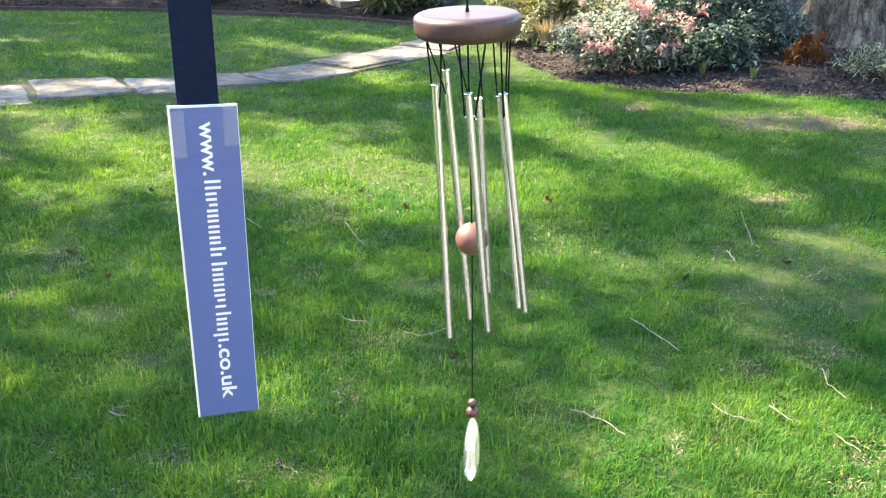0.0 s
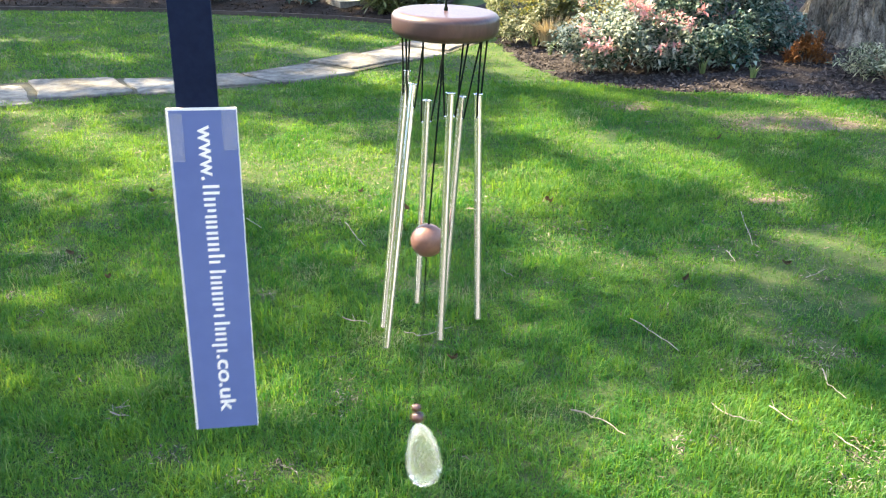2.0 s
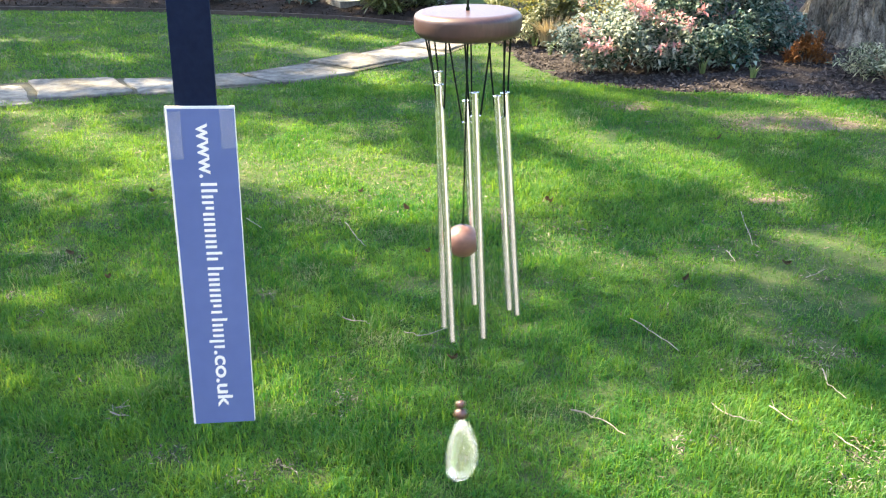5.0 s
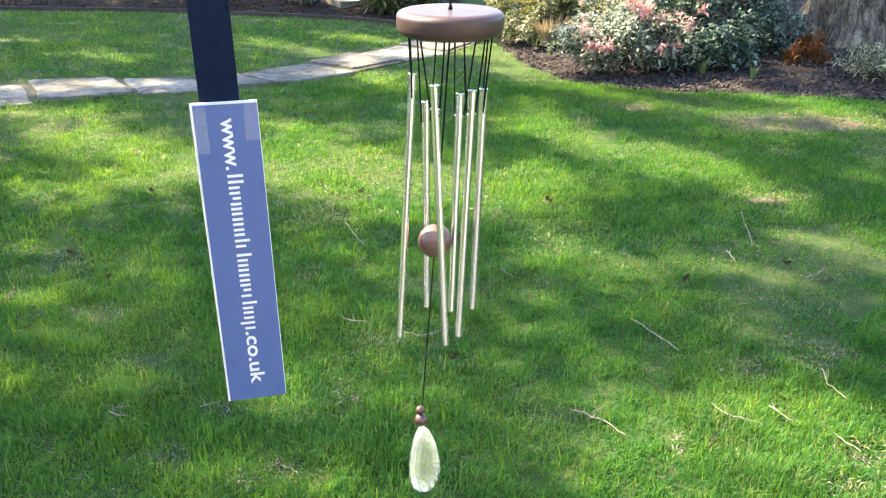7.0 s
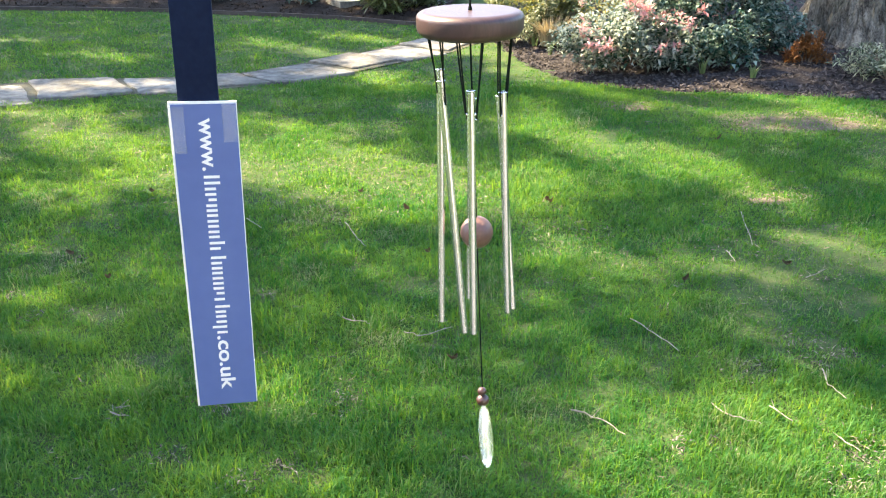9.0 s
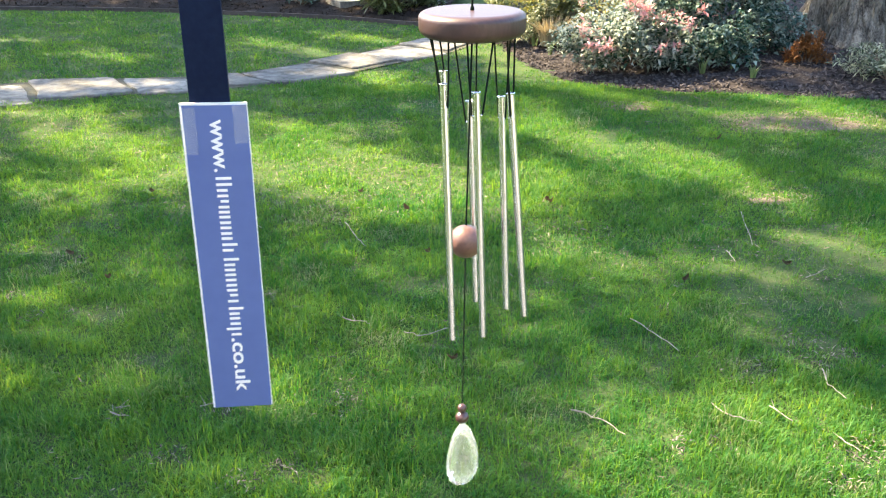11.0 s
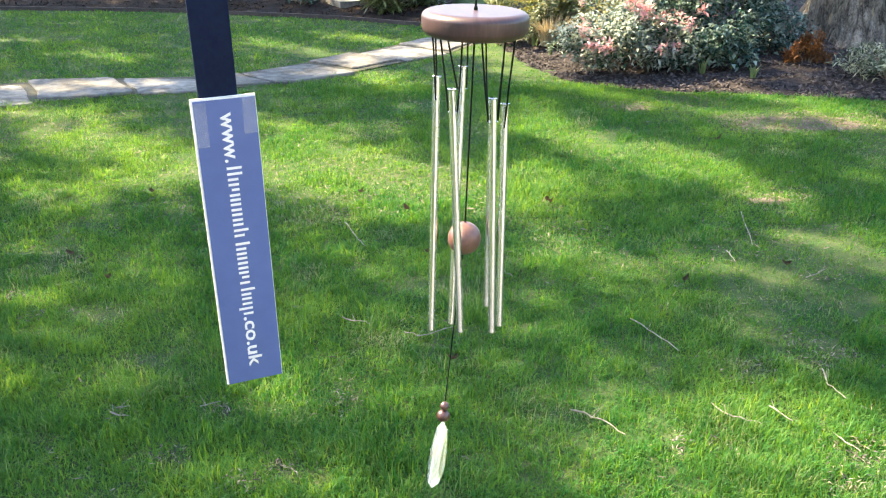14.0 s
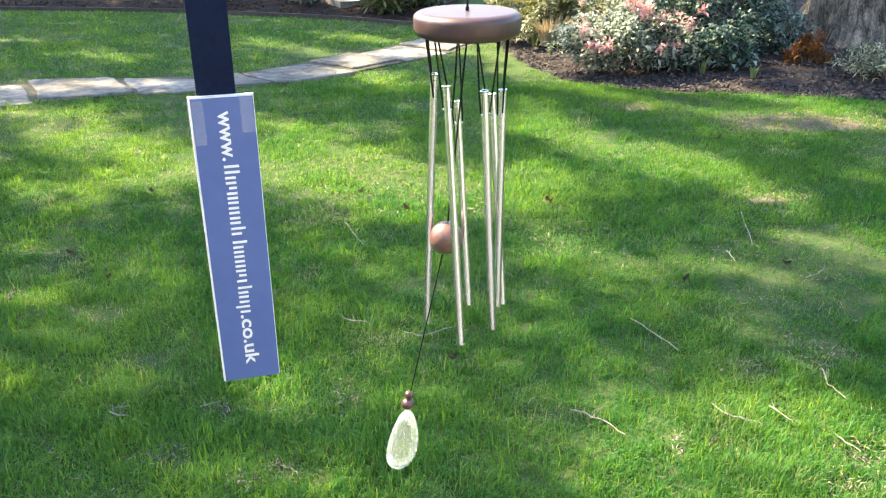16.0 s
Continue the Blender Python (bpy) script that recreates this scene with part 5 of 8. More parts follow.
    walk(tube_cords[1], [
        (0, pose(-0.0183, -0.0316, -0.0220, 0.5, -0.4, -30.0)), (0.5, pose(-0.0183, -0.0316, -0.0220, -0.4, -4.5, -30.0)), (1, pose(-0.0183, -0.0316, -0.0220, 1.9, -2.5, -30.1)),
        (1.5, pose(-0.0183, -0.0316, -0.0220, 1.1, -2.5, -30.0)), (2, pose(-0.0183, -0.0316, -0.0220, -5.2, -2.4, -29.8)), (2.5, pose(-0.0183, -0.0316, -0.0220, 1.1, -4.7, -30.1)),
        (3, pose(-0.0183, -0.0316, -0.0220, 0.5, -3.1, -30.0)), (3.5, pose(-0.0183, -0.0316, -0.0220, -2.0, -4.1, -29.9)), (4, pose(-0.0183, -0.0316, -0.0220, 0.3, -4.5, -30.0)),
        (4.5, pose(-0.0183, -0.0316, -0.0220, -0.3, -2.2, -30.0)), (4.8, pose(-0.0183, -0.0316, -0.0220, -1.4, -2.8, -29.9)), (5.1, pose(-0.0183, -0.0316, -0.0220, -0.6, -4.7, -29.9)),
        (5.4, pose(-0.0183, -0.0316, -0.0220, 0.5, -2.0, -30.0)), (5.7, pose(-0.0183, -0.0316, -0.0220, -0.3, -3.8, -30.0)), (6, pose(-0.0183, -0.0316, -0.0220, -4.7, -3.6, -29.7)),
        (6.5, pose(-0.0183, -0.0316, -0.0220, 2.2, -1.9, -30.1)), (7, pose(-0.0183, -0.0316, -0.0220, -2.5, -3.8, -29.8)), (7.5, pose(-0.0183, -0.0316, -0.0220, -2.8, -3.1, -29.9)),
        (8, pose(-0.0183, -0.0316, -0.0220, -3.4, -2.6, -29.8)), (8.5, pose(-0.0183, -0.0316, -0.0220, -1.9, -3.0, -29.9)), (9, pose(-0.0183, -0.0316, -0.0220, 7.1, -1.4, -30.2)),
        (9.5, pose(-0.0183, -0.0316, -0.0220, -1.9, -5.3, -29.8)), (9.8, pose(-0.0183, -0.0316, -0.0220, -0.2, -2.8, -30.0)), (10.1, pose(-0.0183, -0.0316, -0.0220, 2.3, -3.7, -30.1)),
        (10.4, pose(-0.0183, -0.0316, -0.0220, -1.8, -4.8, -29.8)), (10.7, pose(-0.0183, -0.0316, -0.0220, 0.4, -2.6, -30.0)), (11, pose(-0.0183, -0.0316, -0.0220, -0.2, -5.0, -30.0)),
        (11.5, pose(-0.0183, -0.0316, -0.0220, -3.3, -3.5, -29.8)), (12, pose(-0.0183, -0.0316, -0.0220, -3.1, -3.8, -29.8)), (12.5, pose(-0.0183, -0.0316, -0.0220, 0.8, -3.9, -30.1)),
        (13, pose(-0.0183, -0.0316, -0.0220, 4.4, -7.8, -30.6)), (13.5, pose(-0.0183, -0.0316, -0.0220, 1.1, 1.3, -30.0)), (14, pose(-0.0183, -0.0316, -0.0220, 3.6, -3.7, -30.2)),
        (14.5, pose(-0.0183, -0.0316, -0.0220, 3.4, -4.2, -30.3)), (15, pose(-0.0183, -0.0316, -0.0220, 1.6, -0.2, -30.0)), (15.5, pose(-0.0183, -0.0316, -0.0220, -0.3, -5.3, -30.0)),
        (16, pose(-0.0183, -0.0316, -0.0220, -1.7, -2.3, -29.9)),
    ])
    walk(tubes[1], [
        (0, pose(-0.0176, -0.0314, -0.0805, -1.9, -5.6, -29.8)), (0.5, pose(-0.0144, -0.0342, -0.0803, -4.6, -5.7, -29.5)), (1, pose(-0.0151, -0.0312, -0.0804, -6.9, -3.3, -29.6)),
        (1.5, pose(-0.0155, -0.0319, -0.0804, -1.4, -5.4, -29.9)), (2, pose(-0.0188, -0.0375, -0.0802, -11.1, -5.0, -29.0)), (2.5, pose(-0.0136, -0.0330, -0.0803, 0.6, -9.2, -30.1)),
        (3, pose(-0.0153, -0.0328, -0.0804, -3.0, -6.6, -29.7)), (3.5, pose(-0.0157, -0.0355, -0.0803, -5.6, -5.0, -29.5)), (4, pose(-0.0141, -0.0337, -0.0803, -1.8, -8.6, -29.7)),
        (4.5, pose(-0.0164, -0.0330, -0.0804, -5.0, -5.1, -29.6)), (4.8, pose(-0.0165, -0.0343, -0.0804, -5.9, -5.5, -29.4)), (5.1, pose(-0.0144, -0.0346, -0.0803, -2.0, -7.0, -29.8)),
        (5.4, pose(-0.0163, -0.0322, -0.0805, -5.3, -4.5, -29.6)), (5.7, pose(-0.0151, -0.0338, -0.0804, -3.2, -5.6, -29.7)), (6, pose(-0.0174, -0.0377, -0.0802, -6.0, -4.7, -29.5)),
        (6.5, pose(-0.0155, -0.0306, -0.0804, -6.0, -5.1, -29.5)), (7, pose(-0.0161, -0.0358, -0.0803, -4.7, -5.3, -29.6)), (7.5, pose(-0.0170, -0.0356, -0.0803, -2.8, -4.0, -29.8)),
        (8, pose(-0.0177, -0.0359, -0.0803, -10.8, -2.5, -29.5)), (8.5, pose(-0.0166, -0.0349, -0.0804, -3.2, -6.1, -29.7)), (9, pose(-0.0134, -0.0262, -0.0800, 1.1, -7.6, -30.1)),
        (9.5, pose(-0.0146, -0.0360, -0.0802, -1.6, -7.4, -29.8)), (9.8, pose(-0.0159, -0.0332, -0.0804, -4.8, -5.5, -29.5)), (10.1, pose(-0.0138, -0.0315, -0.0803, -1.8, -6.7, -29.8)),
        (10.4, pose(-0.0150, -0.0357, -0.0803, -5.1, -7.5, -29.3)), (10.7, pose(-0.0158, -0.0326, -0.0804, -3.7, -3.8, -29.8)), (11, pose(-0.0140, -0.0343, -0.0803, -2.8, -5.9, -29.7)),
        (11.5, pose(-0.0168, -0.0363, -0.0803, -10.6, -5.4, -29.0)), (12, pose(-0.0165, -0.0364, -0.0803, -4.3, -2.5, -29.8)), (12.5, pose(-0.0144, -0.0330, -0.0803, 1.2, -3.2, -30.1)),
        (13, pose(-0.0092, -0.0319, -0.0798, 2.0, -14.7, -30.5)), (13.5, pose(-0.0189, -0.0300, -0.0805, -3.2, -1.4, -29.9)), (14, pose(-0.0132, -0.0303, -0.0803, 1.0, -9.3, -30.2)),
        (14.5, pose(-0.0128, -0.0308, -0.0802, 1.6, -7.7, -30.2)), (15, pose(-0.0173, -0.0303, -0.0805, -3.2, -5.3, -29.7)), (15.5, pose(-0.0137, -0.0346, -0.0802, -2.6, -7.0, -29.7)),
        (16, pose(-0.0171, -0.0343, -0.0804, -4.4, -6.0, -29.5)),
    ])
    walk(tube_cords[2], [
        (0, pose(0.0183, -0.0316, -0.0220, -0.4, 2.5, 30.0)), (0.5, pose(0.0183, -0.0316, -0.0220, -2.5, 3.1, 29.9)), (1, pose(0.0183, -0.0316, -0.0220, -0.6, 0.7, 30.0)),
        (1.5, pose(0.0183, -0.0316, -0.0220, 0.1, 1.5, 30.0)), (2, pose(0.0183, -0.0316, -0.0220, -4.5, 3.6, 29.7)), (2.5, pose(0.0183, -0.0316, -0.0220, -3.5, 2.4, 29.9)),
        (3, pose(0.0183, -0.0316, -0.0220, -2.5, 0.8, 30.0)), (3.5, pose(0.0183, -0.0316, -0.0220, -3.9, 1.3, 29.9)), (4, pose(0.0183, -0.0316, -0.0220, -1.0, 2.5, 30.0)),
        (4.5, pose(0.0183, -0.0316, -0.0220, -2.1, 1.6, 29.9)), (4.8, pose(0.0183, -0.0316, -0.0220, -1.9, 2.9, 29.9)), (5.1, pose(0.0183, -0.0316, -0.0220, -3.3, 2.3, 29.9)),
        (5.4, pose(0.0183, -0.0316, -0.0220, -0.6, 1.5, 30.0)), (5.7, pose(0.0183, -0.0316, -0.0220, -1.8, 1.6, 29.9)), (6, pose(0.0183, -0.0316, -0.0220, -4.0, 5.1, 29.6)),
        (6.5, pose(0.0183, -0.0316, -0.0220, 1.1, -1.5, 30.0)), (7, pose(0.0183, -0.0316, -0.0220, -2.0, 3.6, 29.9)), (7.5, pose(0.0183, -0.0316, -0.0220, 0.4, 3.1, 30.0)),
        (8, pose(0.0183, -0.0316, -0.0220, -2.2, 2.9, 29.9)), (8.5, pose(0.0183, -0.0316, -0.0220, -1.4, 4.2, 29.9)), (9, pose(0.0183, -0.0316, -0.0220, 2.4, -0.5, 30.0)),
        (9.5, pose(0.0183, -0.0316, -0.0220, -4.5, 3.3, 29.7)), (9.8, pose(0.0183, -0.0316, -0.0220, -2.1, 1.8, 29.9)), (10.1, pose(0.0183, -0.0316, -0.0220, -0.8, 0.2, 30.0)),
        (10.4, pose(0.0183, -0.0316, -0.0220, -3.9, 2.7, 29.8)), (10.7, pose(0.0183, -0.0316, -0.0220, -2.0, 0.7, 30.0)), (11, pose(0.0183, -0.0316, -0.0220, -2.6, 2.6, 29.9)),
        (11.5, pose(0.0183, -0.0316, -0.0220, -3.0, 2.3, 29.9)), (12, pose(0.0183, -0.0316, -0.0220, -4.6, 3.7, 29.7)), (12.5, pose(0.0183, -0.0316, -0.0220, -3.8, -0.4, 30.0)),
        (13, pose(0.0183, -0.0316, -0.0220, -8.0, -1.0, 30.1)), (13.5, pose(0.0183, -0.0316, -0.0220, -1.1, 0.1, 30.0)), (14, pose(0.0183, -0.0316, -0.0220, 2.4, -1.9, 29.9)),
        (14.5, pose(0.0183, -0.0316, -0.0220, -1.9, 0.8, 30.0)), (15, pose(0.0183, -0.0316, -0.0220, -3.9, 1.2, 29.9)), (15.5, pose(0.0183, -0.0316, -0.0220, -1.1, 3.0, 29.9)),
        (16, pose(0.0183, -0.0316, -0.0220, 1.0, 1.8, 30.0)),
    ])
    walk(tubes[2], [
        (0, pose(0.0161, -0.0334, -0.0851, -2.4, -3.7, 30.2)), (0.5, pose(0.0166, -0.0357, -0.0850, -8.3, -1.7, 30.3)), (1, pose(0.0180, -0.0326, -0.0852, -5.4, 5.8, 29.5)),
        (1.5, pose(0.0168, -0.0324, -0.0851, -3.4, -0.4, 30.0)), (2, pose(0.0173, -0.0379, -0.0848, -5.7, 1.7, 29.8)), (2.5, pose(0.0179, -0.0363, -0.0850, -6.4, -1.9, 30.2)),
        (3, pose(0.0189, -0.0344, -0.0851, -7.0, 2.2, 29.7)), (3.5, pose(0.0192, -0.0361, -0.0850, -4.5, 2.4, 29.8)), (4, pose(0.0164, -0.0339, -0.0851, -6.3, -2.5, 30.3)),
        (4.5, pose(0.0179, -0.0345, -0.0851, -4.3, 1.3, 29.9)), (4.8, pose(0.0166, -0.0350, -0.0851, -6.0, 1.3, 29.9)), (5.1, pose(0.0179, -0.0360, -0.0850, -5.9, -1.5, 30.2)),
        (5.4, pose(0.0172, -0.0331, -0.0851, -4.4, 2.5, 29.8)), (5.7, pose(0.0177, -0.0342, -0.0851, -5.0, -1.4, 30.1)), (6, pose(0.0156, -0.0383, -0.0848, -5.6, 2.0, 29.8)),
        (6.5, pose(0.0191, -0.0298, -0.0851, -4.9, 2.8, 29.8)), (7, pose(0.0159, -0.0356, -0.0850, -4.2, 5.7, 29.6)), (7.5, pose(0.0151, -0.0329, -0.0851, -3.8, 1.3, 29.9)),
        (8, pose(0.0167, -0.0353, -0.0850, -5.8, 5.4, 29.5)), (8.5, pose(0.0151, -0.0353, -0.0850, -4.0, -1.9, 30.1)), (9, pose(0.0174, -0.0290, -0.0851, -5.0, -0.6, 30.0)),
        (9.5, pose(0.0176, -0.0377, -0.0849, -5.5, -1.4, 30.1)), (9.8, pose(0.0177, -0.0346, -0.0851, -5.6, 2.4, 29.8)), (10.1, pose(0.0185, -0.0325, -0.0852, -5.2, -1.1, 30.1)),
        (10.4, pose(0.0178, -0.0369, -0.0849, -7.4, -0.0, 30.0)), (10.7, pose(0.0187, -0.0339, -0.0851, -4.9, 0.5, 30.0)), (11, pose(0.0172, -0.0355, -0.0850, -5.2, -1.0, 30.1)),
        (11.5, pose(0.0177, -0.0357, -0.0850, -8.2, 4.2, 29.4)), (12, pose(0.0173, -0.0380, -0.0848, -4.7, -3.8, 30.3)), (12.5, pose(0.0207, -0.0350, -0.0850, -1.1, -3.5, 30.1)),
        (13, pose(0.0236, -0.0388, -0.0845, -12.8, -5.5, 31.2)), (13.5, pose(0.0188, -0.0327, -0.0852, -4.2, -1.9, 30.1)), (14, pose(0.0187, -0.0283, -0.0851, -2.4, -6.2, 30.3)),
        (14.5, pose(0.0185, -0.0339, -0.0851, -3.7, -3.8, 30.2)), (15, pose(0.0193, -0.0361, -0.0850, -7.7, -1.0, 30.1)), (15.5, pose(0.0160, -0.0343, -0.0851, -4.2, 0.4, 30.0)),
        (16, pose(0.0160, -0.0317, -0.0851, -3.4, -1.0, 30.1)),
    ])
    walk(tube_cords[3], [
        (0, pose(0.0365, -0.0000, -0.0220, 0.1, -0.8, 90.0)), (0.5, pose(0.0365, -0.0000, -0.0220, -1.5, 1.9, 89.9)), (1, pose(0.0365, -0.0000, -0.0220, 2.7, 2.4, 90.1)),
        (1.5, pose(0.0365, -0.0000, -0.0220, 2.0, -0.4, 90.0)), (2, pose(0.0365, -0.0000, -0.0220, 1.1, 3.8, 90.1)), (2.5, pose(0.0365, -0.0000, -0.0220, -3.4, 0.4, 90.0)),
        (3, pose(0.0365, -0.0000, -0.0220, 1.0, 0.7, 90.0)), (3.5, pose(0.0365, -0.0000, -0.0220, -2.5, 3.4, 89.9)), (4, pose(0.0365, -0.0000, -0.0220, -0.4, -0.3, 90.0)),
        (4.5, pose(0.0365, -0.0000, -0.0220, 0.0, 1.8, 90.0)), (4.8, pose(0.0365, -0.0000, -0.0220, 1.6, 1.5, 90.0)), (5.1, pose(0.0365, -0.0000, -0.0220, -1.2, 2.6, 89.9)),
        (5.4, pose(0.0365, -0.0000, -0.0220, 2.5, 0.3, 90.0)), (5.7, pose(0.0365, -0.0000, -0.0220, -0.2, 0.4, 90.0)), (6, pose(0.0365, -0.0000, -0.0220, 2.0, 6.1, 90.2)),
        (6.5, pose(0.0365, -0.0000, -0.0220, 1.9, -3.3, 89.9)), (7, pose(0.0365, -0.0000, -0.0220, 4.9, 3.6, 90.3)), (7.5, pose(0.0365, -0.0000, -0.0220, 3.4, 0.3, 90.0)),
        (8, pose(0.0365, -0.0000, -0.0220, 3.7, 2.4, 90.2)), (8.5, pose(0.0365, -0.0000, -0.0220, 0.3, 0.9, 90.0)), (9, pose(0.0365, -0.0000, -0.0220, 3.1, -2.5, 89.9)),
        (9.5, pose(0.0365, -0.0000, -0.0220, -0.6, 3.9, 90.0)), (9.8, pose(0.0365, -0.0000, -0.0220, 1.8, 3.0, 90.1)), (10.1, pose(0.0365, -0.0000, -0.0220, -0.4, -0.7, 90.0)),
        (10.4, pose(0.0365, -0.0000, -0.0220, -0.2, 3.1, 90.0)), (10.7, pose(0.0365, -0.0000, -0.0220, 0.7, 2.3, 90.0)), (11, pose(0.0365, -0.0000, -0.0220, -2.3, 1.9, 89.9)),
        (11.5, pose(0.0365, -0.0000, -0.0220, 1.8, 6.1, 90.2)), (12, pose(0.0365, -0.0000, -0.0220, -3.5, 2.6, 89.8)), (12.5, pose(0.0365, -0.0000, -0.0220, 0.8, 1.2, 90.0)),
        (13, pose(0.0365, -0.0000, -0.0220, -3.6, 1.3, 89.9)), (13.5, pose(0.0365, -0.0000, -0.0220, -3.0, 0.2, 90.0)), (14, pose(0.0365, -0.0000, -0.0220, -2.3, -1.4, 90.1)),
        (14.5, pose(0.0365, -0.0000, -0.0220, -1.2, 0.5, 90.0)), (15, pose(0.0365, -0.0000, -0.0220, 2.2, 1.2, 90.0)), (15.5, pose(0.0365, -0.0000, -0.0220, -1.1, 3.1, 89.9)),
        (16, pose(0.0365, -0.0000, -0.0220, 3.2, -0.6, 90.0)),
    ])
    walk(tubes[3], [
        (0, pose(0.0364, 0.0009, -0.0913, -5.7, -1.1, 90.1)), (0.5, pose(0.0384, -0.0023, -0.0913, -7.5, 3.2, 89.6)), (1, pose(0.0333, -0.0030, -0.0912, -0.0, 4.0, 90.0)),
        (1.5, pose(0.0342, 0.0005, -0.0913, -0.7, 1.3, 90.0)), (2, pose(0.0353, -0.0046, -0.0912, -3.8, 3.8, 89.8)), (2.5, pose(0.0406, -0.0004, -0.0912, -8.6, -1.7, 90.3)),
        (3, pose(0.0353, -0.0008, -0.0913, -2.7, 4.5, 89.8)), (3.5, pose(0.0395, -0.0042, -0.0912, -7.3, 2.1, 89.7)), (4, pose(0.0371, 0.0004, -0.0914, -6.6, 2.0, 89.8)),
        (4.5, pose(0.0365, -0.0022, -0.0913, -4.4, 1.5, 89.9)), (4.8, pose(0.0346, -0.0018, -0.0913, -2.9, 3.2, 89.8)), (5.1, pose(0.0380, -0.0031, -0.0913, -5.4, 1.5, 89.9)),
        (5.4, pose(0.0335, -0.0004, -0.0913, -1.8, 1.4, 90.0)), (5.7, pose(0.0368, -0.0005, -0.0914, -4.8, -0.3, 90.0)), (6, pose(0.0341, -0.0073, -0.0909, -1.3, 3.3, 89.9)),
        (6.5, pose(0.0343, 0.0040, -0.0912, -2.3, -1.2, 90.0)), (7, pose(0.0306, -0.0044, -0.0910, 1.8, 2.9, 90.1)), (7.5, pose(0.0324, -0.0004, -0.0912, -2.0, 0.5, 90.0)),
        (8, pose(0.0320, -0.0029, -0.0911, -1.5, 3.1, 89.9)), (8.5, pose(0.0362, -0.0011, -0.0913, -3.9, -0.8, 90.1)), (9, pose(0.0328, 0.0030, -0.0912, -2.5, 0.6, 90.0)),
        (9.5, pose(0.0372, -0.0048, -0.0912, -4.1, 1.7, 89.9)), (9.8, pose(0.0343, -0.0037, -0.0912, -2.1, 2.5, 89.9)), (10.1, pose(0.0370, 0.0008, -0.0913, -4.6, 0.2, 90.0)),
        (10.4, pose(0.0368, -0.0038, -0.0913, -3.7, 3.0, 89.8)), (10.7, pose(0.0357, -0.0028, -0.0913, -1.9, 1.9, 89.9)), (11, pose(0.0393, -0.0023, -0.0913, -5.6, 1.8, 89.8)),
        (11.5, pose(0.0344, -0.0073, -0.0909, -1.5, 6.6, 89.8)), (12, pose(0.0408, -0.0032, -0.0912, -8.8, -1.4, 90.2)), (12.5, pose(0.0356, -0.0015, -0.0913, 0.1, -1.6, 90.0)),
        (13, pose(0.0408, -0.0016, -0.0912, -7.0, 2.7, 89.7)), (13.5, pose(0.0402, -0.0002, -0.0913, -4.7, 0.5, 90.0)), (14, pose(0.0393, 0.0017, -0.0913, -8.0, 1.4, 89.8)),
        (14.5, pose(0.0380, -0.0006, -0.0913, -3.2, -0.2, 90.0)), (15, pose(0.0339, -0.0014, -0.0913, -1.2, -2.5, 90.1)), (15.5, pose(0.0379, -0.0038, -0.0912, -6.1, 4.2, 89.6)),
        (16, pose(0.0326, 0.0007, -0.0912, 0.4, 1.7, 90.0)),
    ])
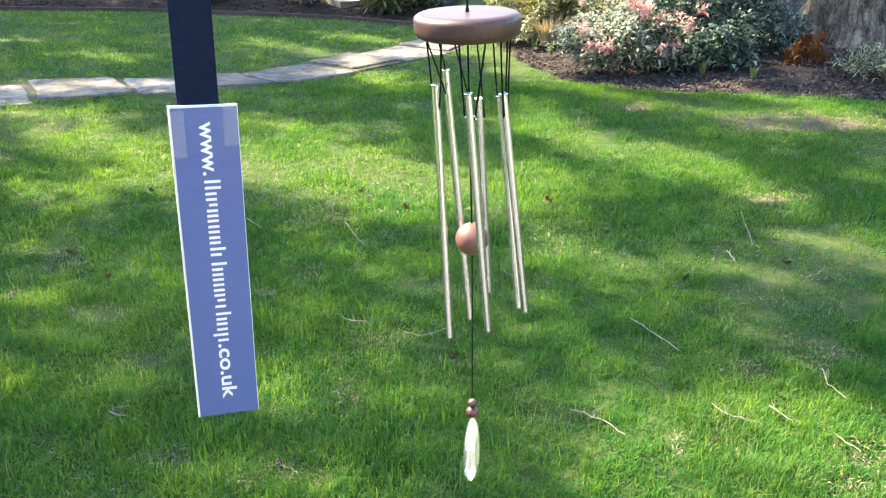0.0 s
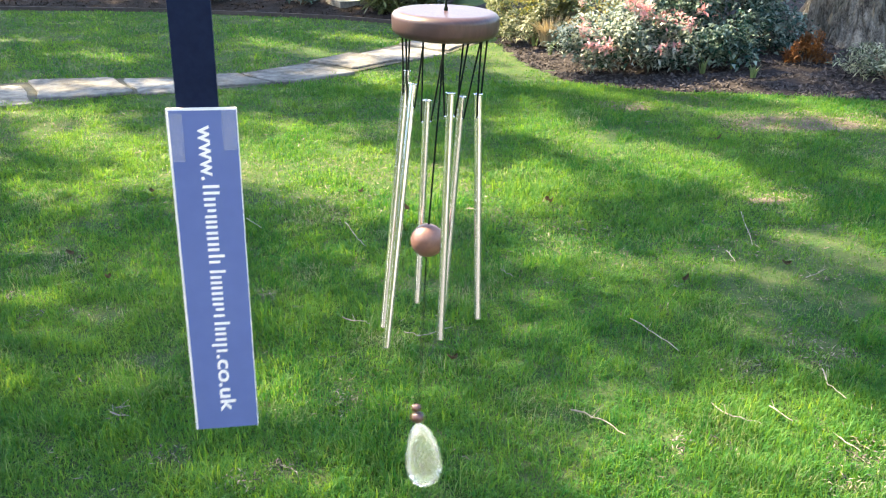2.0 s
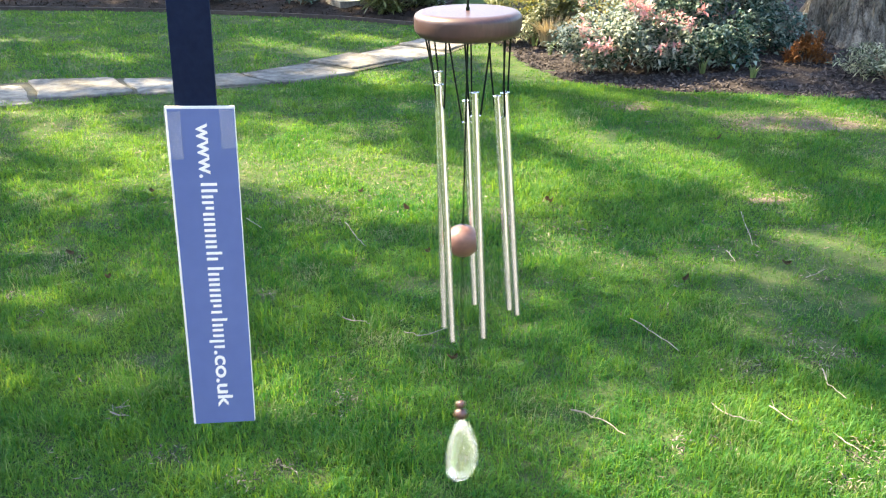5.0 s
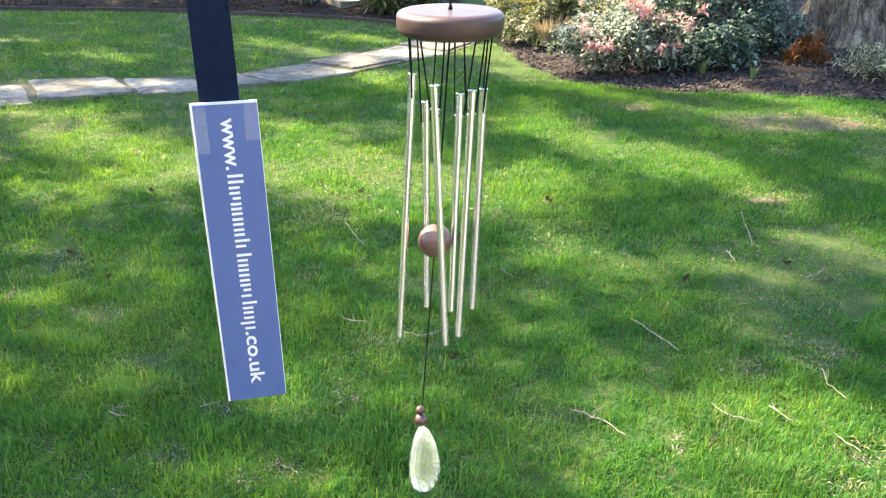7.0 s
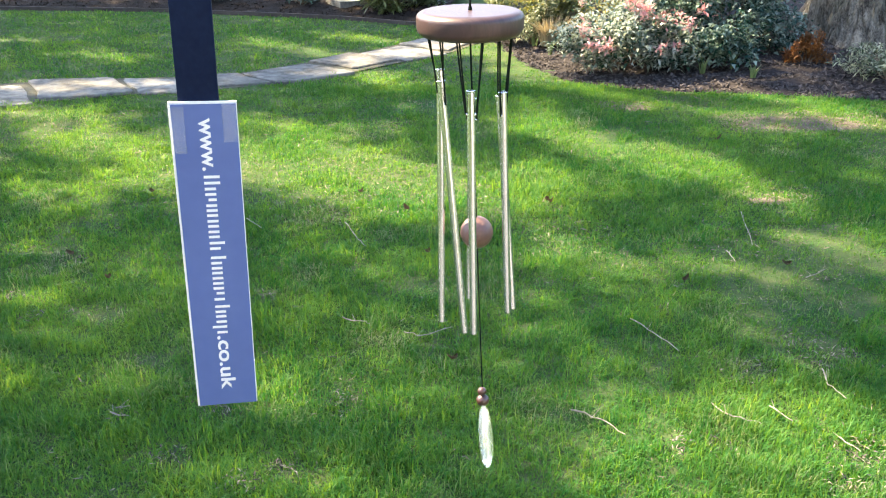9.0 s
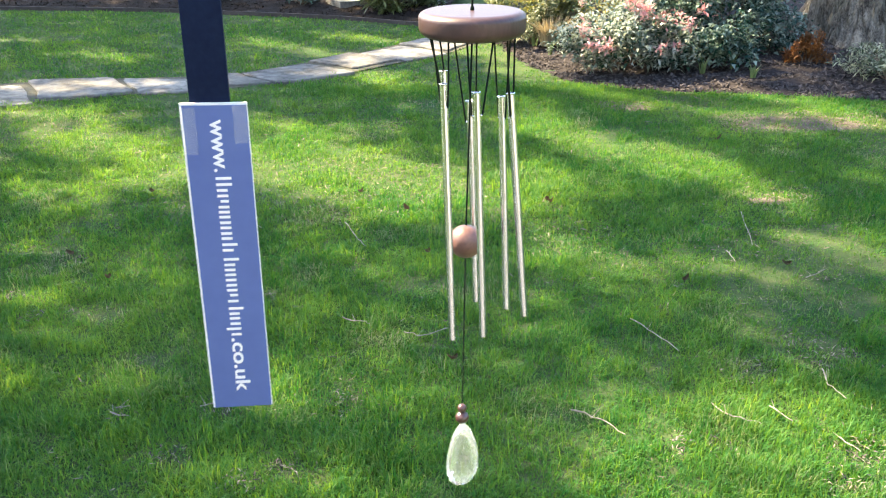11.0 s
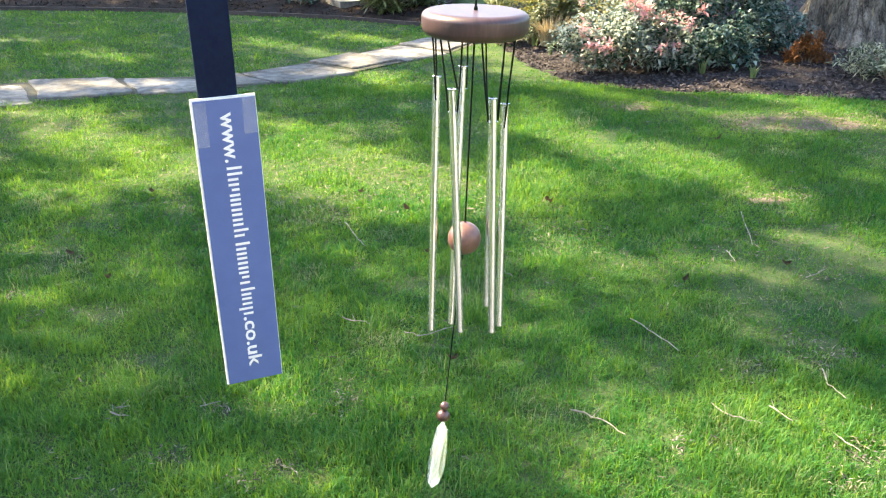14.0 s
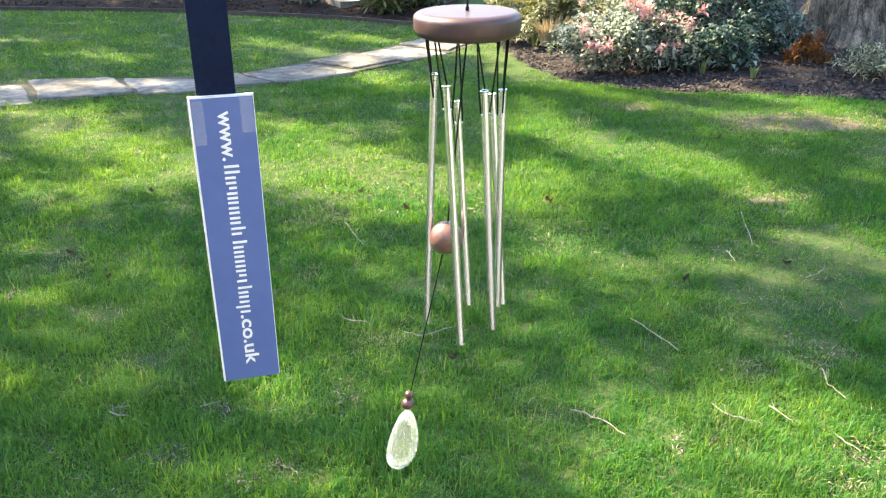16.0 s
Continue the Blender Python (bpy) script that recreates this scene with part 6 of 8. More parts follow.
    walk(tube_cords[4], [
        (0, pose(0.0183, 0.0316, -0.0220, -1.9, -0.1, 150.0)), (0.5, pose(0.0183, 0.0316, -0.0220, 1.0, 5.0, 150.1)), (1, pose(0.0183, 0.0316, -0.0220, 2.8, 1.1, 150.1)),
        (1.5, pose(0.0183, 0.0316, -0.0220, -0.2, 3.6, 150.0)), (2, pose(0.0183, 0.0316, -0.0220, 7.7, -1.4, 149.8)), (2.5, pose(0.0183, 0.0316, -0.0220, -2.2, 2.6, 149.9)),
        (3, pose(0.0183, 0.0316, -0.0220, 6.5, 2.8, 150.3)), (3.5, pose(0.0183, 0.0316, -0.0220, 4.1, 2.9, 150.2)), (4, pose(0.0183, 0.0316, -0.0220, -0.3, 5.1, 150.0)),
        (4.5, pose(0.0183, 0.0316, -0.0220, 2.2, 0.4, 150.0)), (4.8, pose(0.0183, 0.0316, -0.0220, 4.2, 1.6, 150.1)), (5.1, pose(0.0183, 0.0316, -0.0220, 0.7, 5.4, 150.1)),
        (5.4, pose(0.0183, 0.0316, -0.0220, 3.6, -1.4, 149.9)), (5.7, pose(0.0183, 0.0316, -0.0220, 0.1, 2.1, 150.0)), (6, pose(0.0183, 0.0316, -0.0220, 5.4, 4.8, 150.5)),
        (6.5, pose(0.0183, 0.0316, -0.0220, 3.0, -2.9, 149.8)), (7, pose(0.0183, 0.0316, -0.0220, 8.6, -0.4, 149.9)), (7.5, pose(0.0183, 0.0316, -0.0220, -1.6, 2.1, 149.9)),
        (8, pose(0.0183, 0.0316, -0.0220, 3.4, -0.4, 150.0)), (8.5, pose(0.0183, 0.0316, -0.0220, 0.4, 3.5, 150.0)), (9, pose(0.0183, 0.0316, -0.0220, 1.5, -1.6, 150.0)),
        (9.5, pose(0.0183, 0.0316, -0.0220, 1.9, 5.9, 150.2)), (9.8, pose(0.0183, 0.0316, -0.0220, 5.2, 1.1, 150.1)), (10.1, pose(0.0183, 0.0316, -0.0220, 1.2, 1.3, 150.0)),
        (10.4, pose(0.0183, 0.0316, -0.0220, 4.7, 3.4, 150.3)), (10.7, pose(0.0183, 0.0316, -0.0220, 4.7, 1.1, 150.1)), (11, pose(0.0183, 0.0316, -0.0220, 2.2, 3.5, 150.1)),
        (11.5, pose(0.0183, 0.0316, -0.0220, 6.1, 4.9, 150.5)), (12, pose(0.0183, 0.0316, -0.0220, -0.6, 4.2, 150.0)), (12.5, pose(0.0183, 0.0316, -0.0220, 4.8, 4.5, 150.4)),
        (13, pose(0.0183, 0.0316, -0.0220, 4.4, 8.7, 150.7)), (13.5, pose(0.0183, 0.0316, -0.0220, 3.8, -0.1, 150.0)), (14, pose(0.0183, 0.0316, -0.0220, 3.8, 4.3, 150.3)),
        (14.5, pose(0.0183, 0.0316, -0.0220, 3.4, 4.1, 150.2)), (15, pose(0.0183, 0.0316, -0.0220, 5.7, -1.3, 149.9)), (15.5, pose(0.0183, 0.0316, -0.0220, 2.0, 7.1, 150.2)),
        (16, pose(0.0183, 0.0316, -0.0220, -0.7, 5.4, 149.9)),
    ])
    walk(tubes[4], [
        (0, pose(0.0195, 0.0340, -0.1025, -0.2, 7.8, 150.0)), (0.5, pose(0.0236, 0.0269, -0.1022, 3.3, 8.8, 150.5)), (1, pose(0.0177, 0.0274, -0.1024, 3.8, 2.8, 150.2)),
        (1.5, pose(0.0227, 0.0293, -0.1023, 3.3, 4.3, 150.2)), (2, pose(0.0112, 0.0233, -0.1018, 4.3, 0.8, 150.1)), (2.5, pose(0.0229, 0.0325, -0.1024, -3.2, 7.5, 149.6)),
        (3, pose(0.0171, 0.0219, -0.1019, 4.0, 6.6, 150.5)), (3.5, pose(0.0190, 0.0246, -0.1022, 0.5, 7.2, 150.1)), (4, pose(0.0246, 0.0285, -0.1022, -0.7, 8.0, 149.9)),
        (4.5, pose(0.0172, 0.0287, -0.1024, 1.5, 5.2, 150.1)), (4.8, pose(0.0173, 0.0254, -0.1023, 3.7, 4.3, 150.3)), (5.1, pose(0.0243, 0.0270, -0.1021, 1.0, 8.4, 150.2)),
        (5.4, pose(0.0140, 0.0282, -0.1023, 3.5, 4.1, 150.3)), (5.7, pose(0.0208, 0.0300, -0.1024, 1.2, 4.3, 150.1)), (6, pose(0.0204, 0.0218, -0.1019, 4.7, 6.9, 150.6)),
        (6.5, pose(0.0126, 0.0300, -0.1023, 5.0, 0.3, 150.0)), (7, pose(0.0118, 0.0215, -0.1016, 9.9, 2.6, 150.5)), (7.5, pose(0.0219, 0.0321, -0.1024, 1.0, 2.6, 150.0)),
        (8, pose(0.0154, 0.0277, -0.1024, 7.6, 3.6, 150.5)), (8.5, pose(0.0222, 0.0287, -0.1024, 2.8, 5.6, 150.3)), (9, pose(0.0153, 0.0309, -0.1024, -0.6, 7.0, 149.9)),
        (9.5, pose(0.0242, 0.0252, -0.1020, 1.8, 8.1, 150.2)), (9.8, pose(0.0159, 0.0246, -0.1022, 3.7, 6.1, 150.4)), (10.1, pose(0.0190, 0.0293, -0.1025, 0.9, 4.9, 150.1)),
        (10.4, pose(0.0192, 0.0235, -0.1021, 3.5, 7.3, 150.4)), (10.7, pose(0.0163, 0.0252, -0.1022, 1.8, 5.3, 150.2)), (11, pose(0.0210, 0.0265, -0.1023, 1.7, 5.4, 150.2)),
        (11.5, pose(0.0200, 0.0208, -0.1018, 2.6, 8.6, 150.4)), (12, pose(0.0238, 0.0295, -0.1023, -0.9, 4.9, 149.9)), (12.5, pose(0.0204, 0.0226, -0.1020, -1.1, 6.3, 149.9)),
        (13, pose(0.0258, 0.0203, -0.1014, 0.8, 11.5, 150.2)), (13.5, pose(0.0154, 0.0271, -0.1023, 1.4, 0.6, 150.0)), (14, pose(0.0208, 0.0240, -0.1021, -1.8, 8.1, 149.8)),
        (14.5, pose(0.0209, 0.0246, -0.1022, -0.5, 6.6, 149.9)), (15, pose(0.0126, 0.0256, -0.1021, 1.1, 4.5, 150.1)), (15.5, pose(0.0255, 0.0243, -0.1018, 1.5, 7.9, 150.2)),
        (16, pose(0.0253, 0.0287, -0.1021, 2.8, 5.7, 150.3)),
    ])
    walk(tube_cords[5], [
        (0, pose(-0.0183, 0.0316, -0.0220, -1.6, 9.6, -150.3)), (0.5, pose(-0.0183, 0.0316, -0.0220, 5.8, 5.0, -149.5)), (1, pose(-0.0183, 0.0316, -0.0220, 5.6, -2.3, -150.2)),
        (1.5, pose(-0.0183, 0.0316, -0.0220, 3.3, 5.7, -149.7)), (2, pose(-0.0183, 0.0316, -0.0220, 3.3, -5.0, -150.3)), (2.5, pose(-0.0183, 0.0316, -0.0220, 5.8, 4.1, -149.6)),
        (3, pose(-0.0183, 0.0316, -0.0220, 6.5, -1.9, -150.2)), (3.5, pose(-0.0183, 0.0316, -0.0220, 6.5, 1.4, -149.8)), (4, pose(-0.0183, 0.0316, -0.0220, 6.1, 9.1, -149.0)),
        (4.5, pose(-0.0183, 0.0316, -0.0220, 3.4, 1.5, -149.9)), (4.8, pose(-0.0183, 0.0316, -0.0220, 4.2, 0.4, -150.0)), (5.1, pose(-0.0183, 0.0316, -0.0220, 6.0, 4.9, -149.5)),
        (5.4, pose(-0.0183, 0.0316, -0.0220, 1.4, -0.3, -150.0)), (5.7, pose(-0.0183, 0.0316, -0.0220, 1.8, 3.8, -149.9)), (6, pose(-0.0183, 0.0316, -0.0220, 7.0, -0.6, -150.1)),
        (6.5, pose(-0.0183, 0.0316, -0.0220, -2.2, 2.4, -150.1)), (7, pose(-0.0183, 0.0316, -0.0220, 4.2, -3.8, -150.3)), (7.5, pose(-0.0183, 0.0316, -0.0220, 1.8, 2.3, -149.9)),
        (8, pose(-0.0183, 0.0316, -0.0220, 4.4, -2.0, -150.2)), (8.5, pose(-0.0183, 0.0316, -0.0220, 2.5, 4.9, -149.8)), (9, pose(-0.0183, 0.0316, -0.0220, -1.6, 0.8, -150.0)),
        (9.5, pose(-0.0183, 0.0316, -0.0220, 6.2, 5.0, -149.5)), (9.8, pose(-0.0183, 0.0316, -0.0220, 3.6, -0.6, -150.0)), (10.1, pose(-0.0183, 0.0316, -0.0220, 1.3, 2.8, -149.9)),
        (10.4, pose(-0.0183, 0.0316, -0.0220, 5.2, 1.3, -149.9)), (10.7, pose(-0.0183, 0.0316, -0.0220, 2.9, 0.7, -150.0)), (11, pose(-0.0183, 0.0316, -0.0220, 4.3, 2.9, -149.8)),
        (11.5, pose(-0.0183, 0.0316, -0.0220, 8.3, -2.4, -150.4)), (12, pose(-0.0183, 0.0316, -0.0220, 3.3, 4.6, -149.7)), (12.5, pose(-0.0183, 0.0316, -0.0220, 2.1, 1.6, -149.9)),
        (13, pose(-0.0183, 0.0316, -0.0220, 6.9, 4.0, -149.5)), (13.5, pose(-0.0183, 0.0316, -0.0220, -5.5, 2.0, -150.2)), (14, pose(-0.0183, 0.0316, -0.0220, 1.6, 1.2, -150.0)),
        (14.5, pose(-0.0183, 0.0316, -0.0220, 6.9, 1.0, -149.9)), (15, pose(-0.0183, 0.0316, -0.0220, 0.5, -0.6, -150.0)), (15.5, pose(-0.0183, 0.0316, -0.0220, 7.2, 4.2, -149.5)),
        (16, pose(-0.0183, 0.0316, -0.0220, 5.8, 4.2, -149.6)),
    ])
    walk(tubes[5], [
        (0, pose(-0.0068, 0.0411, -0.1083, -0.0, 2.4, -150.0)), (0.5, pose(-0.0072, 0.0279, -0.1087, 5.7, 1.5, -149.9)), (1, pose(-0.0171, 0.0225, -0.1090, 7.8, -6.9, -151.0)),
        (1.5, pose(-0.0082, 0.0316, -0.1089, 5.2, 0.3, -150.0)), (2, pose(-0.0223, 0.0235, -0.1090, 4.5, -2.4, -150.2)), (2.5, pose(-0.0083, 0.0271, -0.1088, 6.9, 0.8, -149.9)),
        (3, pose(-0.0159, 0.0216, -0.1089, 8.5, -2.6, -150.4)), (3.5, pose(-0.0114, 0.0241, -0.1089, 6.9, -3.0, -150.4)), (4, pose(-0.0017, 0.0308, -0.1079, 6.9, 2.2, -149.7)),
        (4.5, pose(-0.0137, 0.0283, -0.1093, 4.8, -2.4, -150.2)), (4.8, pose(-0.0145, 0.0263, -0.1093, 5.8, -1.7, -150.2)), (5.1, pose(-0.0072, 0.0275, -0.1087, 6.3, 1.7, -149.8)),
        (5.4, pose(-0.0176, 0.0295, -0.1095, 4.1, -3.7, -150.3)), (5.7, pose(-0.0118, 0.0322, -0.1093, 4.1, 1.7, -149.9)), (6, pose(-0.0137, 0.0220, -0.1089, 6.4, -1.2, -150.1)),
        (6.5, pose(-0.0168, 0.0364, -0.1094, 3.0, -2.0, -150.1)), (7, pose(-0.0201, 0.0231, -0.1091, 4.8, -2.8, -150.2)), (7.5, pose(-0.0139, 0.0311, -0.1094, 2.6, -0.9, -150.0)),
        (8, pose(-0.0176, 0.0243, -0.1092, 7.5, -5.8, -150.8)), (8.5, pose(-0.0099, 0.0321, -0.1091, 5.4, 2.8, -149.7)), (9, pose(-0.0184, 0.0343, -0.1095, 4.0, -1.0, -150.1)),
        (9.5, pose(-0.0070, 0.0273, -0.1087, 6.4, 2.9, -149.7)), (9.8, pose(-0.0162, 0.0264, -0.1093, 5.9, -2.4, -150.3)), (10.1, pose(-0.0135, 0.0320, -0.1094, 4.4, 0.5, -150.0)),
        (10.4, pose(-0.0126, 0.0258, -0.1091, 6.5, 0.4, -150.0)), (10.7, pose(-0.0152, 0.0283, -0.1094, 4.2, -1.1, -150.1)), (11, pose(-0.0112, 0.0282, -0.1092, 4.3, 1.2, -149.9)),
        (11.5, pose(-0.0152, 0.0188, -0.1085, 8.1, -5.6, -150.8)), (12, pose(-0.0097, 0.0308, -0.1091, 2.7, 4.4, -149.8)), (12.5, pose(-0.0145, 0.0301, -0.1094, 2.6, 0.8, -150.0)),
        (13, pose(-0.0077, 0.0256, -0.1087, 7.3, 4.2, -149.5)), (13.5, pose(-0.0198, 0.0405, -0.1091, -3.6, 0.8, -150.1)), (14, pose(-0.0154, 0.0304, -0.1095, 4.1, 3.9, -149.7)),
        (14.5, pose(-0.0117, 0.0233, -0.1089, 8.2, 1.7, -149.8)), (15, pose(-0.0186, 0.0306, -0.1095, 4.8, 1.0, -149.9)), (15.5, pose(-0.0072, 0.0255, -0.1086, 5.4, 0.0, -150.0)),
        (16, pose(-0.0083, 0.0272, -0.1088, 6.7, -0.2, -150.0)),
    ])
    walk(clapper_cord, [
        (0, pose(0.0000, 0.0000, -0.0220, -2.3, -0.3, 25.8)), (0.2, pose(0.0000, 0.0000, -0.0220, -3.3, -0.2, 20.9)), (0.3, pose(0.0000, 0.0000, -0.0220, -3.2, 0.4, 18.5)),
        (0.5, pose(0.0000, 0.0000, -0.0220, -3.2, 0.3, 13.6)), (0.7, pose(0.0000, 0.0000, -0.0220, -3.2, -1.8, 14.4)), (0.8, pose(0.0000, 0.0000, -0.0220, -3.0, -3.8, 14.8)),
        (1, pose(0.0000, 0.0000, -0.0220, -1.3, -2.8, 15.4)), (1.2, pose(0.0000, 0.0000, -0.0220, -2.5, 0.3, 11.0)), (1.3, pose(0.0000, 0.0000, -0.0220, -1.2, 0.2, 8.9)),
        (1.5, pose(0.0000, 0.0000, -0.0220, -0.8, 1.6, 4.6)), (1.7, pose(0.0000, 0.0000, -0.0220, -3.2, -3.5, 9.5)), (1.8, pose(0.0000, 0.0000, -0.0220, -2.7, -1.8, 11.6)),
        (2, pose(0.0000, 0.0000, -0.0220, -4.8, 3.0, 15.6)), (2.2, pose(0.0000, 0.0000, -0.0220, -6.4, 7.4, 15.2)), (2.3, pose(0.0000, 0.0000, -0.0220, -5.9, 7.8, 15.3)),
        (2.5, pose(0.0000, 0.0000, -0.0220, -1.7, 1.2, 15.9)), (2.7, pose(0.0000, 0.0000, -0.0220, -3.3, -5.1, 21.4)), (2.8, pose(0.0000, 0.0000, -0.0220, -4.6, -10.0, 24.4)),
        (3, pose(0.0000, 0.0000, -0.0220, -3.4, 2.0, 28.5)), (3.2, pose(0.0000, 0.0000, -0.0220, -5.5, 8.2, 28.9)), (3.3, pose(0.0000, 0.0000, -0.0220, -6.3, 10.6, 29.1)),
        (3.5, pose(0.0000, 0.0000, -0.0220, -3.8, -0.7, 31.5)), (3.7, pose(0.0000, 0.0000, -0.0220, -3.4, -6.1, 28.9)), (3.8, pose(0.0000, 0.0000, -0.0220, -4.0, -7.7, 27.7)),
        (4, pose(0.0000, 0.0000, -0.0220, -1.4, -1.2, 24.2)), (4.2, pose(0.0000, 0.0000, -0.0220, -7.0, 3.6, 22.7)), (4.5, pose(0.0000, 0.0000, -0.0220, -4.9, 0.0, 21.2)),
        (4.8, pose(0.0000, 0.0000, -0.0220, -3.1, -5.8, 19.8)), (5.1, pose(0.0000, 0.0000, -0.0220, -5.4, 4.2, 17.4)), (5.4, pose(0.0000, 0.0000, -0.0220, -2.6, -0.2, 16.1)),
        (5.7, pose(0.0000, 0.0000, -0.0220, -1.0, -1.4, 14.3)), (6, pose(0.0000, 0.0000, -0.0220, -6.5, 4.6, 12.0)), (6.3, pose(0.0000, 0.0000, -0.0220, -2.2, -8.5, 11.1)),
        (6.5, pose(0.0000, 0.0000, -0.0220, 1.1, -6.3, 9.4)), (6.7, pose(0.0000, 0.0000, -0.0220, -1.1, 0.9, 3.7)), (6.8, pose(0.0000, 0.0000, -0.0220, -4.6, 5.5, 0.3)),
        (7, pose(0.0000, 0.0000, -0.0220, -6.1, 3.6, -5.6)), (7.2, pose(0.0000, 0.0000, -0.0220, -6.0, 3.0, -8.5)), (7.3, pose(0.0000, 0.0000, -0.0220, -3.6, 1.2, -9.8)),
        (7.5, pose(0.0000, 0.0000, -0.0220, 0.9, 0.2, -13.0)), (7.7, pose(0.0000, 0.0000, -0.0220, 2.1, -1.3, -7.6)), (7.8, pose(0.0000, 0.0000, -0.0220, 2.2, -2.7, -4.8)),
        (8, pose(0.0000, 0.0000, -0.0220, -0.7, -0.5, 0.8)), (8.2, pose(0.0000, 0.0000, -0.0220, -6.5, 1.7, 3.1)), (8.3, pose(0.0000, 0.0000, -0.0220, -8.4, 1.9, 4.3)),
        (8.5, pose(0.0000, 0.0000, -0.0220, -4.8, 0.3, 7.2)), (8.7, pose(0.0000, 0.0000, -0.0220, 0.2, -4.3, 17.1)), (8.8, pose(0.0000, 0.0000, -0.0220, 0.5, -4.0, 22.0)),
        (9, pose(0.0000, 0.0000, -0.0220, 1.8, -1.8, 31.9)), (9.2, pose(0.0000, 0.0000, -0.0220, -2.5, -0.3, 30.9)), (9.5, pose(0.0000, 0.0000, -0.0220, -4.9, -0.9, 29.3)),
        (9.8, pose(0.0000, 0.0000, -0.0220, -0.8, -1.8, 27.7)), (10.1, pose(0.0000, 0.0000, -0.0220, -1.5, -0.5, 26.1)), (10.4, pose(0.0000, 0.0000, -0.0220, 1.0, -4.2, 24.4)),
        (10.7, pose(0.0000, 0.0000, -0.0220, -6.5, 1.1, 22.7)), (11, pose(0.0000, 0.0000, -0.0220, -5.5, 1.8, 21.1)), (11.3, pose(0.0000, 0.0000, -0.0220, 4.0, -6.4, 19.2)),
        (11.5, pose(0.0000, 0.0000, -0.0220, 0.6, -3.9, 18.5)), (11.7, pose(0.0000, 0.0000, -0.0220, -11.1, 5.1, 15.7)), (11.8, pose(0.0000, 0.0000, -0.0220, -12.7, 3.5, 15.1)),
        (12, pose(0.0000, 0.0000, -0.0220, -6.4, 2.0, 14.1)), (12.2, pose(0.0000, 0.0000, -0.0220, 6.9, -6.1, 24.6)), (12.3, pose(0.0000, 0.0000, -0.0220, 8.5, -6.7, 29.9)),
        (12.5, pose(0.0000, 0.0000, -0.0220, 4.2, -8.1, 41.5)), (12.7, pose(0.0000, 0.0000, -0.0220, -3.8, 1.3, 49.2)), (12.8, pose(0.0000, 0.0000, -0.0220, -9.1, 4.3, 52.1)),
        (13, pose(0.0000, 0.0000, -0.0220, -11.3, 1.7, 59.3)), (13.2, pose(0.0000, 0.0000, -0.0220, -4.8, -1.6, 62.6)), (13.3, pose(0.0000, 0.0000, -0.0220, -2.8, -3.8, 63.9)),
        (13.5, pose(0.0000, 0.0000, -0.0220, 2.9, -6.2, 65.9)), (13.7, pose(0.0000, 0.0000, -0.0220, 2.2, -3.1, 65.8)), (13.8, pose(0.0000, 0.0000, -0.0220, -1.5, -0.9, 65.7)),
        (14, pose(0.0000, 0.0000, -0.0220, -2.7, 0.7, 65.2)), (14.2, pose(0.0000, 0.0000, -0.0220, -5.9, -0.5, 60.7)), (14.3, pose(0.0000, 0.0000, -0.0220, -5.7, -2.6, 58.6)),
        (14.5, pose(0.0000, 0.0000, -0.0220, -2.5, -2.5, 53.8)), (14.7, pose(0.0000, 0.0000, -0.0220, -0.0, -3.8, 47.3)), (14.8, pose(0.0000, 0.0000, -0.0220, -0.8, -0.1, 44.1)),
        (15, pose(0.0000, 0.0000, -0.0220, -1.3, 3.8, 37.6)), (15.2, pose(0.0000, 0.0000, -0.0220, -2.9, 0.6, 27.0)), (15.3, pose(0.0000, 0.0000, -0.0220, -3.5, -3.4, 21.9)),
        (15.5, pose(0.0000, 0.0000, -0.0220, -5.0, -8.7, 11.8)), (15.7, pose(0.0000, 0.0000, -0.0220, -3.7, -4.6, 7.5)), (15.8, pose(0.0000, 0.0000, -0.0220, -3.4, 2.9, 5.1)),
        (16, pose(0.0000, 0.0000, -0.0220, -2.6, 6.0, 1.2)),
    ])
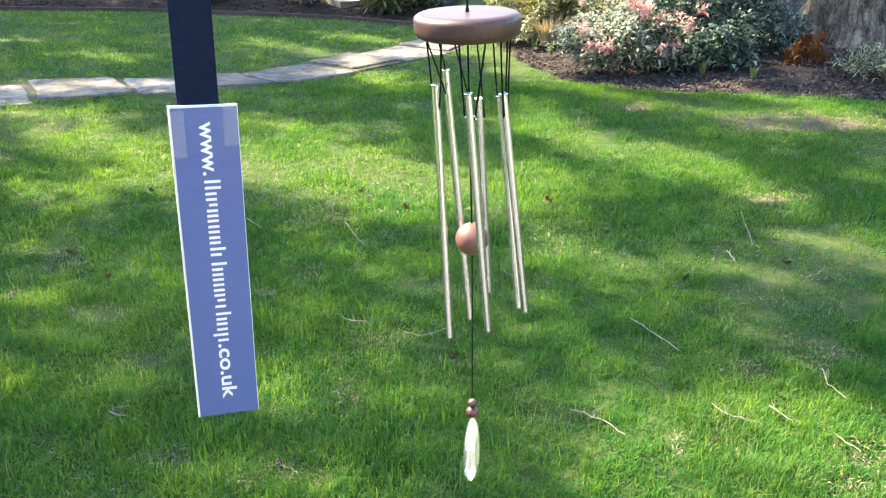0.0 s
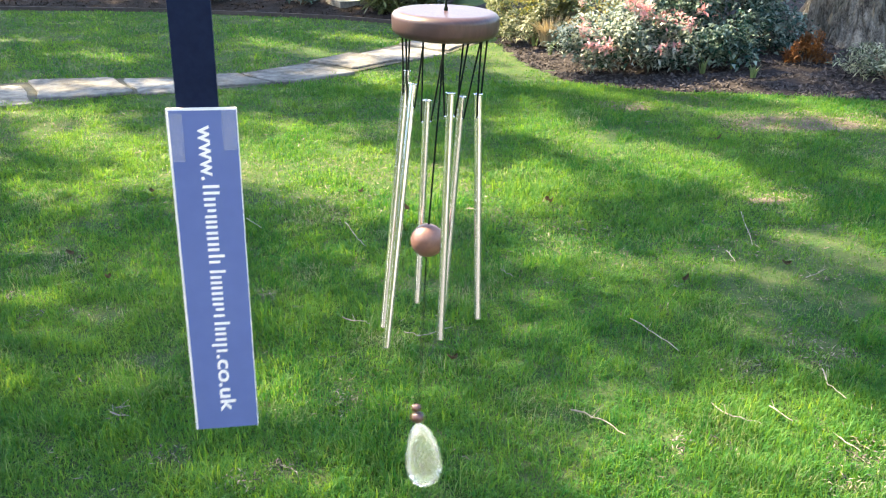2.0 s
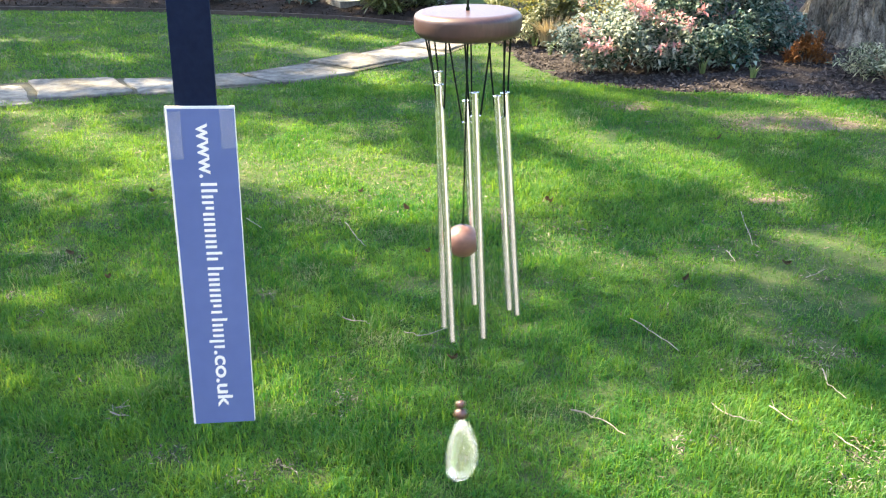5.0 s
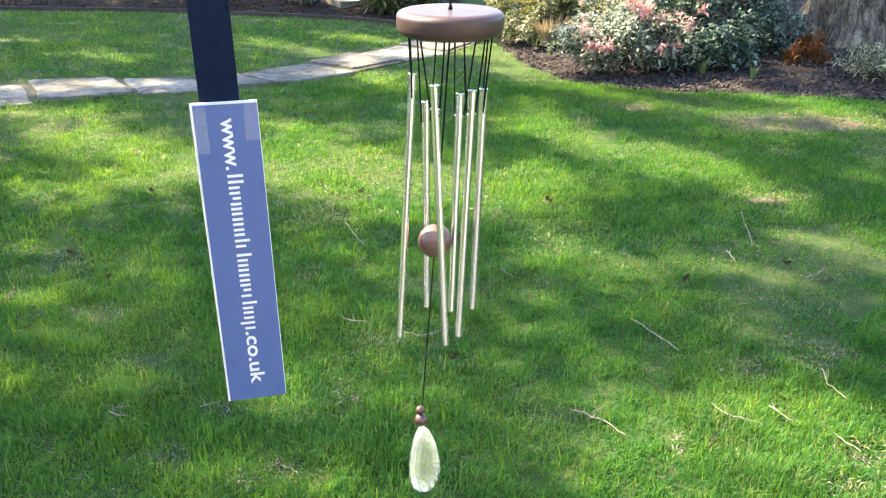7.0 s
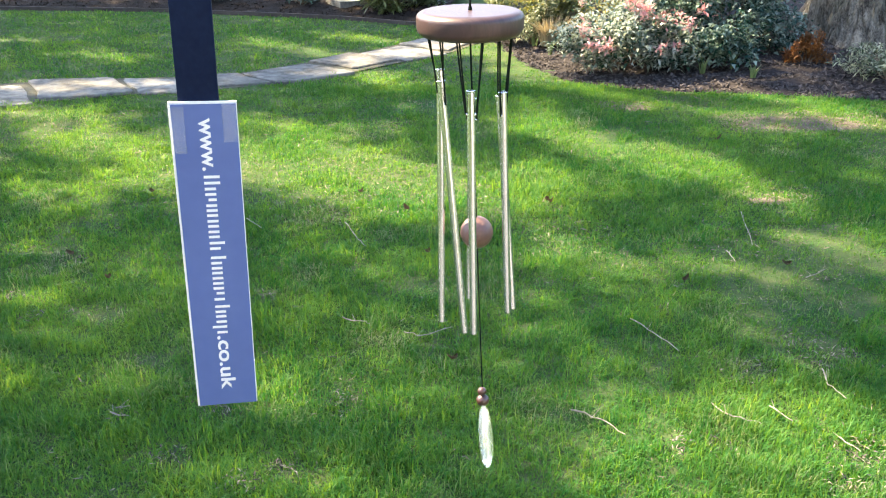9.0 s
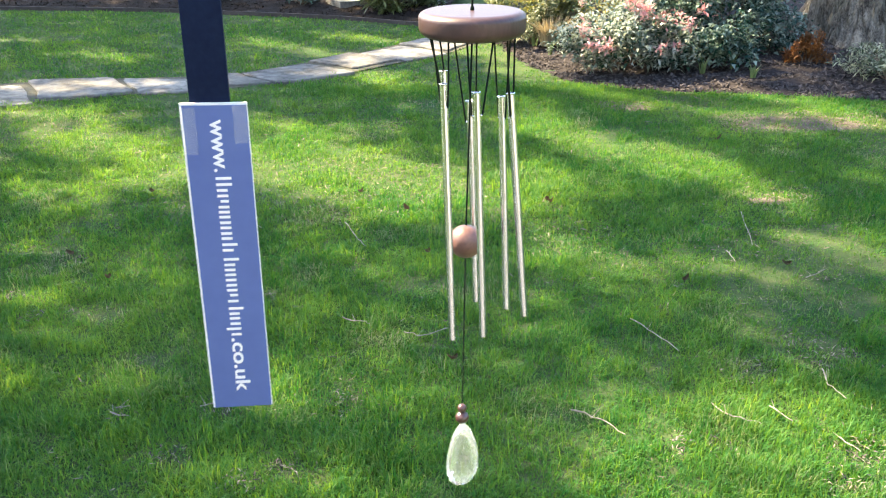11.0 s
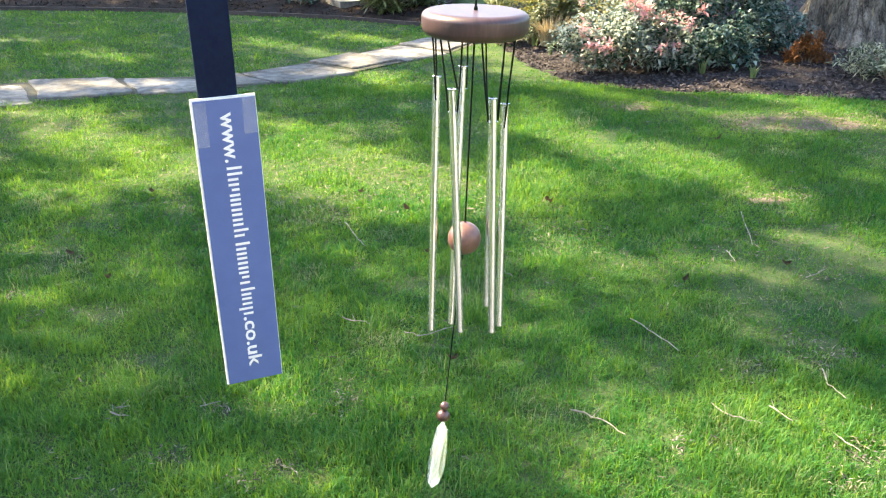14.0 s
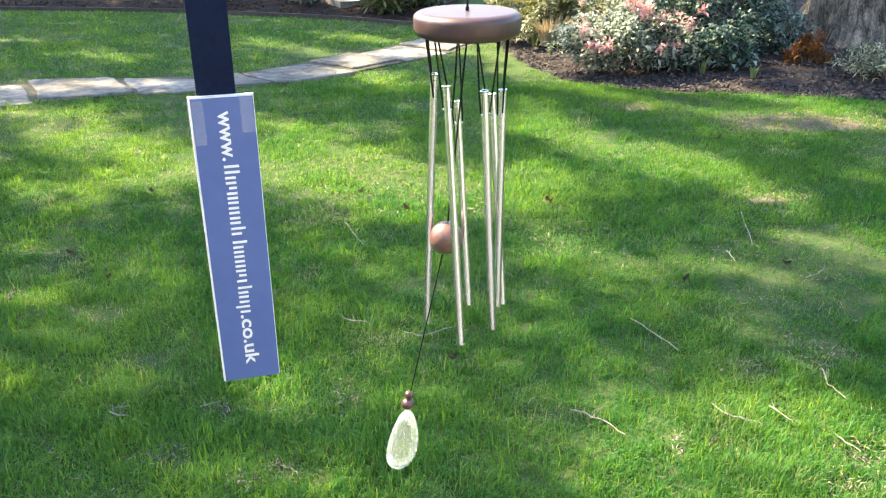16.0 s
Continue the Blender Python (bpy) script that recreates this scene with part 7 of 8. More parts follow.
    walk(sail_cord, [
        (0, pose(0.0044, -0.0066, -0.2148, -14.4, 1.2, 25.8)), (0.2, pose(0.0047, -0.0100, -0.2146, -12.8, -4.4, 22.1)), (0.3, pose(0.0020, -0.0106, -0.2146, -12.6, -3.4, 19.3)),
        (0.5, pose(0.0015, -0.0107, -0.2146, -14.6, -1.5, 14.0)), (0.7, pose(0.0087, -0.0090, -0.2145, -12.9, 1.0, 13.8)), (0.8, pose(0.0148, -0.0066, -0.2143, -11.8, -2.6, 14.7)),
        (1, pose(0.0101, -0.0018, -0.2147, -15.0, -5.3, 15.7)), (1.2, pose(0.0007, -0.0085, -0.2148, -9.7, -1.3, 11.3)), (1.3, pose(-0.0000, -0.0042, -0.2149, -11.4, 2.7, 8.7)),
        (1.5, pose(-0.0050, -0.0030, -0.2149, -15.9, 5.7, 4.5)), (1.7, pose(0.0135, -0.0087, -0.2143, -9.3, -5.7, 10.5)), (1.8, pose(0.0079, -0.0077, -0.2146, -10.2, -4.5, 12.4)),
        (2, pose(-0.0055, -0.0183, -0.2140, -16.7, 1.0, 15.1)), (2.2, pose(-0.0182, -0.0272, -0.2122, -13.0, 12.5, 13.1)), (2.3, pose(-0.0199, -0.0259, -0.2122, -12.0, 10.7, 13.9)),
        (2.5, pose(-0.0022, -0.0065, -0.2148, -13.6, -1.2, 17.0)), (2.7, pose(0.0201, -0.0042, -0.2139, -12.6, -13.5, 24.4)), (2.8, pose(0.0368, -0.0002, -0.2114, -10.2, -10.1, 25.5)),
        (3, pose(-0.0004, -0.0133, -0.2145, -15.5, 2.7, 27.8)), (3.2, pose(-0.0150, -0.0296, -0.2121, -14.3, 10.8, 26.9)), (3.3, pose(-0.0206, -0.0358, -0.2105, -12.3, 6.0, 28.9)),
        (3.5, pose(0.0086, -0.0099, -0.2145, -15.1, 2.2, 30.6)), (3.7, pose(0.0235, -0.0002, -0.2135, -10.2, -11.0, 30.5)), (3.8, pose(0.0291, 0.0002, -0.2127, -9.3, -8.7, 28.6)),
        (4, pose(0.0056, -0.0025, -0.2149, -14.7, -2.0, 25.1)), (4.2, pose(-0.0020, -0.0265, -0.2131, -12.0, 5.5, 22.1)), (4.5, pose(0.0059, -0.0153, -0.2142, -11.9, -0.8, 21.2)),
        (4.8, pose(0.0217, -0.0032, -0.2137, -12.0, -6.4, 20.9)), (5.1, pose(-0.0080, -0.0216, -0.2136, -15.0, 3.6, 17.0)), (5.4, pose(0.0031, -0.0083, -0.2147, -12.2, -0.7, 16.4)),
        (5.7, pose(0.0055, -0.0021, -0.2149, -12.3, -0.3, 14.4)), (6, pose(-0.0104, -0.0245, -0.2131, -17.0, 3.2, 11.5)), (6.3, pose(0.0293, -0.0018, -0.2127, -13.9, -9.6, 13.4)),
        (6.5, pose(0.0202, 0.0070, -0.2138, -6.3, -4.8, 10.2)), (6.7, pose(-0.0028, -0.0038, -0.2149, -16.1, 5.1, 2.3)), (6.8, pose(-0.0185, -0.0156, -0.2134, -14.7, 5.0, -0.6)),
        (7, pose(-0.0140, -0.0191, -0.2135, -17.9, 3.8, -6.6)), (7.2, pose(-0.0129, -0.0185, -0.2136, -15.0, -1.6, -7.5)), (7.3, pose(-0.0061, -0.0112, -0.2145, -13.8, -0.3, -9.3)),
        (7.5, pose(0.0000, 0.0032, -0.2149, -14.7, 0.1, -12.0)), (7.7, pose(0.0052, 0.0064, -0.2148, -8.9, -1.2, -7.0)), (7.8, pose(0.0097, 0.0066, -0.2146, -7.9, -2.1, -4.3)),
        (8, pose(0.0018, -0.0023, -0.2149, -13.3, -2.1, 1.1)), (8.2, pose(-0.0044, -0.0221, -0.2136, -16.0, 1.4, 2.8)), (8.3, pose(-0.0041, -0.0284, -0.2128, -19.2, 3.5, 3.3)),
        (8.5, pose(0.0010, -0.0162, -0.2143, -16.0, 1.3, 6.8)), (8.7, pose(0.0135, 0.0048, -0.2144, -10.0, -0.2, 17.2)), (8.8, pose(0.0118, 0.0067, -0.2145, -8.0, -3.1, 22.6)),
        (9, pose(0.0018, 0.0083, -0.2148, -11.7, -1.5, 32.5)), (9.2, pose(0.0052, -0.0067, -0.2148, -15.3, 0.6, 30.9)), (9.5, pose(0.0108, -0.0128, -0.2142, -15.0, 1.5, 28.8)),
        (9.8, pose(0.0067, 0.0003, -0.2148, -10.9, -0.1, 27.8)), (10.1, pose(0.0038, -0.0039, -0.2149, -13.2, -1.6, 26.5)), (10.4, pose(0.0116, 0.0089, -0.2144, -11.6, -4.0, 25.2)),
        (10.7, pose(0.0051, -0.0217, -0.2137, -16.3, 4.8, 21.4)), (11, pose(0.0011, -0.0194, -0.2140, -15.0, 1.5, 21.0)), (11.3, pose(0.0158, 0.0197, -0.2133, -2.3, -10.4, 20.0)),
        (11.5, pose(0.0120, 0.0060, -0.2145, -14.9, -1.2, 18.6)), (11.7, pose(-0.0061, -0.0404, -0.2106, -18.8, 4.2, 15.2)), (11.8, pose(0.0001, -0.0440, -0.2099, -18.5, 10.4, 12.5)),
        (12, pose(-0.0013, -0.0226, -0.2136, -14.6, 1.3, 14.0)), (12.2, pose(0.0088, 0.0296, -0.2125, -11.0, -8.4, 27.2)), (12.3, pose(0.0052, 0.0359, -0.2115, -8.2, -11.9, 32.8)),
        (12.5, pose(0.0109, 0.0286, -0.2125, -6.6, -4.4, 42.8)), (12.7, pose(0.0068, -0.0116, -0.2145, -18.5, 5.3, 47.5)), (12.8, pose(0.0153, -0.0301, -0.2120, -19.5, 6.0, 50.5)),
        (13, pose(0.0295, -0.0241, -0.2112, -19.9, 7.4, 56.7)), (13.2, pose(0.0170, -0.0026, -0.2142, -11.3, -5.1, 63.4)), (13.3, pose(0.0141, 0.0074, -0.2143, -8.9, -8.0, 65.0)),
        (13.5, pose(-0.0004, 0.0230, -0.2136, -11.5, -3.9, 67.3)), (13.7, pose(-0.0026, 0.0125, -0.2145, -8.4, -3.7, 66.5)), (13.8, pose(0.0058, 0.0006, -0.2149, -12.0, 2.0, 65.2)),
        (14, pose(0.0072, -0.0060, -0.2147, -19.8, 4.7, 63.1)), (14.2, pose(0.0182, -0.0082, -0.2139, -14.9, 1.4, 60.2)), (14.3, pose(0.0208, -0.0027, -0.2138, -14.0, -1.0, 58.6)),
        (14.5, pose(0.0118, 0.0017, -0.2146, -13.2, -5.2, 55.1)), (14.7, pose(0.0087, 0.0092, -0.2145, -11.4, -2.0, 47.8)), (14.8, pose(0.0021, -0.0017, -0.2149, -8.8, 2.4, 43.8)),
        (15, pose(-0.0074, -0.0114, -0.2145, -14.3, 8.0, 35.6)), (15.2, pose(0.0026, -0.0098, -0.2147, -11.2, -0.7, 27.2)), (15.3, pose(0.0150, -0.0065, -0.2143, -12.7, -3.8, 22.5)),
        (15.5, pose(0.0318, -0.0105, -0.2120, -13.6, -11.2, 13.7)), (15.7, pose(0.0170, -0.0102, -0.2139, -12.4, -2.7, 7.8)), (15.8, pose(-0.0088, -0.0123, -0.2144, -12.3, 4.3, 4.4)),
        (16, pose(-0.0198, -0.0091, -0.2137, -11.7, 13.0, -1.2)),
    ])
    walk(crystal, [
        (0, pose(0.0203, -0.0479, -0.3863, -0.1, 7.2, 100.7)), (0.2, pose(0.0316, -0.0413, -0.3869, -5.3, 3.3, 85.6)), (0.3, pose(0.0243, -0.0437, -0.3873, -4.7, 3.3, 78.2)),
        (0.5, pose(0.0165, -0.0529, -0.3861, -6.5, 4.2, 63.2)), (0.7, pose(0.0153, -0.0481, -0.3872, -5.0, 6.0, 65.7)), (0.8, pose(0.0317, -0.0395, -0.3875, -6.6, 4.2, 67.1)),
        (1, pose(0.0377, -0.0415, -0.3851, -13.2, 0.6, 69.8)), (1.2, pose(0.0106, -0.0370, -0.3893, -5.6, 5.5, 60.7)), (1.3, pose(-0.0026, -0.0401, -0.3884, -2.1, 9.0, 56.4)),
        (1.5, pose(-0.0182, -0.0528, -0.3844, -4.5, 5.6, 47.6)), (1.7, pose(0.0358, -0.0336, -0.3883, -9.2, 4.0, 42.7)), (1.8, pose(0.0281, -0.0354, -0.3885, -11.7, 1.4, 40.5)),
        (2, pose(0.0048, -0.0683, -0.3837, -11.5, -5.1, 36.7)), (2.2, pose(-0.0455, -0.0746, -0.3807, -6.3, 11.6, 19.7)), (2.3, pose(-0.0422, -0.0695, -0.3824, -1.9, 10.7, 44.0)),
        (2.5, pose(0.0135, -0.0454, -0.3870, -10.5, 8.6, 89.5)), (2.7, pose(0.0729, -0.0226, -0.3820, -11.7, -0.0, 94.1)), (2.8, pose(0.0778, -0.0155, -0.3831, -5.6, 2.4, 95.3)),
        (3, pose(0.0145, -0.0590, -0.3850, -1.2, 6.5, 98.5)), (3.2, pose(-0.0237, -0.0831, -0.3807, 4.2, 9.7, 100.5)), (3.3, pose(-0.0182, -0.0777, -0.3826, 4.3, 8.6, 101.0)),
        (3.5, pose(0.0266, -0.0529, -0.3854, -4.1, 5.3, 101.1)), (3.7, pose(0.0681, -0.0104, -0.3847, -14.0, -4.5, 79.7)), (3.8, pose(0.0660, -0.0125, -0.3856, -11.5, -5.6, 68.3)),
        (4, pose(0.0301, -0.0406, -0.3861, -10.0, -4.1, 45.1)), (4.2, pose(-0.0036, -0.0667, -0.3856, -1.9, 4.2, 45.1)), (4.5, pose(0.0214, -0.0484, -0.3876, -6.1, -0.0, 46.8)),
        (4.8, pose(0.0529, -0.0307, -0.3859, -8.9, -4.0, 49.1)), (5.1, pose(-0.0047, -0.0687, -0.3843, -5.2, 4.8, 49.7)), (5.4, pose(0.0158, -0.0436, -0.3879, -5.3, 0.3, 51.7)),
        (5.7, pose(0.0157, -0.0384, -0.3880, -5.7, 1.7, 53.1)), (6, pose(-0.0093, -0.0772, -0.3822, -5.4, 6.5, 54.3)), (6.3, pose(0.0671, -0.0366, -0.3823, -4.8, -8.4, 57.3)),
        (6.5, pose(0.0382, -0.0096, -0.3892, -11.1, -1.1, 57.9)), (6.7, pose(-0.0158, -0.0534, -0.3845, -2.3, 2.5, 13.6)), (6.8, pose(-0.0340, -0.0606, -0.3841, -5.3, 7.7, 19.4)),
        (7, pose(-0.0313, -0.0719, -0.3817, -11.7, 3.5, 32.0)), (7.2, pose(-0.0142, -0.0645, -0.3847, -4.4, 3.2, 19.2)), (7.3, pose(-0.0122, -0.0532, -0.3865, -9.9, 0.5, 12.8)),
        (7.5, pose(-0.0096, -0.0408, -0.3863, -5.2, -3.7, -0.3)), (7.7, pose(0.0054, -0.0213, -0.3898, -4.4, 1.2, -0.2)), (7.8, pose(0.0142, -0.0182, -0.3900, -6.3, 0.5, 0.2)),
        (8, pose(0.0090, -0.0430, -0.3872, -7.5, -2.7, 1.1)), (8.2, pose(-0.0063, -0.0711, -0.3839, -5.7, 0.7, 32.1)), (8.3, pose(-0.0109, -0.0871, -0.3799, -4.0, 3.6, 47.6)),
        (8.5, pose(0.0031, -0.0652, -0.3845, -6.8, 11.7, 77.8)), (8.7, pose(0.0231, -0.0244, -0.3889, -1.8, 5.8, 92.9)), (8.8, pose(0.0300, -0.0123, -0.3897, -7.0, 6.8, 99.2)),
        (9, pose(0.0250, -0.0196, -0.3882, -5.3, 7.1, 113.3)), (9.2, pose(0.0275, -0.0477, -0.3857, 1.4, 2.8, 107.3)), (9.5, pose(0.0291, -0.0552, -0.3853, -4.3, 7.7, 96.7)),
        (9.8, pose(0.0227, -0.0293, -0.3888, -4.9, 6.4, 86.7)), (10.1, pose(0.0262, -0.0380, -0.3873, -5.3, 2.3, 77.1)), (10.4, pose(0.0379, -0.0182, -0.3875, -6.5, 0.4, 67.2)),
        (10.7, pose(0.0102, -0.0730, -0.3831, -4.6, 7.4, 56.6)), (11, pose(0.0134, -0.0637, -0.3851, -6.1, 2.7, 47.0)), (11.3, pose(0.0484, 0.0240, -0.3874, 0.9, -11.3, 37.1)),
        (11.5, pose(0.0300, -0.0359, -0.3857, -10.6, -1.4, 30.6)), (11.7, pose(-0.0030, -0.0988, -0.3778, -1.7, 9.5, 52.5)), (11.8, pose(-0.0174, -0.1055, -0.3751, 3.5, 9.9, 64.6)),
        (12, pose(0.0056, -0.0670, -0.3850, -7.6, 10.1, 84.9)), (12.2, pose(0.0469, 0.0111, -0.3845, -5.6, 2.0, 100.4)), (12.3, pose(0.0494, 0.0342, -0.3831, -7.6, 1.9, 107.6)),
        (12.5, pose(0.0345, 0.0228, -0.3880, -4.1, 4.7, 121.9)), (12.7, pose(0.0378, -0.0609, -0.3818, 2.0, 6.8, 126.3)), (12.8, pose(0.0498, -0.0812, -0.3781, 6.8, 7.8, 129.0)),
        (13, pose(0.0681, -0.0750, -0.3764, 3.4, 11.8, 132.6)), (13.2, pose(0.0551, -0.0044, -0.3872, -5.7, 2.1, 134.2)), (13.3, pose(0.0492, 0.0180, -0.3876, -7.9, 3.6, 135.2)),
        (13.5, pose(0.0367, 0.0204, -0.3868, -8.7, 7.1, 137.3)), (13.7, pose(0.0257, 0.0127, -0.3894, -5.1, 6.8, 136.5)), (13.8, pose(0.0367, -0.0204, -0.3880, -0.6, 4.2, 136.5)),
        (14, pose(0.0546, -0.0454, -0.3808, 1.7, 12.4, 135.7)), (14.2, pose(0.0558, -0.0344, -0.3851, 0.6, 6.0, 131.5)), (14.3, pose(0.0590, -0.0225, -0.3857, 1.8, 8.3, 129.8)),
        (14.5, pose(0.0539, -0.0087, -0.3864, -5.6, 5.7, 125.2)), (14.7, pose(0.0387, -0.0098, -0.3881, -2.0, 5.7, 119.1)), (14.8, pose(0.0156, -0.0263, -0.3899, -0.6, 8.0, 116.0)),
        (15, pose(-0.0013, -0.0610, -0.3844, 3.1, 7.9, 110.1)), (15.2, pose(0.0203, -0.0395, -0.3884, -6.7, 6.8, 86.6)), (15.3, pose(0.0405, -0.0379, -0.3867, -9.2, 4.8, 75.5)),
        (15.5, pose(0.0742, -0.0431, -0.3809, -18.1, -5.6, 55.8)), (15.7, pose(0.0303, -0.0469, -0.3867, -9.4, -0.0, 22.2)), (15.8, pose(-0.0190, -0.0510, -0.3869, -6.9, 2.8, 25.0)),
        (16, pose(-0.0595, -0.0443, -0.3828, -1.0, 9.6, 31.2)),
    ])
    walk(hanging_sign, [
        (0, pose(-0.1374, 0.7102, 1.7692, -1.0, 1.6, 16.6)), (0.2, pose(-0.1374, 0.7102, 1.7692, -2.6, 1.0, -2.4)), (0.3, pose(-0.1374, 0.7102, 1.7692, -2.2, 0.9, -0.1)),
        (0.5, pose(-0.1374, 0.7102, 1.7692, 0.6, 0.2, 15.0)), (0.7, pose(-0.1374, 0.7102, 1.7692, -2.3, -0.2, 2.9)), (0.8, pose(-0.1374, 0.7102, 1.7692, -3.4, 0.2, -0.3)),
        (1, pose(-0.1374, 0.7102, 1.7692, -2.2, 2.3, 16.6)), (1.2, pose(-0.1374, 0.7102, 1.7692, -3.7, 1.2, 3.3)), (1.3, pose(-0.1374, 0.7102, 1.7692, -2.9, 0.8, 4.6)),
        (1.5, pose(-0.1374, 0.7102, 1.7692, -0.0, 0.5, 14.3)), (1.7, pose(-0.1374, 0.7102, 1.7692, -1.0, -0.3, 3.7)), (1.8, pose(-0.1374, 0.7102, 1.7692, -2.2, -0.1, 1.7)),
        (2, pose(-0.1374, 0.7102, 1.7692, -3.6, 1.4, 9.5)), (2.2, pose(-0.1374, 0.7102, 1.7692, -6.7, 2.0, 2.4)), (2.3, pose(-0.1374, 0.7102, 1.7692, -6.7, 2.6, 1.5)),
        (2.5, pose(-0.1374, 0.7102, 1.7692, -3.9, 3.0, 10.1)), (2.7, pose(-0.1374, 0.7102, 1.7692, -3.1, 0.1, 5.1)), (2.8, pose(-0.1374, 0.7102, 1.7692, -2.2, -0.6, 4.5)),
        (3, pose(-0.1374, 0.7102, 1.7692, -1.5, 0.6, 9.6)), (3.2, pose(-0.1374, 0.7102, 1.7692, -4.0, 1.2, 2.9)), (3.3, pose(-0.1374, 0.7102, 1.7692, -4.4, 1.5, 0.6)),
        (3.5, pose(-0.1374, 0.7102, 1.7692, -4.4, 2.4, 10.8)), (3.7, pose(-0.1374, 0.7102, 1.7692, -5.3, 1.9, 4.0)), (3.8, pose(-0.1374, 0.7102, 1.7692, -5.6, 2.2, 3.9)),
        (4, pose(-0.1374, 0.7102, 1.7692, -4.1, 3.9, 14.2)), (4.2, pose(-0.1374, 0.7102, 1.7692, -4.2, 1.8, 7.4)), (4.5, pose(-0.1374, 0.7102, 1.7692, -4.4, 1.6, 4.2)),
        (4.8, pose(-0.1374, 0.7102, 1.7692, -4.3, 1.7, 4.9)), (5.1, pose(-0.1374, 0.7102, 1.7692, -2.5, 1.4, 8.3)), (5.4, pose(-0.1374, 0.7102, 1.7692, -2.1, 1.1, 7.8)),
        (5.7, pose(-0.1374, 0.7102, 1.7692, -2.0, 0.4, 3.3)), (6, pose(-0.1374, 0.7102, 1.7692, -0.9, 0.5, 3.9)), (6.3, pose(-0.1374, 0.7102, 1.7692, -1.6, 0.4, 8.0)),
        (6.5, pose(-0.1374, 0.7102, 1.7692, -0.9, 1.8, 17.8)), (6.7, pose(-0.1374, 0.7102, 1.7692, -2.7, 0.8, -0.9)), (6.8, pose(-0.1374, 0.7102, 1.7692, -1.8, -0.0, 3.1)),
        (7, pose(-0.1374, 0.7102, 1.7692, 0.5, -0.6, 12.6)), (7.2, pose(-0.1374, 0.7102, 1.7692, -1.5, 0.9, -1.2)), (7.3, pose(-0.1374, 0.7102, 1.7692, -0.9, 1.1, 1.2)),
        (7.5, pose(-0.1374, 0.7102, 1.7692, 1.0, 1.1, 18.3)), (7.7, pose(-0.1374, 0.7102, 1.7692, -1.0, 0.1, 1.6)), (7.8, pose(-0.1374, 0.7102, 1.7692, -1.0, -0.1, 1.0)),
        (8, pose(-0.1374, 0.7102, 1.7692, 0.9, 0.4, 13.5)), (8.2, pose(-0.1374, 0.7102, 1.7692, -0.3, 1.3, 1.3)), (8.3, pose(-0.1374, 0.7102, 1.7692, -0.3, 1.1, 0.7)),
        (8.5, pose(-0.1374, 0.7102, 1.7692, 2.2, -0.4, 20.4)), (8.7, pose(-0.1374, 0.7102, 1.7692, 0.5, 0.0, 0.8)), (8.8, pose(-0.1374, 0.7102, 1.7692, -0.3, 0.4, 0.4)),
        (9, pose(-0.1374, 0.7102, 1.7692, -0.3, 1.6, 10.6)), (9.2, pose(-0.1374, 0.7102, 1.7692, -1.8, 1.2, 2.8)), (9.5, pose(-0.1374, 0.7102, 1.7692, 0.6, 0.8, 7.1)),
        (9.8, pose(-0.1374, 0.7102, 1.7692, 0.4, 0.2, 6.0)), (10.1, pose(-0.1374, 0.7102, 1.7692, 0.0, 0.4, 6.7)), (10.4, pose(-0.1374, 0.7102, 1.7692, -0.2, 1.3, 7.4)),
        (10.7, pose(-0.1374, 0.7102, 1.7692, -1.9, 1.4, 4.1)), (11, pose(-0.1374, 0.7102, 1.7692, -1.1, 0.4, 5.6)), (11.3, pose(-0.1374, 0.7102, 1.7692, 1.7, -0.8, 16.6)),
        (11.5, pose(-0.1374, 0.7102, 1.7692, 0.7, 0.8, 17.0)), (11.7, pose(-0.1374, 0.7102, 1.7692, -2.9, 1.8, 0.9)), (11.8, pose(-0.1374, 0.7102, 1.7692, -2.7, 1.7, 2.3)),
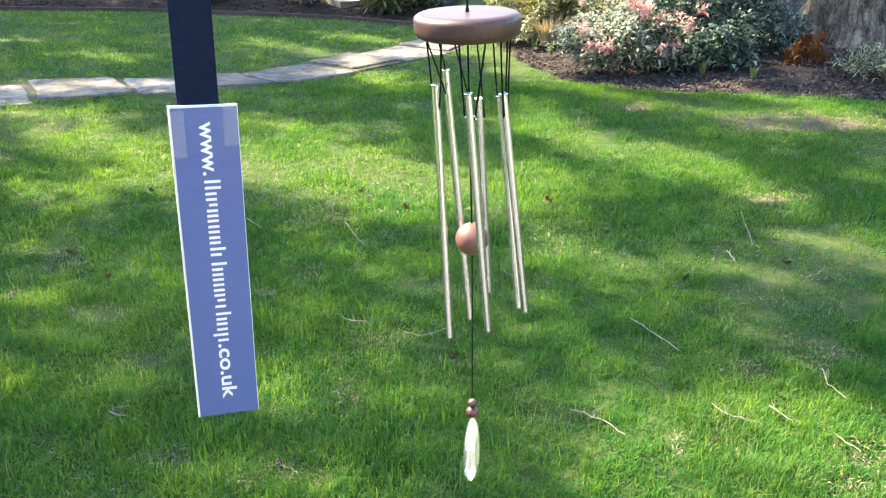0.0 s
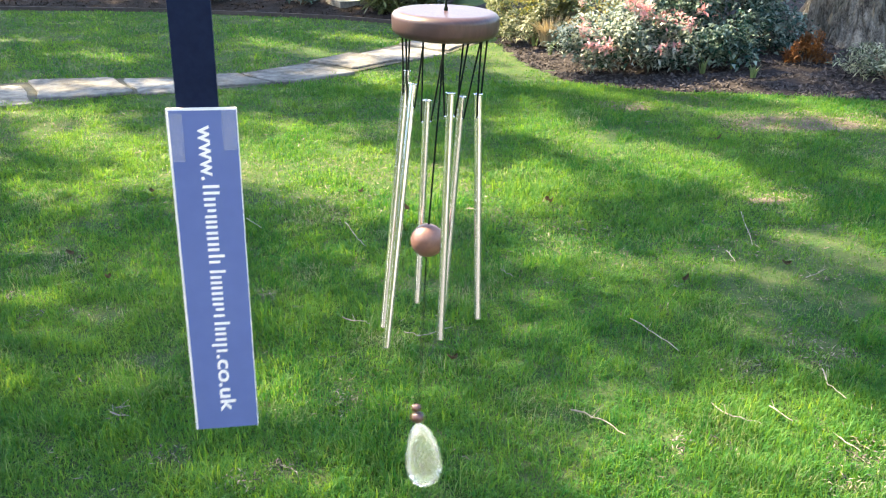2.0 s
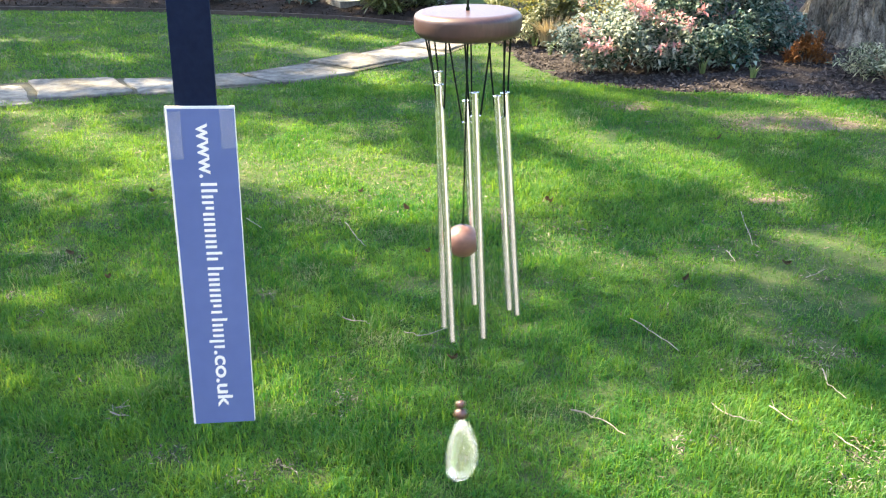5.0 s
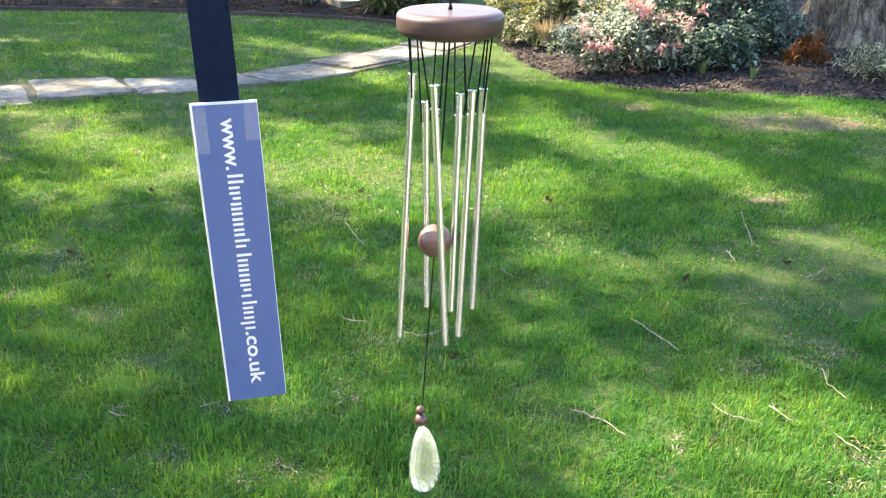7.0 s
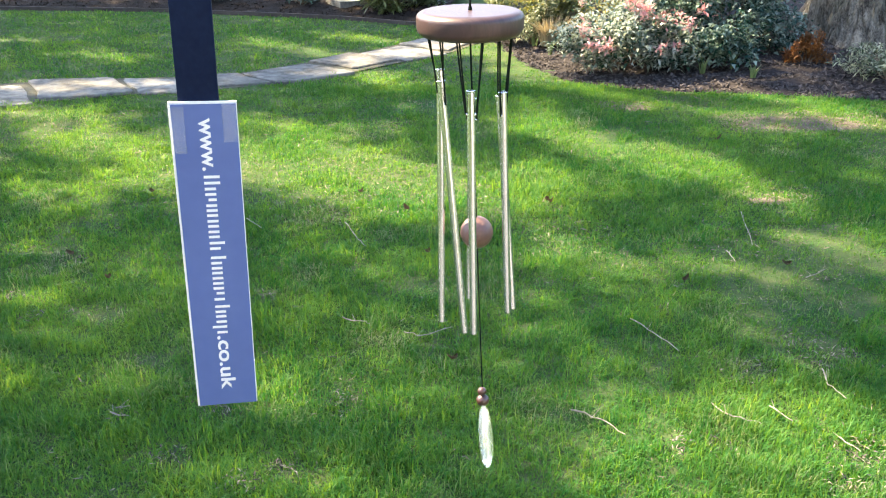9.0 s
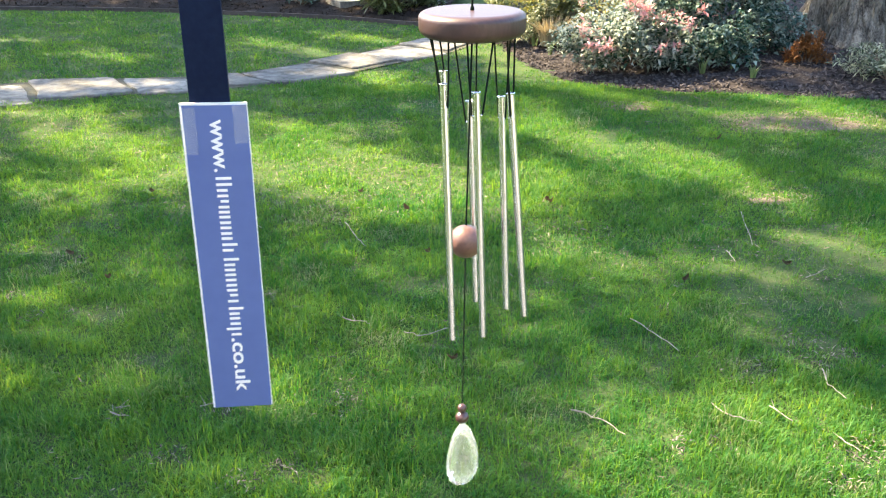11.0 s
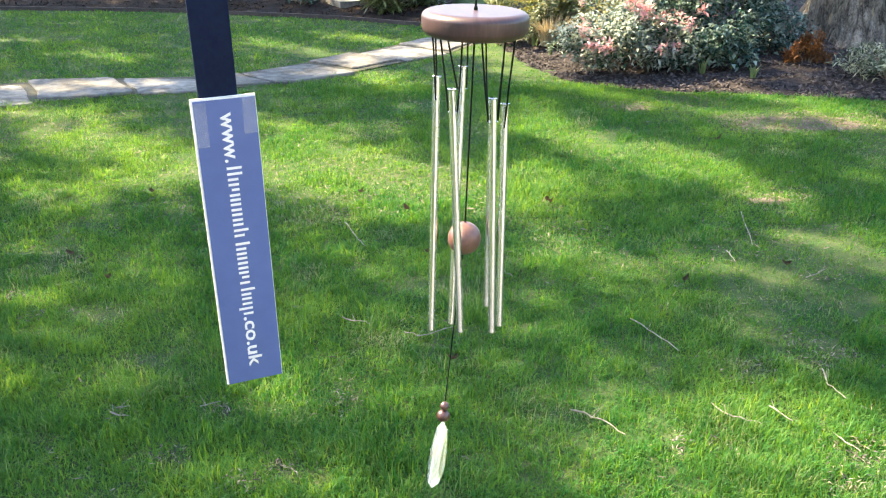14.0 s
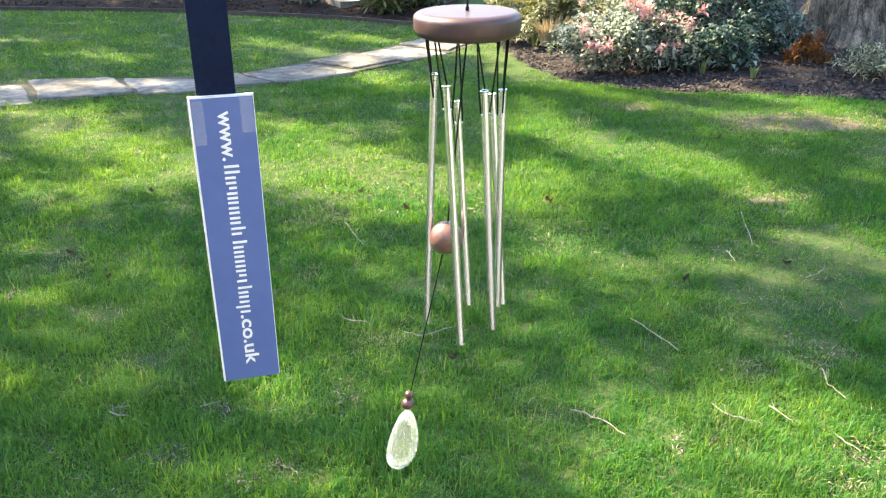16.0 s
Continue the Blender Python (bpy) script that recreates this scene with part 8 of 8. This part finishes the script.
        (12, pose(-0.1374, 0.7102, 1.7692, -0.8, 0.9, 14.7)), (12.2, pose(-0.1374, 0.7102, 1.7692, -1.5, 0.1, 0.0)), (12.3, pose(-0.1374, 0.7102, 1.7692, -0.9, 0.2, 0.2)),
        (12.5, pose(-0.1374, 0.7102, 1.7692, 1.8, 0.7, 15.2)), (12.7, pose(-0.1374, 0.7102, 1.7692, 0.1, 1.3, -0.7)), (12.8, pose(-0.1374, 0.7102, 1.7692, 0.0, 1.2, -1.4)),
        (13, pose(-0.1374, 0.7102, 1.7692, 0.4, 0.6, 13.6)), (13.2, pose(-0.1374, 0.7102, 1.7692, -1.7, 0.6, 1.8)), (13.3, pose(-0.1374, 0.7102, 1.7692, -1.8, 0.9, 0.9)),
        (13.5, pose(-0.1374, 0.7102, 1.7692, 0.3, 1.2, 14.7)), (13.7, pose(-0.1374, 0.7102, 1.7692, -0.1, 0.8, -0.5)), (13.8, pose(-0.1374, 0.7102, 1.7692, 0.7, 0.6, 0.6)),
        (14, pose(-0.1374, 0.7102, 1.7692, 3.6, -1.0, 21.6)), (14.2, pose(-0.1374, 0.7102, 1.7692, 1.3, 0.4, 3.2)), (14.3, pose(-0.1374, 0.7102, 1.7692, 0.9, 0.7, 2.5)),
        (14.5, pose(-0.1374, 0.7102, 1.7692, 1.9, 0.6, 21.7)), (14.7, pose(-0.1374, 0.7102, 1.7692, -0.0, 0.7, 2.8)), (14.8, pose(-0.1374, 0.7102, 1.7692, 0.3, 0.5, 2.4)),
        (15, pose(-0.1374, 0.7102, 1.7692, 1.5, -0.0, 14.1)), (15.2, pose(-0.1374, 0.7102, 1.7692, -0.4, 0.9, 0.1)), (15.3, pose(-0.1374, 0.7102, 1.7692, -1.1, 1.2, -2.8)),
        (15.5, pose(-0.1374, 0.7102, 1.7692, 1.3, 1.0, 20.1)), (15.7, pose(-0.1374, 0.7102, 1.7692, -0.1, 0.8, -2.9)), (15.8, pose(-0.1374, 0.7102, 1.7692, 1.3, 0.6, 0.2)),
        (16, pose(-0.1374, 0.7102, 1.7692, 3.5, -0.4, 15.2)),
    ])


motions()
